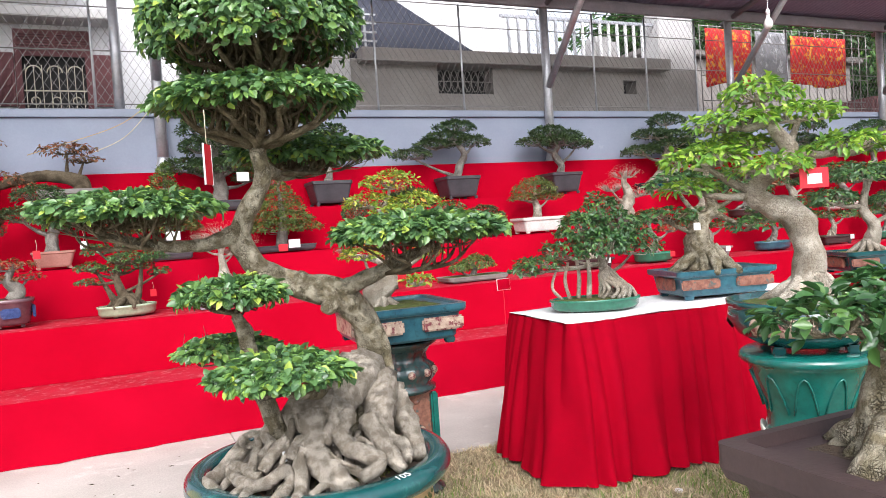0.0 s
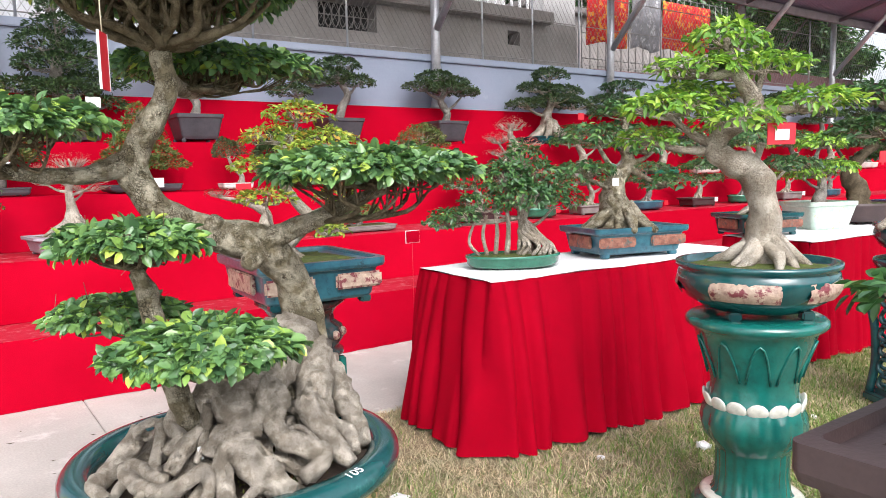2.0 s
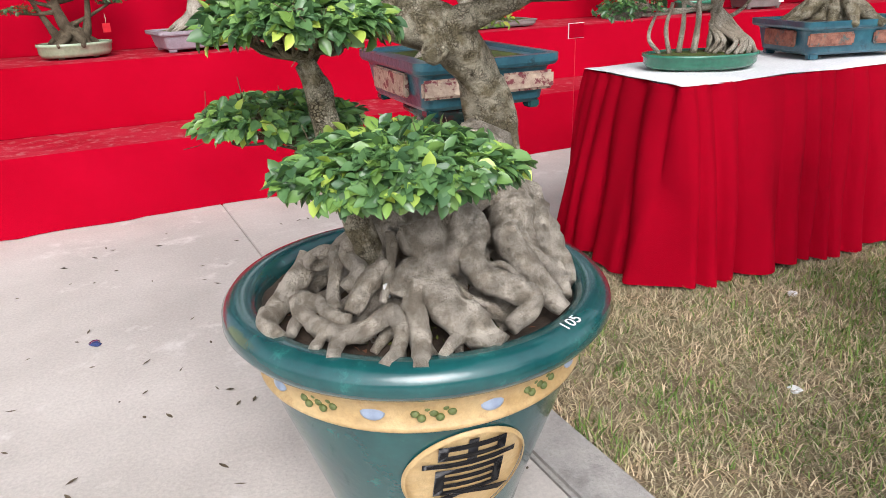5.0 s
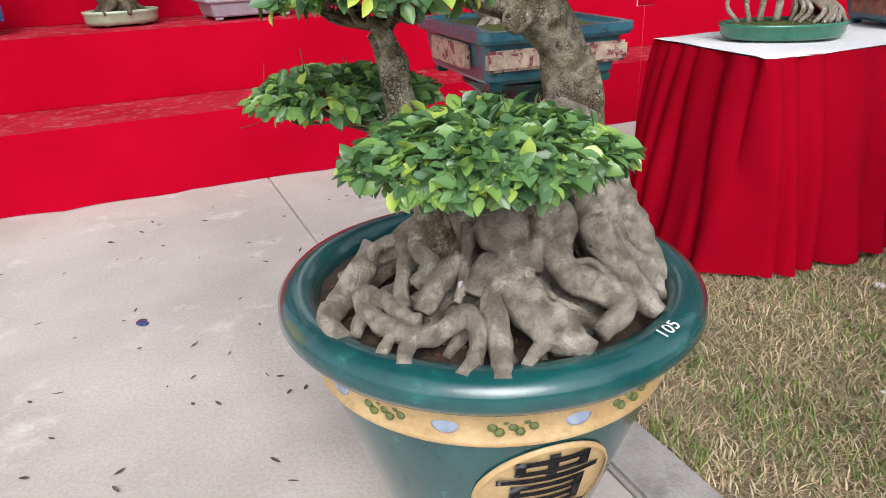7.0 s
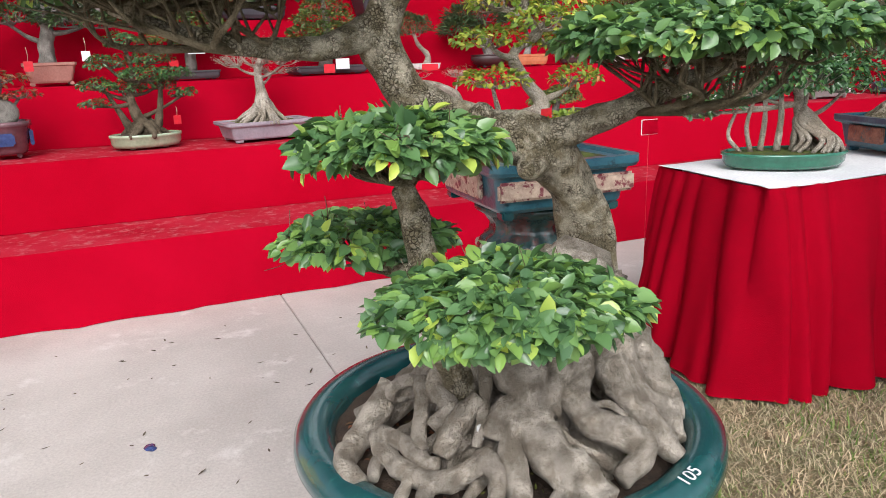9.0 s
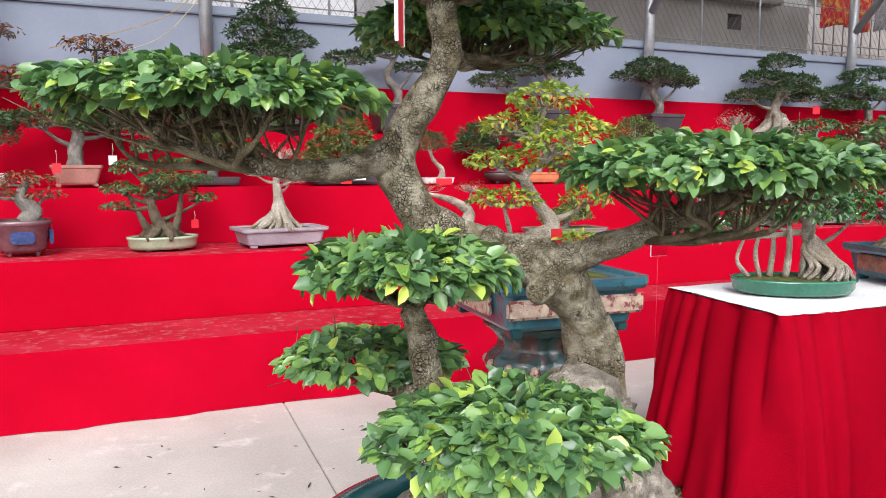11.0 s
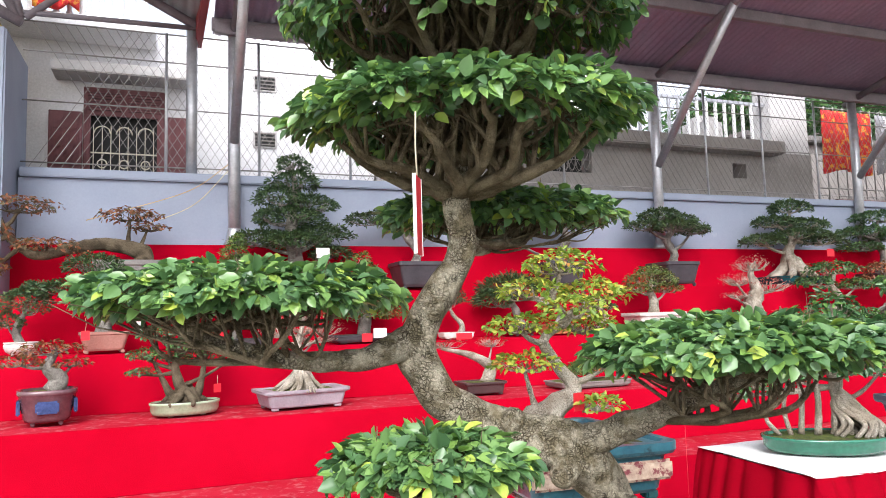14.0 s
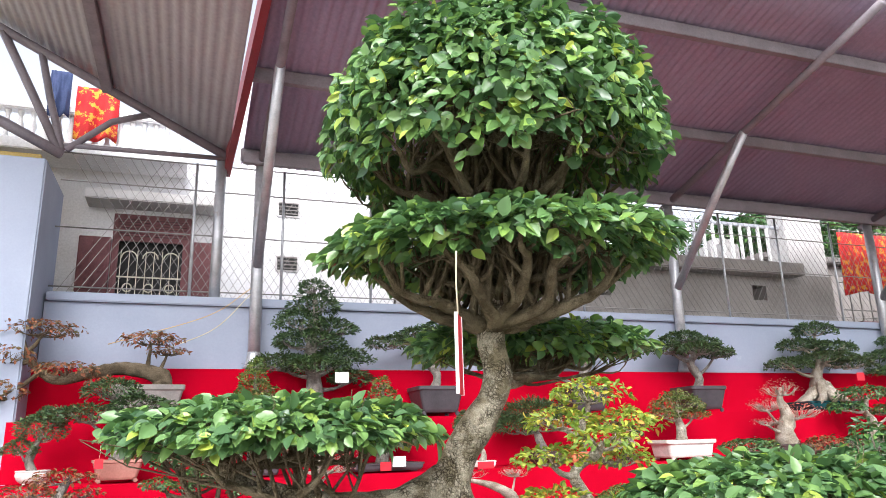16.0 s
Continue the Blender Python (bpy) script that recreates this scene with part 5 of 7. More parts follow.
# ---- tables ----
def table(px, py, yaw, x1, y1, h, label, seed, flare=0.15):
    x0 = y0 = 0.0
    e = thing("display_table", px, py, 0, label, "table", "", "", yaw)
    V, F = [], []
    per = [(x0, y0), (x1, y0), (x1, y1), (x0, y1)]
    pts = []
    for i in range(4):
        a, b = Vector(per[i]), Vector(per[(i + 1) % 4])
        n = max(8, int((b - a).length / 0.012))
        nor = Vector(((b - a).y, -(b - a).x)).normalized()
        for k in range(n):
            p = a.lerp(b, k / n)
            pts.append((p, nor, (b - a).length * k / n + i * 7.3))
    n, m = len(pts), 14
    for j in range(m):
        v = j / (m - 1)
        for p, nor, s in pts:
            c = Vector(((x0 + x1) / 2, (y0 + y1) / 2))
            ph = s * 27 + 4.0 * noise.noise(Vector((s * 2.5, seed, v * 0.3)))
            fold = 1 - abs(math.sin(ph)) ** 0.65
            w = -1.5 * fold * (0.6 + 0.4 * noise.noise(Vector((math.floor(ph / math.pi), seed, 0.5)))) + 0.6 * noise.noise(Vector((s * 9, seed, v * 1.2)))
            off = flare * v ** 0.8 + 0.075 * (0.25 + 0.75 * v) * w
            q = p + nor * off
            hem = 0.02 * noise.noise(Vector((s * 3, 4, seed))) * v
            V.append((q.x, q.y, h - 0.004 - (h - 0.012) * v + max(-0.008, hem)))
    for j in range(m - 1):
        for k in range(n):
            k2 = (k + 1) % n
            F.append((j * n + k, (j + 1) * n + k, (j + 1) * n + k2, j * n + k2))
    mesh_ob("skirt", V, F, TABLERED, e, "pleated red table skirt", True)
    V, F = [], []
    nx, ny = 60, 16
    for j in range(ny + 1):
        for i in range(nx + 1):
            x, y = x0 + (x1 - x0) * i / nx, y0 + (y1 - y0) * j / ny
            V.append((x, y, h + 0.002 + 0.004 * noise.noise(Vector((x * 6, y * 6, seed))) - (0.004 + 0.004 * math.sin(x * 9)) * (j == 0)))
    for j in range(ny):
        for i in range(nx):
            a = j * (nx + 1) + i
            F.append((a, a + 1, a + nx + 2, a + nx + 1))
    sheet = mesh_ob("top_sheet", V, F, WHITECLOTH, e, "white sheet over the table top", True)
    part("table_top", box_bm(x0 + 0.07, x1 - 0.07, y0 + 0.07, y1 - 0.07, h - 0.03, h - 0.006), WHITEPAINT, e)
    for lx in (x0 + 0.08, x1 - 0.08):
        for ly in (y0 + 0.08, y1 - 0.08):
            part("leg", box_bm(lx - 0.02, lx + 0.02, ly - 0.02, ly + 0.02, 0, h - 0.03), PURLIN, e)
    return e


table(2.57, 3.33, -3.0, 1.85, 0.61, 0.758, "table with a pleated red skirt and white top sheet", 1.0)
table(5.0, 3.2, -3.0, 4.05, 0.64, 0.758, "long table with a red skirt and white top sheet", 5.0, 0.04)
table(9.5, 2.96, -3.0, 3.9, 0.64, 0.758, "long table with a red skirt and white top sheet", 8.0, 0.04)

# ---- pedestals ----
def lotus(a, z):
    q = 0.0
    if 0.52 < z < 0.67:
        q = 0.008 * abs(math.sin(5 * a)) * math.sin((z - 0.52) / 0.15 * math.pi)
    elif 0.06 < z < 0.235:
        q = 0.006 * abs(math.sin(11 * a))
    elif 0.24 < z < 0.4:
        q = 0.008 * abs(math.sin(7 * a))
    return q


def pedestal(x, y, mat, trim, label, s=1.0, h=1.0):
    e = thing("pedestal", x, y, 0, label, "pedestal", "glazed pedestals")
    P = [(0.2, 0), (0.205, 0.02), (0.19, 0.045), (0.14, 0.062), (0.125, 0.08), (0.118, 0.15), (0.12, 0.225), (0.13, 0.24), (0.165, 0.29), (0.174, 0.33), (0.168, 0.37), (0.16, 0.4), (0.15, 0.43), (0.145, 0.46),
         (0.15, 0.5), (0.165, 0.56), (0.185, 0.62), (0.205, 0.665), (0.228, 0.68), (0.236, 0.69), (0.234, 0.705), (0.22, 0.715), (0.12, 0.716)]
    V, F = lathe([(r * s, z * h) for r, z in P], 112, lotus)
    mesh_ob("column", V, F, mat, e, "", True)
    for k in range(15):
        a = 6.2832 * k / 15
        bm = bmesh.new()
        bmesh.ops.create_uvsphere(bm, u_segments=10, v_segments=6, radius=1.0)
        bmesh.ops.scale(bm, vec=(0.009, 0.036 * s, 0.034), verts=bm.verts)
        o = part("petal", bm, trim, e, "", True)
        o.matrix_basis = pose(0.16 * s * math.cos(a), 0.16 * s * math.sin(a), 0.405 * h, 0, 18, math.degrees(a))
    V, F = lathe([(0.12, 0.05), (0.168, 0.052), (0.178, 0.058), (0.165, 0.066), (0.12, 0.068)], 48)
    mesh_ob("base_trim", V, F, trim, e, "", True)
    for k in range(10):
        a = 6.2832 * k / 10
        pts = []
        for t in np.linspace(0, 1, 9):
            z = 0.5 + 0.14 * math.sin(t * math.pi)
            da = (t - 0.5) * 0.5
            r = float(np.interp(z, [p[1] for p in P[12:19]], [p[0] for p in P[12:19]])) * s + 0.006
            pts.append((r * math.cos(a + da), r * math.sin(a + da), z * h))
        pipe("petal_rib", pts, 0.0045, mat, e, 6)
    return e


pedestal(2.96, 2.335, PEDTEAL, CREAMGLAZE, "turquoise glazed pedestal with white lotus petals on the lawn")
bonsai(2.96, 2.335, 0.717, "kinked pale ficus bonsai with lime leaves on a pedestal",
       [(0.02, 0, -0.02, 0.075), (0.02, 0, 0.07, 0.06), (0.03, 0, 0.17, 0.048), (0.0, 0, 0.28, 0.05), (-0.04, 0, 0.33, 0.05), (-0.1, 0, 0.35, 0.046), (-0.15, 0.01, 0.39, 0.036), (-0.12, 0.02, 0.45, 0.03), (-0.05, 0, 0.5, 0.032), (-0.02, 0, 0.55, 0.032), (-0.06, 0, 0.62, 0.026), (-0.1, 0, 0.7, 0.016), (-0.12, 0, 0.77, 0.01)],
       [(-0.12, 0, 0.76, 0.13, 0.045), (-0.22, 0, 0.66, 0.15, 0.04), (0.02, 0.02, 0.67, 0.14, 0.04), (-0.33, -0.03, 0.53, 0.15, 0.04), (0.18, 0, 0.54, 0.15, 0.04), (-0.09, -0.08, 0.48, 0.13, 0.035), (-0.2, 0.1, 0.58, 0.14, 0.04), (-0.37, 0.02, 0.43, 0.1, 0.03)],
       L_LIME, 0.034, 0.7, (0.54, 0.54, 0.19, "bowl", 2.0, TEAL, MOSS, True), PALEBARK, -37.0, 3, 0.014, 0.1, 0.42, 0.8, 11, tags=((0.03, -0.1, 0.62, 0.1, 0.07, TAGRED, 0.0, 10, "sign"), (0.031, -0.104, 0.617, 0.05, 0.036, TAGWHITE, 0.0, 10, "sign_oval")))
def arc_panels(x, y, z, r, spans, mat, label):
    """Moulded panels bent round a bowl's side, as parts of the potted tree that stands there."""
    tree = next(o for o in bpy.data.objects if o.parent is None and o.name.startswith("potted_bonsai") and abs(o.location.x - x) < 0.01 and abs(o.location.y - y) < 0.01)
    bowl = next(o for o in tree.children if o.name.startswith("pot"))
    for a0, a1 in spans:
        V, F = [], []
        n, m = 20, 7
        for j in range(m):
            v = j / (m - 1)
            for i in range(n + 1):
                u = i / n
                a = radians(a0 + (a1 - a0) * u)
                zz = z[0] + (z[1] - z[0]) * v
                rr = float(np.interp(v, [0, 0.5, 1], r)) + 0.004 * math.sin(math.pi * u) ** 0.3 * math.sin(math.pi * min(1, max(0, v))) ** 0.3 + 0.003 * noise.noise(Vector((a * 9, zz * 60, 1)))
                V.append((rr * math.cos(a), rr * math.sin(a), zz))
        for j in range(m - 1):
            for i in range(n):
                k = j * (n + 1) + i
                F.append((k, k + 1, k + n + 2, k + n + 1))
        mesh_ob("relief_panel", V, F, mat, bowl, label, True)


arc_panels(2.96, 2.335, (0.075, 0.14), (0.25, 0.267, 0.264), ((-145, -95), (-75, -10), (15, 80), (110, 175)), RELIEF, "pale relief panel with flowers")
def pierced_stand(x, y, h, label):
    """A square stand with bowed corner posts, pierced scroll panels and a round dish on top."""
    e = thing("pierced_stand", x, y, 0, label, "stand", "", "", -28.0)
    part("base", box_bm(-0.19, 0.19, -0.19, 0.19, 0.0, 0.05, 0.012), DARKTEAL, e)
    for sx in (-1, 1):
        for sy in (-1, 1):
            pipe("corner_post", [(sx * r, sy * r, z) for r, z in spline([(0.165, 0.05), (0.15, 0.2), (0.155, 0.38), (0.17, 0.52), (0.13, 0.61)], 5)], 0.022, DARKTEAL, e, 10)
    for k in range(4):
        panel = part("relief_panel", box_bm(-0.14, 0.14, 0.0, 0.008, 0.05, 0.075), DARKTEAL, e, "pierced blue scroll panel")
        panel.matrix_basis = pose(0, 0, 0, 0, 0, 90 * k) @ pose(0, -0.155, 0)
        for j in range(6):
            for i in range(3):
                cx, cz, q = (i - 1) * 0.085, 0.11 + 0.085 * j, 0.036 + 0.006 * math.sin(j * 2.3 + i * 1.7)
                pipe("scroll", [(cx + q * math.cos(a), 0.004 + 0.006 * math.sin(3 * a), cz + q * math.sin(a)) for a in np.linspace(0, 6.283, 13)], 0.0105, DARKTEAL, panel, 6)
    V, F = lathe([(0.1, 0.58), (0.13, 0.6), (0.12, 0.63), (0.15, 0.66), (0.225, 0.7), (0.245, h - 0.02), (0.24, h - 0.004), (0.22, h), (0.05, h)], 56)
    mesh_ob("dish", V, F, DARKTEAL, e, "", True)
    return e


pierced_stand(4.62, 2.42, 0.76, "dark blue-green pierced ceramic stand on the lawn")
bonsai(4.62, 2.42, 0.762, "old bonsai with a braided root trunk in a dark teal bowl",
       [(0, 0, -0.02, 0.12), (0.0, 0, 0.12, 0.07), (0.02, 0, 0.28, 0.045), (0.03, 0, 0.42, 0.05), (-0.08, 0, 0.52, 0.035), (0.02, 0, 0.65, 0.02)],
       [(-0.3, 0, 0.62, 0.22, 0.06), (0.05, 0, 0.78, 0.25, 0.07), (0.3, 0, 0.6, 0.22, 0.06), (-0.25, 0.1, 0.46, 0.18, 0.05)], L_MID, 0.04, 0.7, (0.5, 0.5, 0.17, "bowl", 2.0, DARKTEAL, MOSS), PALEBARK, -37, 5, 0.016, 0.1, 0.5, 0.8, 12, tags=((-0.28, -0.1, 0.5, 0.08, 0.055, TAGRED, 0.0, 0, "sign"),))

# blue footed planter on its pierced stand
stand = thing("planter_stand", 1.87, 3.75, -0.03, "dark blue-green pierced ceramic planter stand with brown reliefs", "stand")
V, F = loft([(ring_pts(w, w * 0.9, 3, 40), z) for w, z in ((0.34, 0), (0.36, 0.03), (0.3, 0.06), (0.29, 0.08))], 40)
mesh_ob("base", V, F, STANDGLAZE, stand)
for sx in (-1, 1):
    for sy in (-1, 1):
        part("corner_post", box_bm(sx * 0.125 - 0.018, sx * 0.125 + 0.018, sy * 0.115 - 0.018, sy * 0.115 + 0.018, 0.075, 0.5, 0.008), PEDTEAL, stand)
for k in range(4):
    a = k * 90
    bm = box_bm(-0.105, 0.105, -0.012, 0.0, 0.08, 0.5)
    pn = part("relief_panel", bm, TERRA, stand, "brown pierced relief panel")
    pn.matrix_basis = pose(0, 0, 0, 0, 0, a) @ pose(0, -0.1, 0)
    for j in range(22):
        rr = np.random.default_rng(k * 50 + j)
        bm = bmesh.new()
        bmesh.ops.create_uvsphere(bm, u_segments=8, v_segments=5, radius=1.0)
        bmesh.ops.scale(bm, vec=(rr.uniform(0.012, 0.022), 0.014, rr.uniform(0.01, 0.02)), verts=bm.verts)
        o = part("boss", bm, (TERRA, RELIEF, DARKTEAL)[j % 3], pn, "", True)
        o.location = (rr.uniform(-0.085, 0.085), -0.012, 0.1 + 0.38 * j / 22)
V, F = lathe([(0.15, 0.5), (0.175, 0.51), (0.175, 0.525), (0.15, 0.54), (0.17, 0.57), (0.178, 0.6), (0.165, 0.63), (0.135, 0.65), (0.13, 0.68), (0.15, 0.71), (0.19, 0.735), (0.19, 0.75), (0.1, 0.75)], 64, lambda a, z: 0.006 * math.sin(12 * a) * (0.55 < z < 0.72))
mesh_ob("capital", V, F, STANDGLAZE, stand, "", True)
for k in range(12):
    bm = bmesh.new()
    bmesh.ops.create_uvsphere(bm, u_segments=8, v_segments=5, radius=0.02)
    o = part("flower_boss", bm, RELIEF, stand, "", True)
    o.location = (0.172 * math.cos(k * 0.5236), 0.172 * math.sin(k * 0.5236), 0.6)
bonsai(1.86, 3.73, 0.72, "twisted bonsai with yellowing leaves in a blue footed planter",
       [(-0.06, 0, -0.01, 0.045), (-0.1, 0, 0.06, 0.05), (-0.02, 0, 0.1, 0.04), (0.05, 0, 0.16, 0.028), (-0.01, 0, 0.25, 0.02), (-0.05, 0, 0.33, 0.018), (0.03, 0, 0.4, 0.014), (-0.01, 0, 0.47, 0.012), (0.02, 0, 0.55, 0.007)],
       [(0.02, 0, 0.58, 0.13, 0.045), (-0.09, 0, 0.49, 0.12, 0.04), (0.15, 0, 0.48, 0.13, 0.04), (-0.14, 0, 0.37, 0.12, 0.035), (0.13, 0, 0.36, 0.11, 0.035), (-0.13, 0, 0.24, 0.12, 0.035), (0.16, -0.05, 0.24, 0.09, 0.03), (0.02, -0.08, 0.42, 0.12, 0.04), (0.1, -0.1, 0.1, 0.08, 0.03)],
       L_YELLOW, 0.024, 0.5, (0.53, 0.62, 0.185, "step", 6.0, BLUEGLAZE, MOSS, True, DARKTEAL, RELIEF), PALEBARK, -3.0, 7, 0.01, 0.2, 0.5, 0.8, 8, tags=((0.02, -0.1, 0.3, 0.05, 0.06, TAGRED, 0, 20),))

# brown trough close to the path, with its low tree
trough = thing("trough_stand", 2.205, 1.295, 0, "plain grey stand under the brown trough", "stand")
part("block", box_bm(-0.3, 0.3, -0.14, 0.14, 0, 0.432, 0.02), GREYPOT, trough)
bonsai(2.194, 1.292, 0.432, "low ficus in a large brown clay trough with knobbly roots",
       [(-0.22, 0.07, -0.03, 0.05), (-0.2, 0.07, 0.06, 0.055), (-0.17, 0.07, 0.14, 0.05), (-0.2, 0.07, 0.22, 0.035), (-0.3, 0.07, 0.26, 0.016)],
       [(-0.33, 0.07, 0.25, 0.14, 0.045), (-0.12, 0.08, 0.28, 0.14, 0.05), (-0.2, 0.0, 0.22, 0.1, 0.04)], L_MID, 0.034, 0.8, (0.94, 0.48, 0.36, "step", 12.0, BROWNPOT, SOIL, True), BARK, 0.0, 13, 0.012, 0.15, 0.55, 0.8, 9,
       extra=([(-0.2, 0.06, 0.05, 0.03), (-0.27, 0.02, 0.06, 0.026), (-0.33, 0.0, 0.035, 0.026), (-0.36, 0.01, -0.02, 0.03)], [(-0.18, 0.06, 0.06, 0.025), (-0.1, -0.05, 0.05, 0.024), (-0.05, -0.1, -0.02, 0.02)]))

# ---- on the first table ----
bonsai(2.95, 3.62, 0.762, "grove of slim pale trunks in a green oval tray",
       [(0.08, 0.02, -0.01, 0.03), (0.07, 0.02, 0.1, 0.026), (0.05, 0.02, 0.22, 0.018), (0.06, 0, 0.36, 0.012), (0.05, 0, 0.5, 0.006)],
       [(0.06, 0, 0.45, 0.1, 0.08), (0.14, 0.02, 0.36, 0.13, 0.08), (-0.04, 0, 0.35, 0.13, 0.09), (0.22, 0, 0.25, 0.13, 0.08), (-0.14, 0, 0.24, 0.13, 0.06), (-0.28, 0, 0.19, 0.12, 0.04), (0.05, -0.06, 0.26, 0.14, 0.08), (0.12, 0.08, 0.28, 0.14, 0.08), (-0.36, 0, 0.16, 0.08, 0.03)],
       L_MID, 0.028, 0.62, (0.48, 0.3, 0.065, "tray", 2.0, TRAYGREEN, MOSS), PALEBARK, -25, 21, 0.008, 0.1, 0.5, 0.8, 9,
       extra=([(-0.13, 0, 0, 0.011), (-0.15, 0, 0.1, 0.009), (-0.13, 0, 0.2, 0.007)], [(-0.08, 0.03, 0, 0.014), (-0.07, 0.03, 0.12, 0.011), (-0.09, 0, 0.26, 0.008)], [(-0.03, 0, 0, 0.015), (-0.02, 0, 0.12, 0.012), (-0.03, 0, 0.28, 0.008)],
              [(-0.17, 0, 0, 0.009), (-0.22, 0, 0.07, 0.008), (-0.19, 0, 0.17, 0.006)], *[[(0.12 + 0.1 * math.cos(k * 2.4) , 0.07 * math.sin(k * 2.4) - 0.02, 0, 0.009), (0.11 + 0.08 * math.cos(k * 2.4 + 0.5), 0.06 * math.sin(k * 2.4 + 0.5) - 0.01, 0.05, 0.01), (0.08 + 0.045 * math.cos(k * 2.4 - 0.3), 0.03 * math.sin(k * 2.4 - 0.3), 0.1 + 0.004 * (k % 5), 0.011), (0.07, 0.01, 0.17, 0.009)] for k in range(16)]))
bonsai(3.74, 3.6, 0.762, "gnarled bonsai in a blue-green pot with brown relief panels",
       [(-0.02, 0, -0.02, 0.1), (-0.03, 0, 0.08, 0.085), (-0.06, 0, 0.18, 0.07), (-0.04, 0, 0.27, 0.05), (0.03, 0, 0.35, 0.035), (0.0, 0, 0.5, 0.02), (0.03, 0, 0.6, 0.012)],
       [(0.0, 0, 0.62, 0.16, 0.06), (-0.18, 0, 0.48, 0.18, 0.06), (0.2, 0, 0.42, 0.2, 0.06), (0.3, 0, 0.22, 0.16, 0.05), (-0.25, 0, 0.3, 0.16, 0.05), (0.05, 0.1, 0.5, 0.2, 0.06)], L_MID, 0.036, 0.5,
       (0.6, 0.4, 0.16, "step", 7.0, BLUEGLAZE, SOIL, True, BLUEGLAZE, TERRA), BARK, -14, 23, 0.014, 0.1, 0.5, 0.8, 10, tags=((-0.12, -0.1, 0.4, 0.04, 0.04, TAGWHITE),))
bonsai(5.25, 3.72, 0.762, "low spreading bonsai in a brown panelled pot", [(0, 0, -0.02, 0.06), (0.05, 0, 0.15, 0.04), (-0.02, 0, 0.3, 0.03), (0.05, 0, 0.5, 0.015)],
       [(0.0, 0, 0.5, 0.25, 0.07), (-0.25, 0, 0.35, 0.2, 0.06), (0.25, 0, 0.32, 0.22, 0.06)], L_DARK, 0.034, 0.7, (0.5, 0.38, 0.15, "step", 5.0, DARKTEAL, MOSS, True, None, TERRA), PALEBARK, -20, 25, 0.014, roots=9)
bonsai(5.95, 3.66, 0.762, "lime-leaved bonsai in a pale green glazed pot", [(0, 0, -0.02, 0.05), (0.03, 0, 0.15, 0.03), (-0.03, 0, 0.3, 0.02), (0, 0, 0.4, 0.012)],
       [(0.0, 0, 0.42, 0.2, 0.06), (-0.15, 0, 0.2, 0.17, 0.05), (0.15, 0, 0.24, 0.17, 0.05)], L_LIME, 0.04, 0.6, (0.42, 0.36, 0.2, "taper", 5.0, LIGHTPOT, SOIL, False), GREYBARK, -20, 26, 0.01)
bonsai(6.65, 3.66, 0.762, "dark twisted bonsai in an oval brown pot", [(-0.05, 0, -0.02, 0.09), (-0.08, 0, 0.12, 0.08), (-0.14, 0, 0.24, 0.06), (-0.05, 0, 0.36, 0.04), (0.1, 0, 0.45, 0.03)],
       [(0.1, 0, 0.6, 0.35, 0.07), (-0.3, 0, 0.48, 0.3, 0.06), (0.4, 0, 0.42, 0.25, 0.06)], L_DARK, 0.036, 0.7, (0.62, 0.44, 0.16, "tray", 2.4, BROWNPOT, MOSS), DARKBARK, -20, 27, 0.016)
bonsai(7.5, 3.66, 0.762, "spreading bonsai in a blue and ochre pot", [(0, 0, -0.02, 0.06), (0.05, 0, 0.2, 0.04), (0, 0, 0.45, 0.02)],
       [(0.0, 0, 0.55, 0.35, 0.08), (-0.3, 0, 0.38, 0.25, 0.06), (0.3, 0, 0.35, 0.25, 0.06)], L_MID, 0.036, 0.7, (0.5, 0.4, 0.15, "step", 4.0, BLUEPANEL, MOSS, True, None, OCHRE), GREYBARK, -20, 28, 0.014)
bonsai(8.4, 3.66, 0.762, "broad dark bonsai in a clay pot", [(0, 0, -0.02, 0.06), (0.05, 0, 0.25, 0.04), (0, 0, 0.6, 0.02)],
       [(0.0, 0, 0.7, 0.4, 0.08), (-0.3, 0, 0.5, 0.3, 0.07), (0.3, 0, 0.45, 0.3, 0.07)], L_DARK, 0.036, 0.7, (0.5, 0.4, 0.15, "step", 4.0, BROWNPOT, MOSS), GREYBARK, -20, 29, 0.014)

# ---- on the second tier ----
Z2, Z3, Z4 = 0.765, 1.135, 1.535
bonsai(-0.06, 6.2, Z2, "reddish small bonsai in a purple and blue glazed pot", [(0.02, 0, -0.01, 0.05), (0.06, 0, 0.06, 0.05), (0.0, 0, 0.13, 0.035), (0.04, 0, 0.22, 0.015)],
       [(0.0, 0, 0.22, 0.17, 0.05), (-0.15, 0, 0.16, 0.14, 0.04), (0.12, 0, 0.14, 0.1, 0.03)], L_RED, 0.028, 0.3, (0.31, 0.31, 0.2, "taper", 2.6, NAVYPOT, MOSS, True, NAVYPOT, BLUEPANEL), GREYBARK, 8, 31, 0.01)
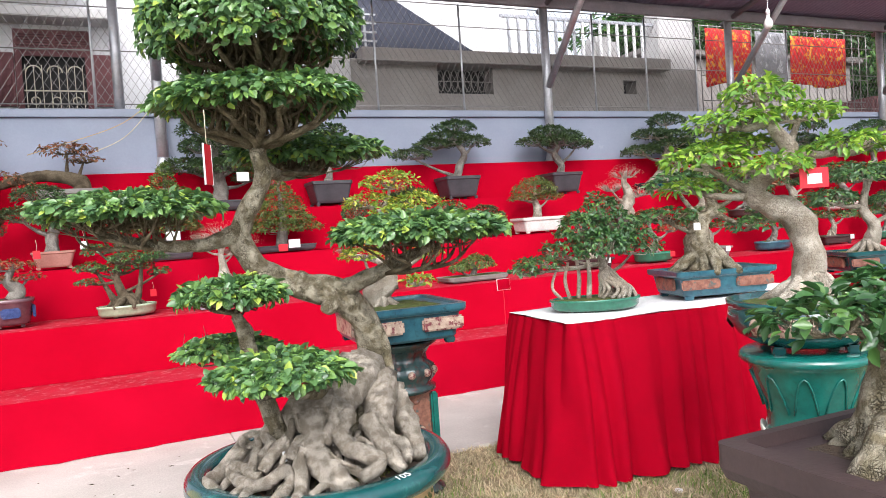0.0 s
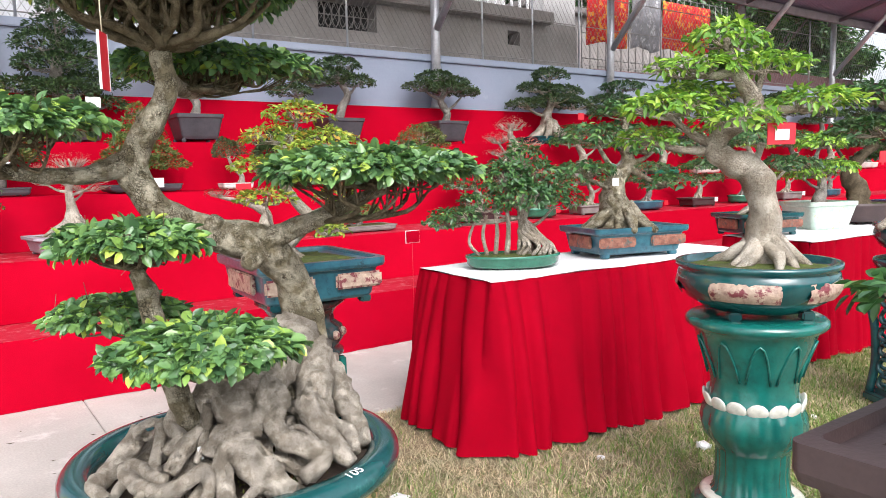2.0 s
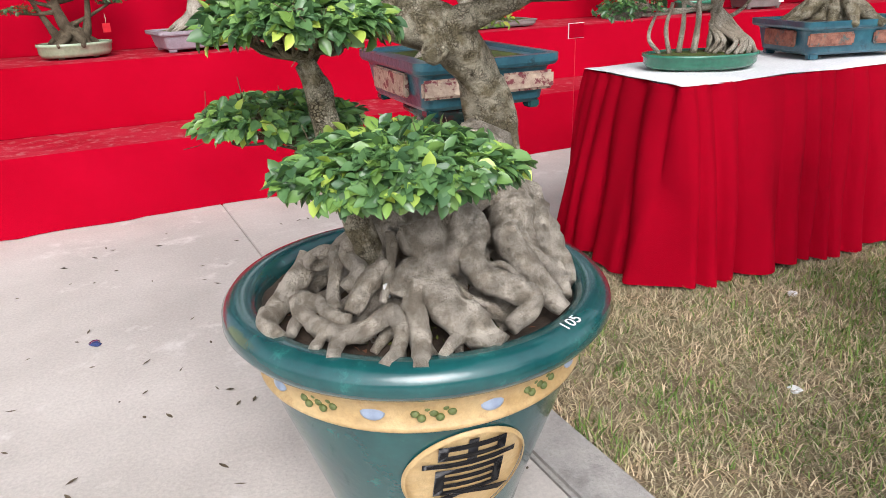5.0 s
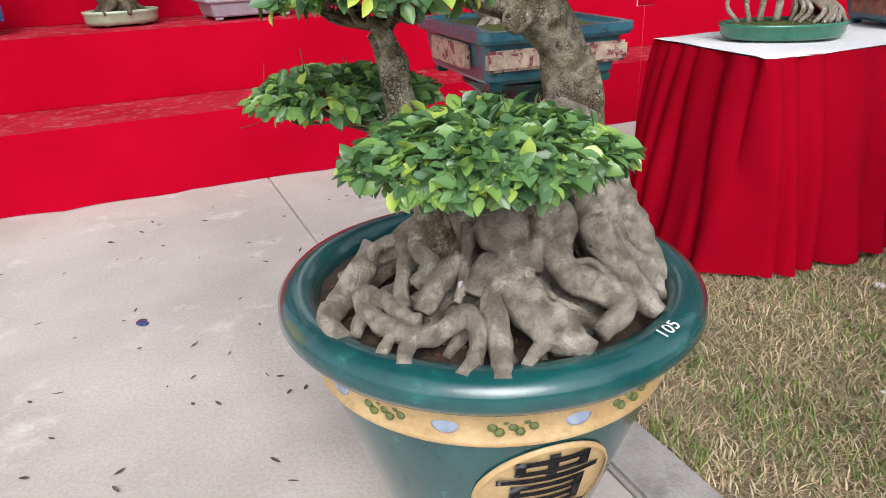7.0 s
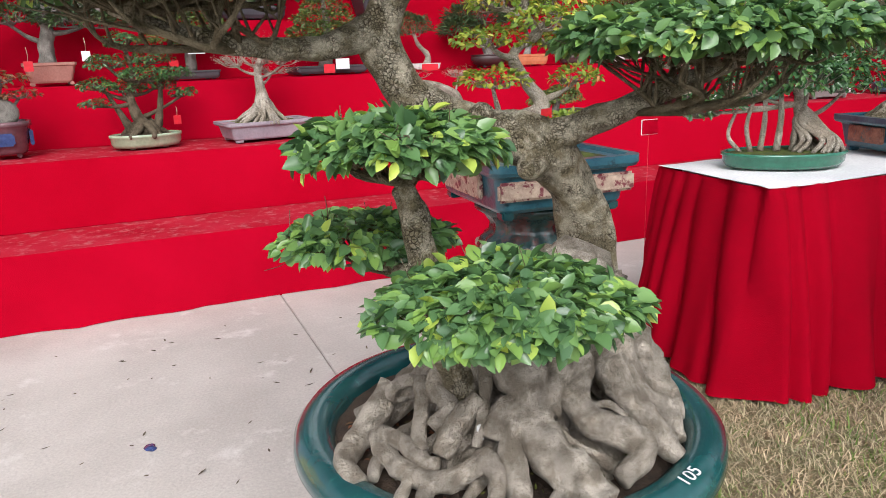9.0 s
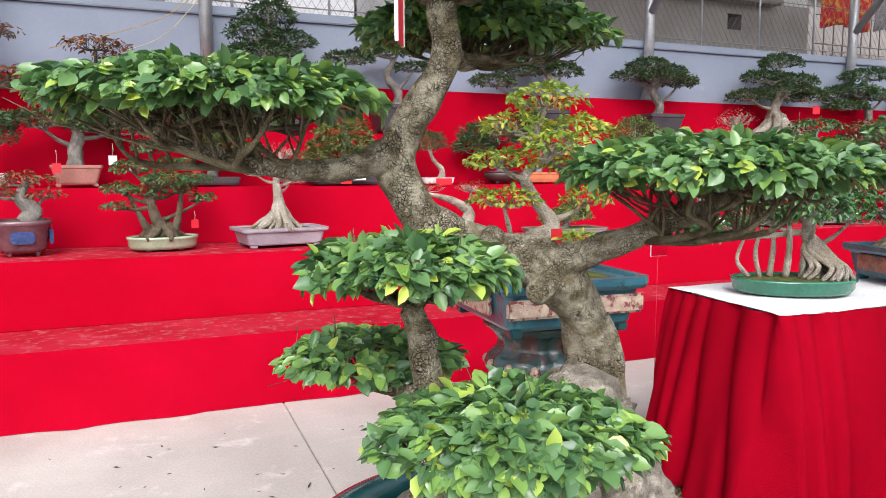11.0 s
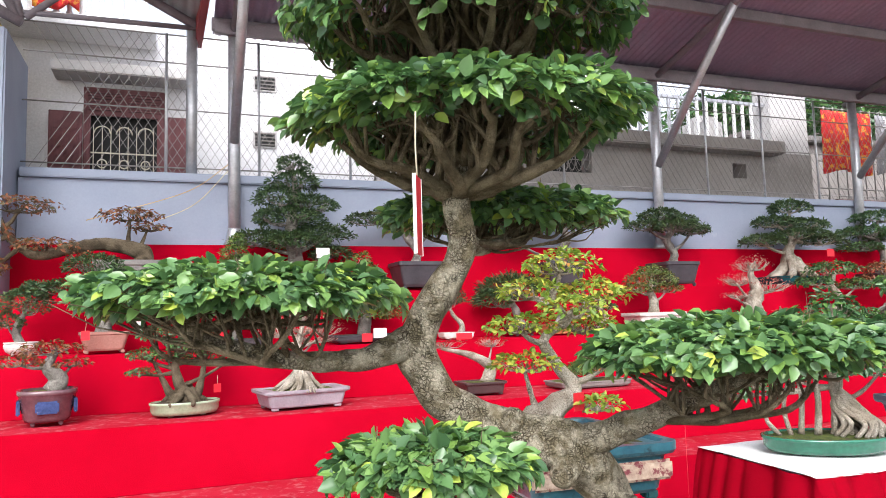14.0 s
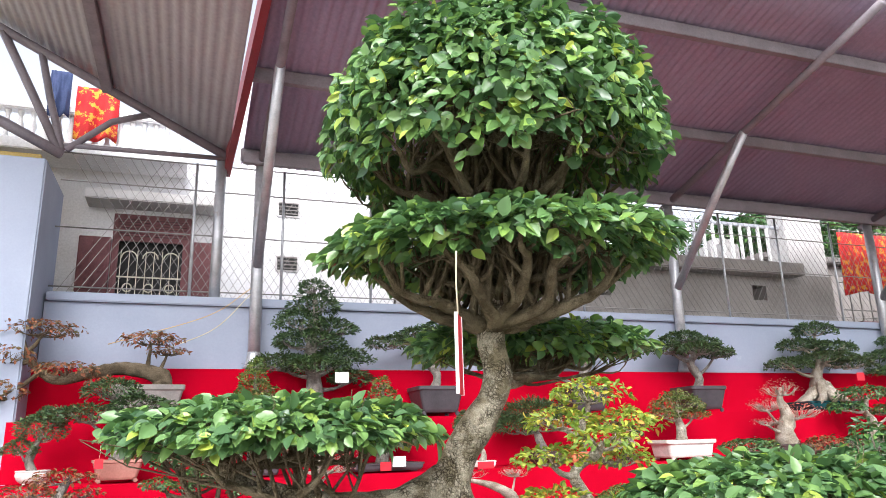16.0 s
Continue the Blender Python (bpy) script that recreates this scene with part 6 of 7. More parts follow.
bonsai(0.68, 6.2, Z2, "clump of twiggy dark trunks in a celadon oval tray", [(0, 0, -0.01, 0.07), (-0.02, 0, 0.07, 0.04), (-0.06, 0, 0.2, 0.025), (-0.03, 0, 0.36, 0.015), (-0.05, 0, 0.5, 0.006)],
       [(-0.06, 0, 0.52, 0.11, 0.05), (0.08, 0, 0.42, 0.12, 0.05), (-0.16, 0, 0.4, 0.12, 0.05), (0.2, 0, 0.33, 0.11, 0.045), (-0.23, 0, 0.28, 0.11, 0.04), (0.02, -0.05, 0.33, 0.14, 0.05), (0.24, 0, 0.22, 0.08, 0.035), (-0.26, -0.03, 0.18, 0.08, 0.03), (0.1, 0.05, 0.27, 0.12, 0.045), (-0.1, 0.02, 0.26, 0.12, 0.04)], L_MID, 0.02, 0.42, (0.41, 0.28, 0.085, "tray", 2.0, CELADON, SOIL), DARKBARK, 8, 32, 0.01,
       extra=([(0.06, 0, 0, 0.03), (0.1, 0, 0.15, 0.018), (0.12, 0, 0.3, 0.01)], [(-0.06, 0, 0, 0.03), (-0.12, 0, 0.12, 0.018), (-0.18, 0, 0.25, 0.01)]), roots=8, tags=((0.16, -0.15, 0.16, 0.045, 0.05, TAGRED, 0.05, 15),))
bonsai(1.378, 6.2, Z2, "bare-twigged bonsai on a pale cone of roots in a lilac tray", [(0, 0, -0.01, 0.09), (0, 0, 0.08, 0.055), (0, 0, 0.18, 0.032), (-0.01, 0, 0.3, 0.022), (0.02, 0, 0.42, 0.012), (0, 0, 0.5, 0.005)],
       [(0.0, 0, 0.46, 0.17, 0.07), (-0.16, 0, 0.36, 0.13, 0.06), (0.17, 0, 0.36, 0.14, 0.06), (0, -0.08, 0.36, 0.15, 0.06), (-0.1, 0.08, 0.42, 0.14, 0.06), (0.1, 0.05, 0.3, 0.15, 0.05)], L_BUD, 0.01, 0.03, (0.56, 0.34, 0.12, "step", 7.0, LILACPOT, MOSS), PALEBARK, 8, 33, 0.008, roots=30)
bonsai(2.63, 6.2, Z2, "bare windswept bonsai in a brown rectangular pot", [(0.05, 0, -0.01, 0.05), (0.08, 0, 0.1, 0.035), (0.0, 0, 0.16, 0.03), (-0.1, 0, 0.2, 0.022), (-0.28, 0, 0.24, 0.01)],
       [(-0.25, 0, 0.26, 0.15, 0.04), (0.1, 0, 0.26, 0.12, 0.05)], L_RED, 0.02, 0.06, (0.32, 0.24, 0.09, "step", 7.0, BROWNPOT, MOSS), PALEBARK, 0, 34, 0.008)
bonsai(3.5, 6.2, Z2, "yellow-green clipped shrub on a flat stone tray", [(0, 0, -0.01, 0.03), (0.02, 0, 0.06, 0.02), (0, 0, 0.12, 0.01)],
       [(0.05, 0, 0.08, 0.16, 0.08), (-0.12, 0, 0.06, 0.1, 0.05)], L_CYPRESS, 0.022, 0.9, (0.6, 0.3, 0.05, "tray", 6.0, GREYPOT, MOSS), GREYBARK, 0, 35)
ns = thing("name_sign", 2.64, 4.05, -0.02, "small red card with a white border on a wire stake", "sign")
part("white_card", box_bm(-0.042, 0.042, -0.0015, 0.0015, 0.895, 0.96), TAGWHITE, ns)
part("red_face", box_bm(-0.0395, 0.0395, -0.005, -0.002, 0.8975, 0.9575), RED, ns)
pipe("stake", [(0, 0.003, 0), (0, 0.003, 0.45), (0, 0.003, 0.93)], 0.0012, TAGRED, ns, 5)
for k, (x, lab, lf, s) in enumerate(((4.35, "small broad bonsai in a clay tray", L_DARK, 0.24), (5.1, "small bonsai with russet leaves in a tray", L_RED, 0.2), (5.8, "small green bonsai in a glazed tray", L_MID, 0.24), (6.7, "low bonsai with dark leaves", L_DARK, 0.28),
                                      (7.6, "small twisted bonsai with green leaves", L_MID, 0.26), (8.5, "low spreading bonsai in a clay tray", L_DARK, 0.28), (9.5, "small russet bonsai in a glazed tray", L_RED, 0.26), (10.6, "broad green bonsai in a glazed pot", L_MID, 0.3))):
    bonsai(1.03 * x + 0.27, 6.2, Z2, lab, [(0, 0, -0.01, 0.04), (0.04, 0, 0.12, 0.03), (-0.02, 0, 0.24, 0.018), (0, 0, 0.36, 0.01)], [(0, 0, 0.36, s, 0.06), (-0.18, 0, 0.24, s * 0.7, 0.05), (0.2, 0, 0.22, s * 0.7, 0.05)],
           lf, 0.034, 0.5, (0.42, 0.28, 0.1, "tray" if k % 2 else "step", 2.0 if k % 2 else 6.0, (BROWNPOT, TRAYGREEN, GREYPOT, BLUEGLAZE)[k % 4], MOSS), (PALEBARK, GREYBARK)[k % 2], -10, 60 + k, 0.012, roots=7, tags=((0.1, -0.2, 0.08, 0.05, 0.05, TAGRED if k % 2 else TAGWHITE),))

# ---- on the third tier ----
bonsai(-0.3, 6.8, Z3, "small round-headed pine in a shallow stone pot", [(0, 0, -0.01, 0.03), (-0.03, 0, 0.08, 0.02), (0.02, 0, 0.2, 0.012)], [(0.02, 0, 0.22, 0.14, 0.1), (-0.08, 0, 0.12, 0.1, 0.05), (0.08, 0, 0.3, 0.08, 0.07)], L_PINE, 0.022, 0.8, (0.2, 0.18, 0.09, "bowl", 2.0, STONEPOT), GREYBARK, 8, 41, 0.008, 0.5, 0.35)
bonsai(0.182, 6.8, Z3, "pine with broad flat boughs in a terracotta pot", [(0, 0, -0.01, 0.05), (0, 0, 0.1, 0.045), (0.02, 0, 0.22, 0.035), (-0.05, 0, 0.34, 0.02), (-0.06, 0, 0.45, 0.01)],
       [(-0.06, 0, 0.42, 0.18, 0.07), (0.25, 0, 0.24, 0.28, 0.05), (-0.2, 0, 0.27, 0.2, 0.06), (0.1, 0, 0.33, 0.2, 0.06)], L_PINE, 0.03, 0.7, (0.3, 0.26, 0.14, "taper", 5.0, PINKPOT), GREYBARK, 8, 42, 0.014, 0.5, 0.35, tags=((-0.12, -0.2, 0.12, 0.05, 0.06, TAGRED, 0.08), (0.2, -0.2, 0.17, 0.05, 0.06, TAGWHITE, 0.08)))


def cone_pads(h, r, n, base=0.1):
    out = []
    for k in range(n):
        t = k / (n - 1)
        out.append((0.015 * math.sin(k * 2.1), 0.01 * math.cos(k * 1.7), base + (h - base) * t, r * (1 - 0.85 * t) + 0.02, h / n * 0.75))
    return out


bonsai(1.03, 6.82, Z3, "conical clipped cypress in a flat dark tray", [(0, 0, -0.01, 0.04), (0.01, 0, 0.3, 0.025), (0, 0, 0.66, 0.006)], cone_pads(0.66, 0.27, 7, 0.2), L_CYPRESS, 0.024, 0.6, (0.34, 0.24, 0.06, "tray", 6.0, BLACKPOT), GREYBARK, 8, 43, 0.006, 0.4, 0.4, tags=((-0.14, -0.15, 0.1, 0.06, 0.06, TAGRED, 0, 10), (0.0, -0.2, 0.2, 0.11, 0.07, TAGWHITE, 0, 5)))
bonsai(1.957, 6.8, Z3, "conical cypress turning russet in a flat tray", [(0, 0, -0.01, 0.05), (0.02, 0, 0.25, 0.03), (0, 0, 0.55, 0.006)], cone_pads(0.54, 0.31, 6, 0.14), L_CYPRESS, 0.026, 0.5, (0.55, 0.3, 0.06, "tray", 6.0, BLACKPOT), GREYBARK, 5, 44, 0.006, 0.4, 0.4, tags=((-0.05, -0.2, 0.04, 0.08, 0.06, TAGRED, 0, 0), (0.05, -0.2, 0.07, 0.1, 0.07, TAGWHITE, 0, 0)))
bonsai(2.696, 6.8, Z3, "little round topiary on a pale driftwood trunk", [(0.04, 0, -0.01, 0.03), (0.05, 0, 0.06, 0.022), (-0.02, 0, 0.14, 0.014), (-0.05, 0, 0.22, 0.008)], [(-0.06, 0, 0.24, 0.13, 0.09)], L_PINE, 0.018, 0.9, (0.26, 0.16, 0.05, "tray", 5.0, STONEPOT), PALEBARK, 0, 45, 0.008, 0.4, 0.4, tags=((0.02, -0.12, 0.02, 0.13, 0.05, TAGRED, 0, 0),))
bonsai(3.3, 6.86, Z3, "dark pine tuft leaning over a low pot", [(0, 0, -0.01, 0.04), (-0.05, 0, 0.12, 0.03), (-0.12, 0, 0.25, 0.015)], [(-0.08, 0, 0.27, 0.24, 0.09), (-0.24, 0, 0.18, 0.16, 0.07)], L_PINE, 0.06, 1.0, (0.3, 0.26, 0.1, "bowl", 2.0, BROWNPOT), GREYBARK, 0, 46, 0.012, 0.7, 0.14)
bonsai(3.605, 6.8, Z3, "small bonsai in an orange clay pot", [(0, 0, -0.01, 0.03), (0.03, 0, 0.1, 0.02), (0, 0, 0.2, 0.01)], [(0, 0, 0.22, 0.14, 0.05)], L_MID, 0.03, 0.5, (0.3, 0.22, 0.09, "tray", 6.0, ORANGEPOT), GREYBARK, 0, 47)
bonsai(4.04, 6.82, Z3, "small slanting bonsai on the red tier", [(0, 0, -0.01, 0.035), (0.05, 0, 0.08, 0.025), (-0.02, 0, 0.18, 0.012)], [(-0.06, 0, 0.2, 0.13, 0.04), (0.08, 0, 0.15, 0.08, 0.03)], L_PINE, 0.02, 0.7, (0.2, 0.16, 0.06, "tray", 2.0, BROWNPOT), PALEBARK, 0, 48, 0.008, 0.4, 0.4)
bonsai(4.57, 6.8, Z3, "domed small-leaved bonsai in a carved white stone pot", [(0, 0, -0.01, 0.05), (0.01, 0, 0.1, 0.04), (-0.02, 0, 0.2, 0.025), (0, 0, 0.3, 0.01)], [(0, 0, 0.27, 0.24, 0.09), (-0.15, 0, 0.2, 0.14, 0.05), (0.15, 0, 0.2, 0.14, 0.05), (0, 0, 0.36, 0.13, 0.05)], L_CYPRESS, 0.022, 0.5, (0.5, 0.3, 0.16, "step", 6.0, STONEPOT), PALEBARK, 0, 49, 0.01, 0.2, 0.5)
bonsai(5.715, 6.8, Z3, "bare pink-budded bonsai with a knotted trunk", [(0, 0, -0.01, 0.1), (-0.02, 0, 0.12, 0.08), (0.03, 0, 0.25, 0.06), (-0.03, 0, 0.38, 0.03), (0, 0, 0.5, 0.012)], [(0, 0, 0.46, 0.2, 0.1), (-0.2, 0, 0.32, 0.18, 0.08), (0.22, 0, 0.26, 0.2, 0.08), (-0.22, 0, 0.18, 0.14, 0.05)], L_BUD, 0.02, 0.06, (0.5, 0.3, 0.1, "tray", 6.0, BROWNPOT), PALEBARK, 0, 50, 0.014, tags=((-0.05, -0.2, 0.04, 0.08, 0.1, TAGWHITE, 0, 0),))
for k, (x, lf, s) in enumerate(((6.3, L_MID, 0.26), (7.0, L_RED, 0.22), (7.7, L_DARK, 0.3), (8.6, L_MID, 0.3), (9.6, L_LIME, 0.28), (10.7, L_DARK, 0.32), (11.8, L_MID, 0.3), (13.0, L_DARK, 0.32))):
    bonsai(1.03 * x + 0.27, 6.82, Z3, ("leafy bonsai in a shallow pot on the red tier", "russet bonsai in a shallow pot on the red tier", "dark-leaved bonsai in a shallow pot on the red tier", "green spreading bonsai in a shallow pot")[k % 4],
           [(0, 0, -0.01, 0.06), (0.05, 0, 0.14, 0.045), (-0.03, 0, 0.28, 0.03), (0.02, 0, 0.42, 0.012)], [(0, 0, 0.42, s, 0.08), (-0.22, 0, 0.3, s * 0.75, 0.06), (0.24, 0, 0.27, s * 0.75, 0.06)], lf, 0.036, 0.5,
           (0.48, 0.32, 0.1, "tray" if k % 2 else "step", 2.0 if k % 2 else 6.0, (GREYPOT, BROWNPOT, TRAYGREEN, STONEPOT)[k % 4], MOSS), (PALEBARK, GREYBARK)[k % 2], -10, 80 + k, 0.012, roots=7, tags=((0.12, -0.22, 0.08, 0.06, 0.05, TAGRED),))

# ---- on the fourth tier ----
bonsai(0.307, 7.34, Z4, "russet cascade bonsai reaching out of a grey box pot", [(0.08, 0, -0.02, 0.07), (0.1, 0, 0.06, 0.065), (-0.02, 0, 0.12, 0.055), (-0.2, -0.02, 0.14, 0.045), (-0.4, -0.04, 0.1, 0.04), (-0.62, -0.05, 0.05, 0.03), (-0.78, -0.05, 0.18, 0.022), (-0.85, -0.05, 0.36, 0.014)],
       [(0.0, 0, 0.34, 0.22, 0.06), (0.12, 0, 0.26, 0.14, 0.04), (-0.72, -0.05, 0.38, 0.24, 0.07), (-0.95, -0.05, 0.18, 0.22, 0.08), (-0.55, -0.08, 0.1, 0.22, 0.06), (-0.95, -0.08, -0.06, 0.2, 0.08), (-0.3, -0.05, 0.03, 0.14, 0.04)], L_RED, 0.036, 0.3,
       (0.5, 0.36, 0.25, "taper", 8.0, GREYPOT, SOIL, False), DARKBARK, 4, 51, 0.014)
bonsai(1.52, 7.34, Z4, "tall tiered dark pine in a low black pot", [(0, 0, -0.01, 0.08), (0.02, 0, 0.15, 0.06), (-0.02, 0, 0.4, 0.045), (0.01, 0, 0.7, 0.025), (0, 0, 0.96, 0.008)],
       [(0, 0, 0.92, 0.13, 0.07), (0.02, 0, 0.78, 0.2, 0.08), (-0.12, 0, 0.64, 0.2, 0.08), (0.16, 0, 0.6, 0.2, 0.07), (-0.05, 0, 0.48, 0.28, 0.08), (0.22, 0, 0.36, 0.24, 0.07), (-0.25, 0, 0.3, 0.24, 0.07), (0.32, 0, 0.2, 0.18, 0.06), (0, -0.1, 0.28, 0.25, 0.07)],
       L_PINE, 0.034, 0.8, (0.5, 0.36, 0.1, "tray", 6.0, BLACKPOT), GREYBARK, 8, 52, 0.014, 0.5, 0.35, tags=((-0.22, -0.2, 0.12, 0.1, 0.1, TAGRED, 0, 0), (0.16, -0.25, 0.3, 0.11, 0.08, TAGWHITE, 0, 0)))
SQ = (0.4, 0.36, 0.24, "taper", 7.0, BLACKPOT, SOIL)
bonsai(2.555, 7.34, Z4, "flat-topped pine in a square black pot", [(0, 0, -0.01, 0.04), (0.02, 0, 0.12, 0.035), (-0.08, 0, 0.25, 0.03), (-0.03, 0, 0.38, 0.02), (-0.15, 0, 0.42, 0.01)], [(-0.12, 0, 0.44, 0.22, 0.05), (0.05, 0, 0.5, 0.16, 0.05), (-0.4, 0, 0.36, 0.2, 0.05), (0.16, 0, 0.32, 0.16, 0.04)], L_PINE, 0.034, 0.8, SQ, GREYBARK, 0, 53, 0.012, 0.4, 0.35)
bonsai(3.95, 7.34, Z4, "flat-boughed pine in a square black pot", [(0, 0, -0.01, 0.045), (0.04, 0, 0.12, 0.04), (0.1, 0, 0.25, 0.035), (0.02, 0, 0.38, 0.025), (0.0, 0, 0.48, 0.012)], [(0.02, 0, 0.52, 0.22, 0.06), (-0.25, 0, 0.34, 0.2, 0.05), (-0.5, 0, 0.24, 0.2, 0.05), (0.2, 0, 0.36, 0.2, 0.06), (-0.1, 0, 0.42, 0.24, 0.05)], L_PINE, 0.034, 0.85, SQ, GREYBARK, 0, 54, 0.014, 0.4, 0.35)
bonsai(5.23, 7.34, Z4, "umbrella-headed pine in a square black pot", [(0.0, 0, -0.01, 0.045), (0.03, 0, 0.1, 0.04), (-0.05, 0, 0.22, 0.035), (0.0, 0, 0.34, 0.02), (0, 0, 0.44, 0.012)], [(-0.1, 0, 0.46, 0.22, 0.06), (0.1, 0, 0.42, 0.2, 0.05), (-0.28, 0, 0.36, 0.2, 0.05), (0.25, 0, 0.32, 0.2, 0.05), (-0.02, -0.1, 0.34, 0.26, 0.05)], L_PINE, 0.034, 0.85, SQ, GREYBARK, 0, 55, 0.014, 0.4, 0.35)
bonsai(6.79, 7.34, Z4, "broad-crowned bonsai on a web of pale roots in a black tray", [(-0.02, 0, -0.01, 0.14), (-0.03, 0, 0.12, 0.1), (-0.06, 0, 0.25, 0.06), (0.0, 0, 0.4, 0.04), (0, 0, 0.56, 0.02), (0, 0, 0.7, 0.01)],
       [(0.0, 0, 0.72, 0.24, 0.07), (-0.2, 0, 0.56, 0.26, 0.06), (0.2, 0, 0.54, 0.28, 0.06), (0.42, 0, 0.38, 0.28, 0.06), (-0.4, 0, 0.36, 0.24, 0.06), (0, -0.1, 0.42, 0.3, 0.06)], L_PINE, 0.036, 0.8, (0.76, 0.4, 0.09, "tray", 6.0, DARKTEAL, SOIL), PALEBARK, 0, 56, 0.016, 0.4, 0.35, roots=12, tags=((0.32, -0.2, 0.33, 0.1, 0.08, TAGRED, 0, 0),))
for k, (x, s) in enumerate(((7.6, 0.42), (8.7, 0.36), (9.9, 0.4), (11.2, 0.4), (12.5, 0.38), (13.8, 0.4), (15.2, 0.4))):
    bonsai(1.03 * x + 0.27, 7.34, Z4, "dark broad-headed bonsai in a pot against the grey wall", [(0, 0, -0.01, 0.05), (0.04, 0, 0.2, 0.04), (-0.04, 0, 0.4, 0.025), (0, 0, 0.6, 0.012)],
           [(0, 0, 0.62, s * 0.7, 0.07), (-0.2, 0, 0.45, s * 0.7, 0.07), (0.22, 0, 0.4, s * 0.8, 0.07), (-0.25, 0, 0.28, s * 0.6, 0.06)], L_PINE if k % 2 else L_DARK, 0.036, 0.7, (0.44, 0.34, 0.12, "step", 6.0, BLACKPOT, SOIL), GREYBARK, -8, 100 + k, 0.014, 0.3, 0.4)


# ---- lawn and litter ----
def blades(name, n, x0, x1, y0, y1, mat, h0, h1, lean, keep, seed, label):
    """Many thin bent blades as one mesh."""
    r = np.random.default_rng(seed)
    x, y = r.uniform(x0, x1, n), r.uniform(y0, y1, n)
    k = np.array([keep(a, b) > c for a, b, c in zip(x, y, r.uniform(0, 1, n))])
    x, y = x[k], y[k]
    n = len(x)
    h, a, w = r.uniform(h0, h1, n), r.uniform(0, 6.283, n), r.uniform(0.0012, 0.0028, n)
    ln = r.uniform(0.3, 1.0, n) * lean * h
    dx, dy = np.cos(a), np.sin(a)
    p = np.stack([x, y, np.full(n, -0.021)], 1)
    s = np.stack([-dy, dx, np.zeros(n)], 1) * w[:, None]
    m = p + np.stack([dx * ln * 0.4, dy * ln * 0.4, h * 0.6], 1)
    t = p + np.stack([dx * ln, dy * ln, h * r.uniform(0.7, 1.0, n)], 1)
    V = np.stack([p - s, p + s, m - s * 0.8, m + s * 0.8, t], 1).reshape(-1, 3)
    b = (np.arange(n) * 5)[:, None]
    F = (b[:, :, None] + np.array([[0, 1, 3], [0, 3, 2], [2, 3, 4]])[None]).reshape(-1, 3)
    me = bpy.data.meshes.new(name)
    me.vertices.add(len(V))
    me.vertices.foreach_set("co", V.astype(np.float32).ravel())
    me.loops.add(F.size)
    me.loops.foreach_set("vertex_index", F.astype(np.int32).ravel())
    me.polygons.add(len(F))
    me.polygons.foreach_set("loop_start", np.arange(0, F.size, 3, dtype=np.int32))
    me.update(calc_edges=True)
    me.materials.append(mat)
    return tagged(new(name, me), label, "grass", "", "stuff")


def patch(x, y):
    spots = sum(w * math.exp(-((x - a) ** 2 + (y - b) ** 2) / r ** 2) for a, b, r, w in ((2.75, 2.75, 0.3, 0.6), (3.45, 2.9, 0.35, 0.9), (4.0, 2.6, 0.5, 0.9), (3.3, 2.1, 0.5, 0.9), (2.6, 2.45, 0.4, 0.5), (5.0, 2.8, 0.9, 0.9)))
    return 0.9 * noise.noise(Vector((x * 2.3 + 4, y * 2.7, 0.3))) - 0.12 + spots


blades("dry_grass", 150000, 1.663, 6.0, 1.2, 4.11, G_DRY, 0.012, 0.035, 2.2, lambda x, y: 1.0 - 0.35 * max(0.0, patch(x, y)), 1, "short straw-coloured dry lawn grass")
blades("green_grass", 130000, 1.663, 6.5, 1.0, 4.11, G_GREEN, 0.015, 0.05, 1.2, lambda x, y: max(0.0, patch(x, y)), 2, "patches of short green lawn grass")
blades("green_grass_far", 60000, 5.0, 14.0, 0.5, 4.0, G_GREEN, 0.03, 0.07, 1.2, lambda x, y: 0.6 + 0.5 * patch(x, y), 3, "green lawn grass beyond the pedestals")
blades("grass_tuft", 1500, 1.663, 1.75, 1.8, 4.0, G_GREEN, 0.03, 0.09, 0.8, lambda x, y: 0.5 * (noise.noise(Vector((x * 3, y * 4, 7))) > 0.1), 4, "green grass tufts along the kerb")
r = np.random.default_rng(77)
n = 190
P = np.stack([r.uniform(-0.4, 2.3, n), r.uniform(2.4, 5.05, n), np.full(n, 0.004)], 1)
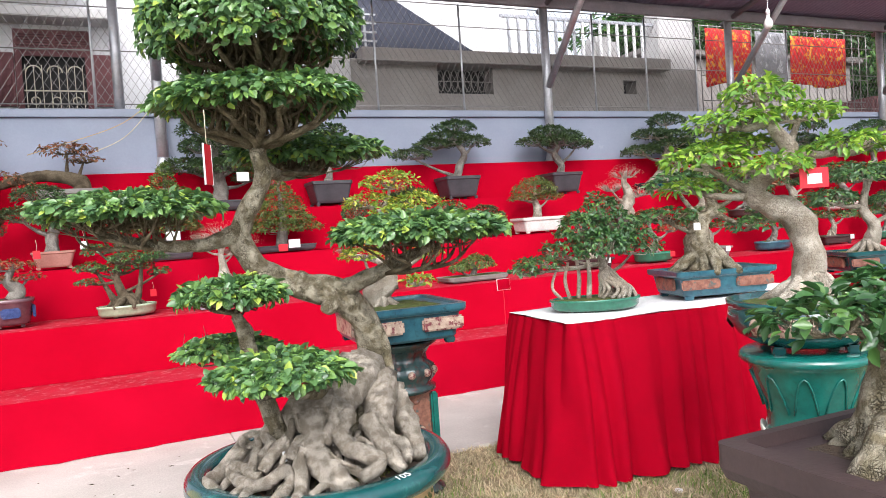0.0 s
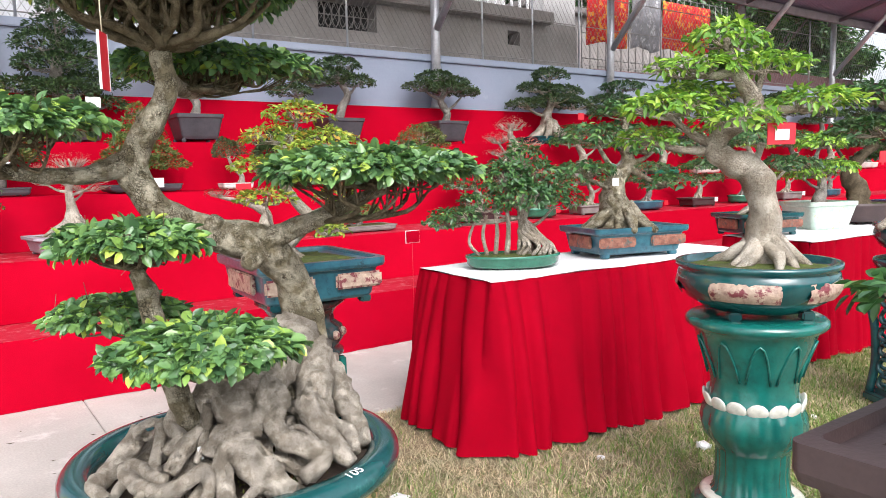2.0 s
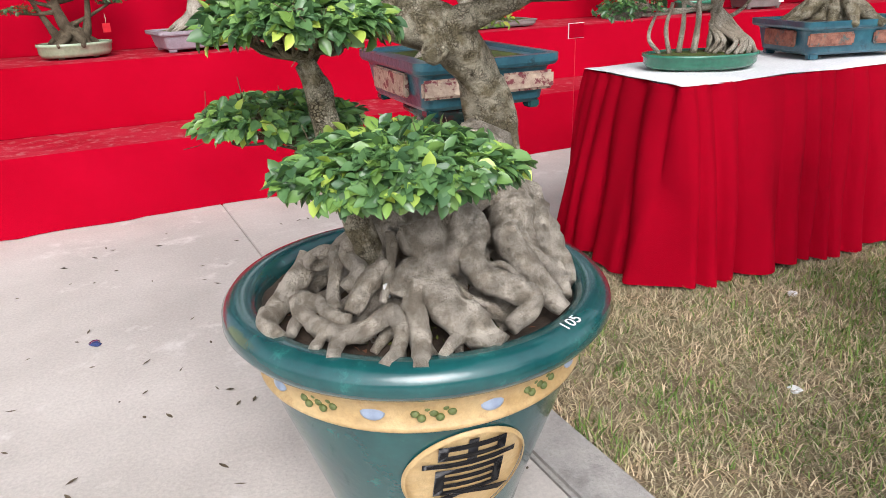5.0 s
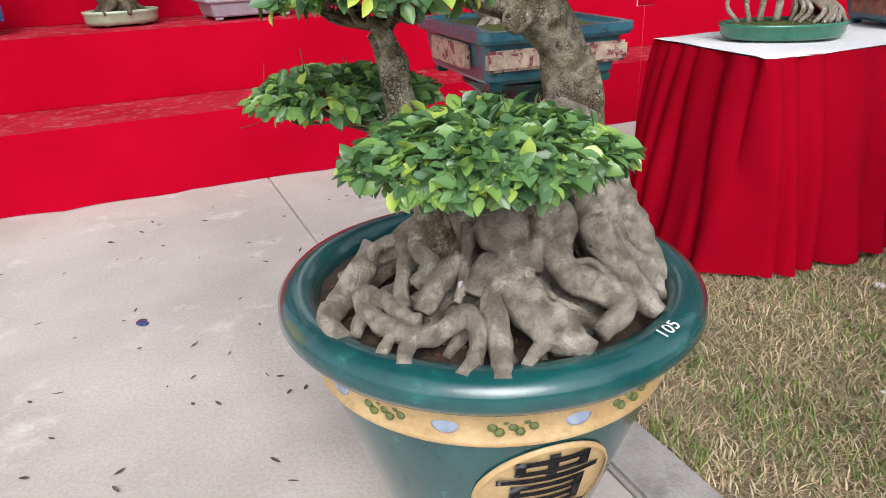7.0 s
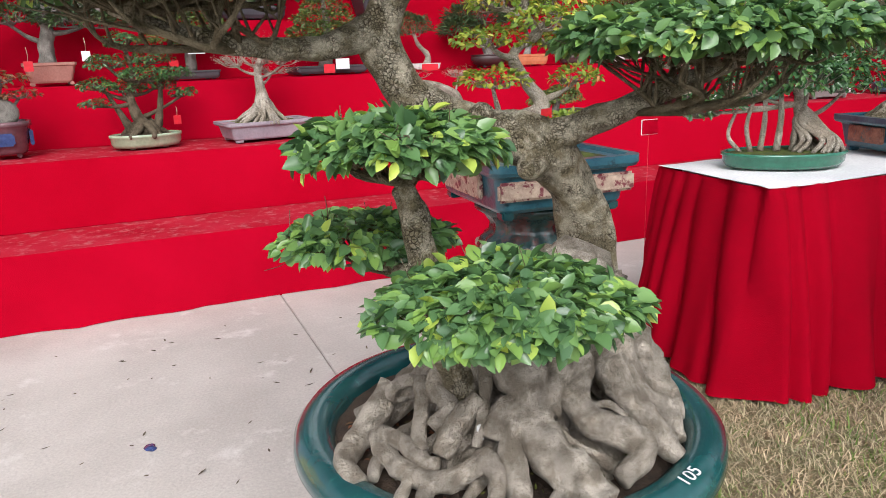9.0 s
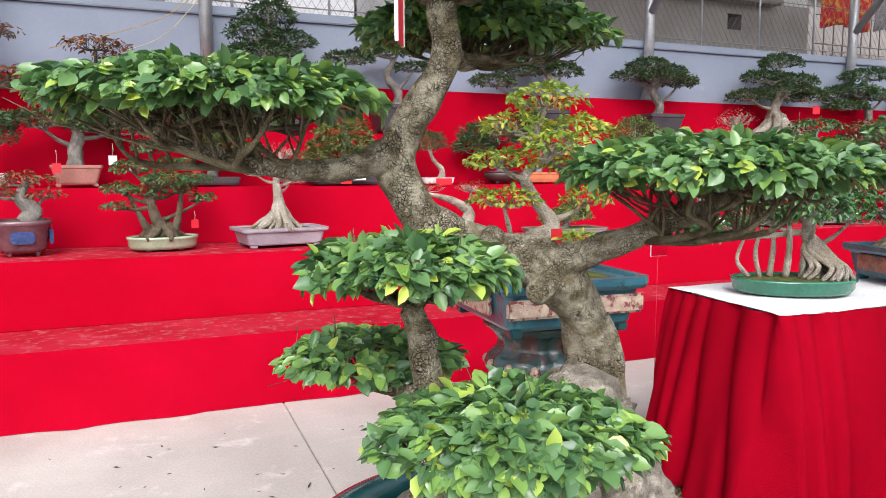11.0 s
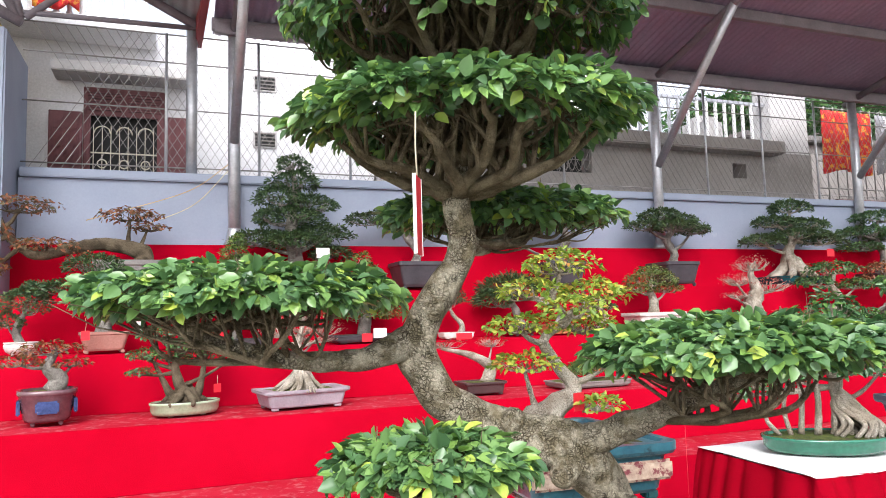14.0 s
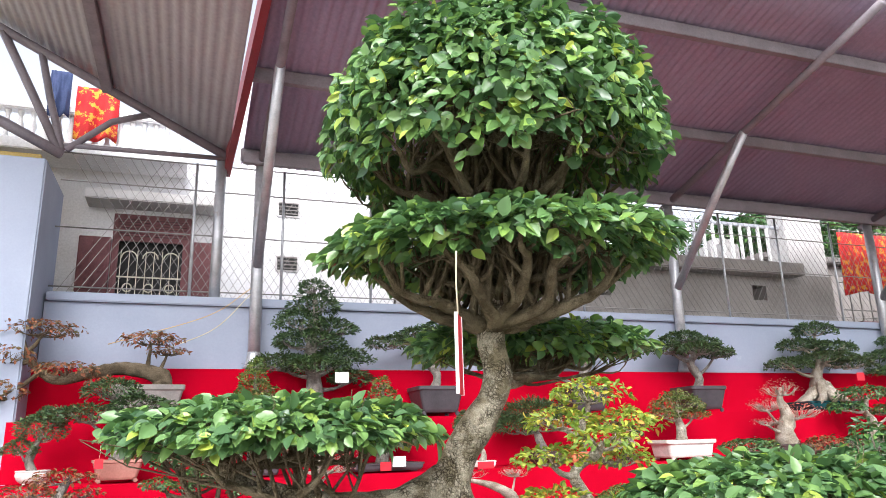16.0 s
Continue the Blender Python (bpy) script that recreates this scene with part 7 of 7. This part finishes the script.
P[P[:, 0] > 1.5, 1] = r.uniform(4.1, 5.05, int((P[:, 0] > 1.5).sum()))
hold = thing("leaf_litter", 0, 0, 0, "brown dry leaf bits strewn over the concrete", "litter", "", "stuff")
a = r.uniform(0, 6.28, n)
leaves_mesh("leaf_bit", P, np.stack([np.cos(a), np.sin(a), np.zeros(n)], 1), np.tile([0.0, 0.0, 1.0], (n, 1)), r.uniform(0.012, 0.045, n), r.uniform(0.004, 0.011, n), DARKBARK, hold, 0.15, -0.1)
for k, (x, y, w, m) in enumerate(((0.525, 3.905, 0.02, BLUEPANEL), (2.0, 3.2, 0.035, TAGWHITE), (3.35, 2.8, 0.035, TAGWHITE), (2.35, 2.55, 0.02, TAGWHITE), (2.9, 3.0, 0.02, TAGWHITE), (4.1, 2.7, 0.02, TAGWHITE), (2.6, 2.2, 0.025, TAGWHITE))):
    bm = bmesh.new()
    bmesh.ops.create_icosphere(bm, subdivisions=2, radius=w)
    for v in bm.verts:
        v.co *= 1 + 0.6 * noise.noise(v.co * 60 + Vector((k, 0, 0)))
        v.co.z = v.co.z * 0.4 + w * 0.3
    o = tagged(part("paper_scrap", bm, m, None), "crumpled scrap of paper lying on the ground" if k else "crumpled blue wrapper lying on the concrete", "litter")
    o.location = (x, y, 0.0 if k < 1 else -0.015)
bm = bmesh.new()
bmesh.ops.create_icosphere(bm, subdivisions=3, radius=0.055)
for v in bm.verts:
    v.co *= 1 + 0.35 * noise.noise(v.co * 12)
    v.co.z *= 0.5
o = tagged(part("stone", bm, STONEPOT, None, "", True), "pale loose stone lying at the pedestal's foot", "stone")
o.location = (2.72, 2.38, 0.0)
for k, pts in enumerate((((1.03, 7.56, 2.6), (0.7, 7.5, 2.35), (0.0, 7.42, 2.1)), ((1.03, 7.56, 2.55), (0.76, 7.5, 2.25), (0.4, 7.42, 2.07)))):
    V, F = tube([(*p, 0.004) for p in spline(pts, 8)], 5)
    tagged(mesh_ob("guy_string", V, F, (OCHRE, TWINE)[k], None, "", True), "thin slack string tied to the roof post", "string")
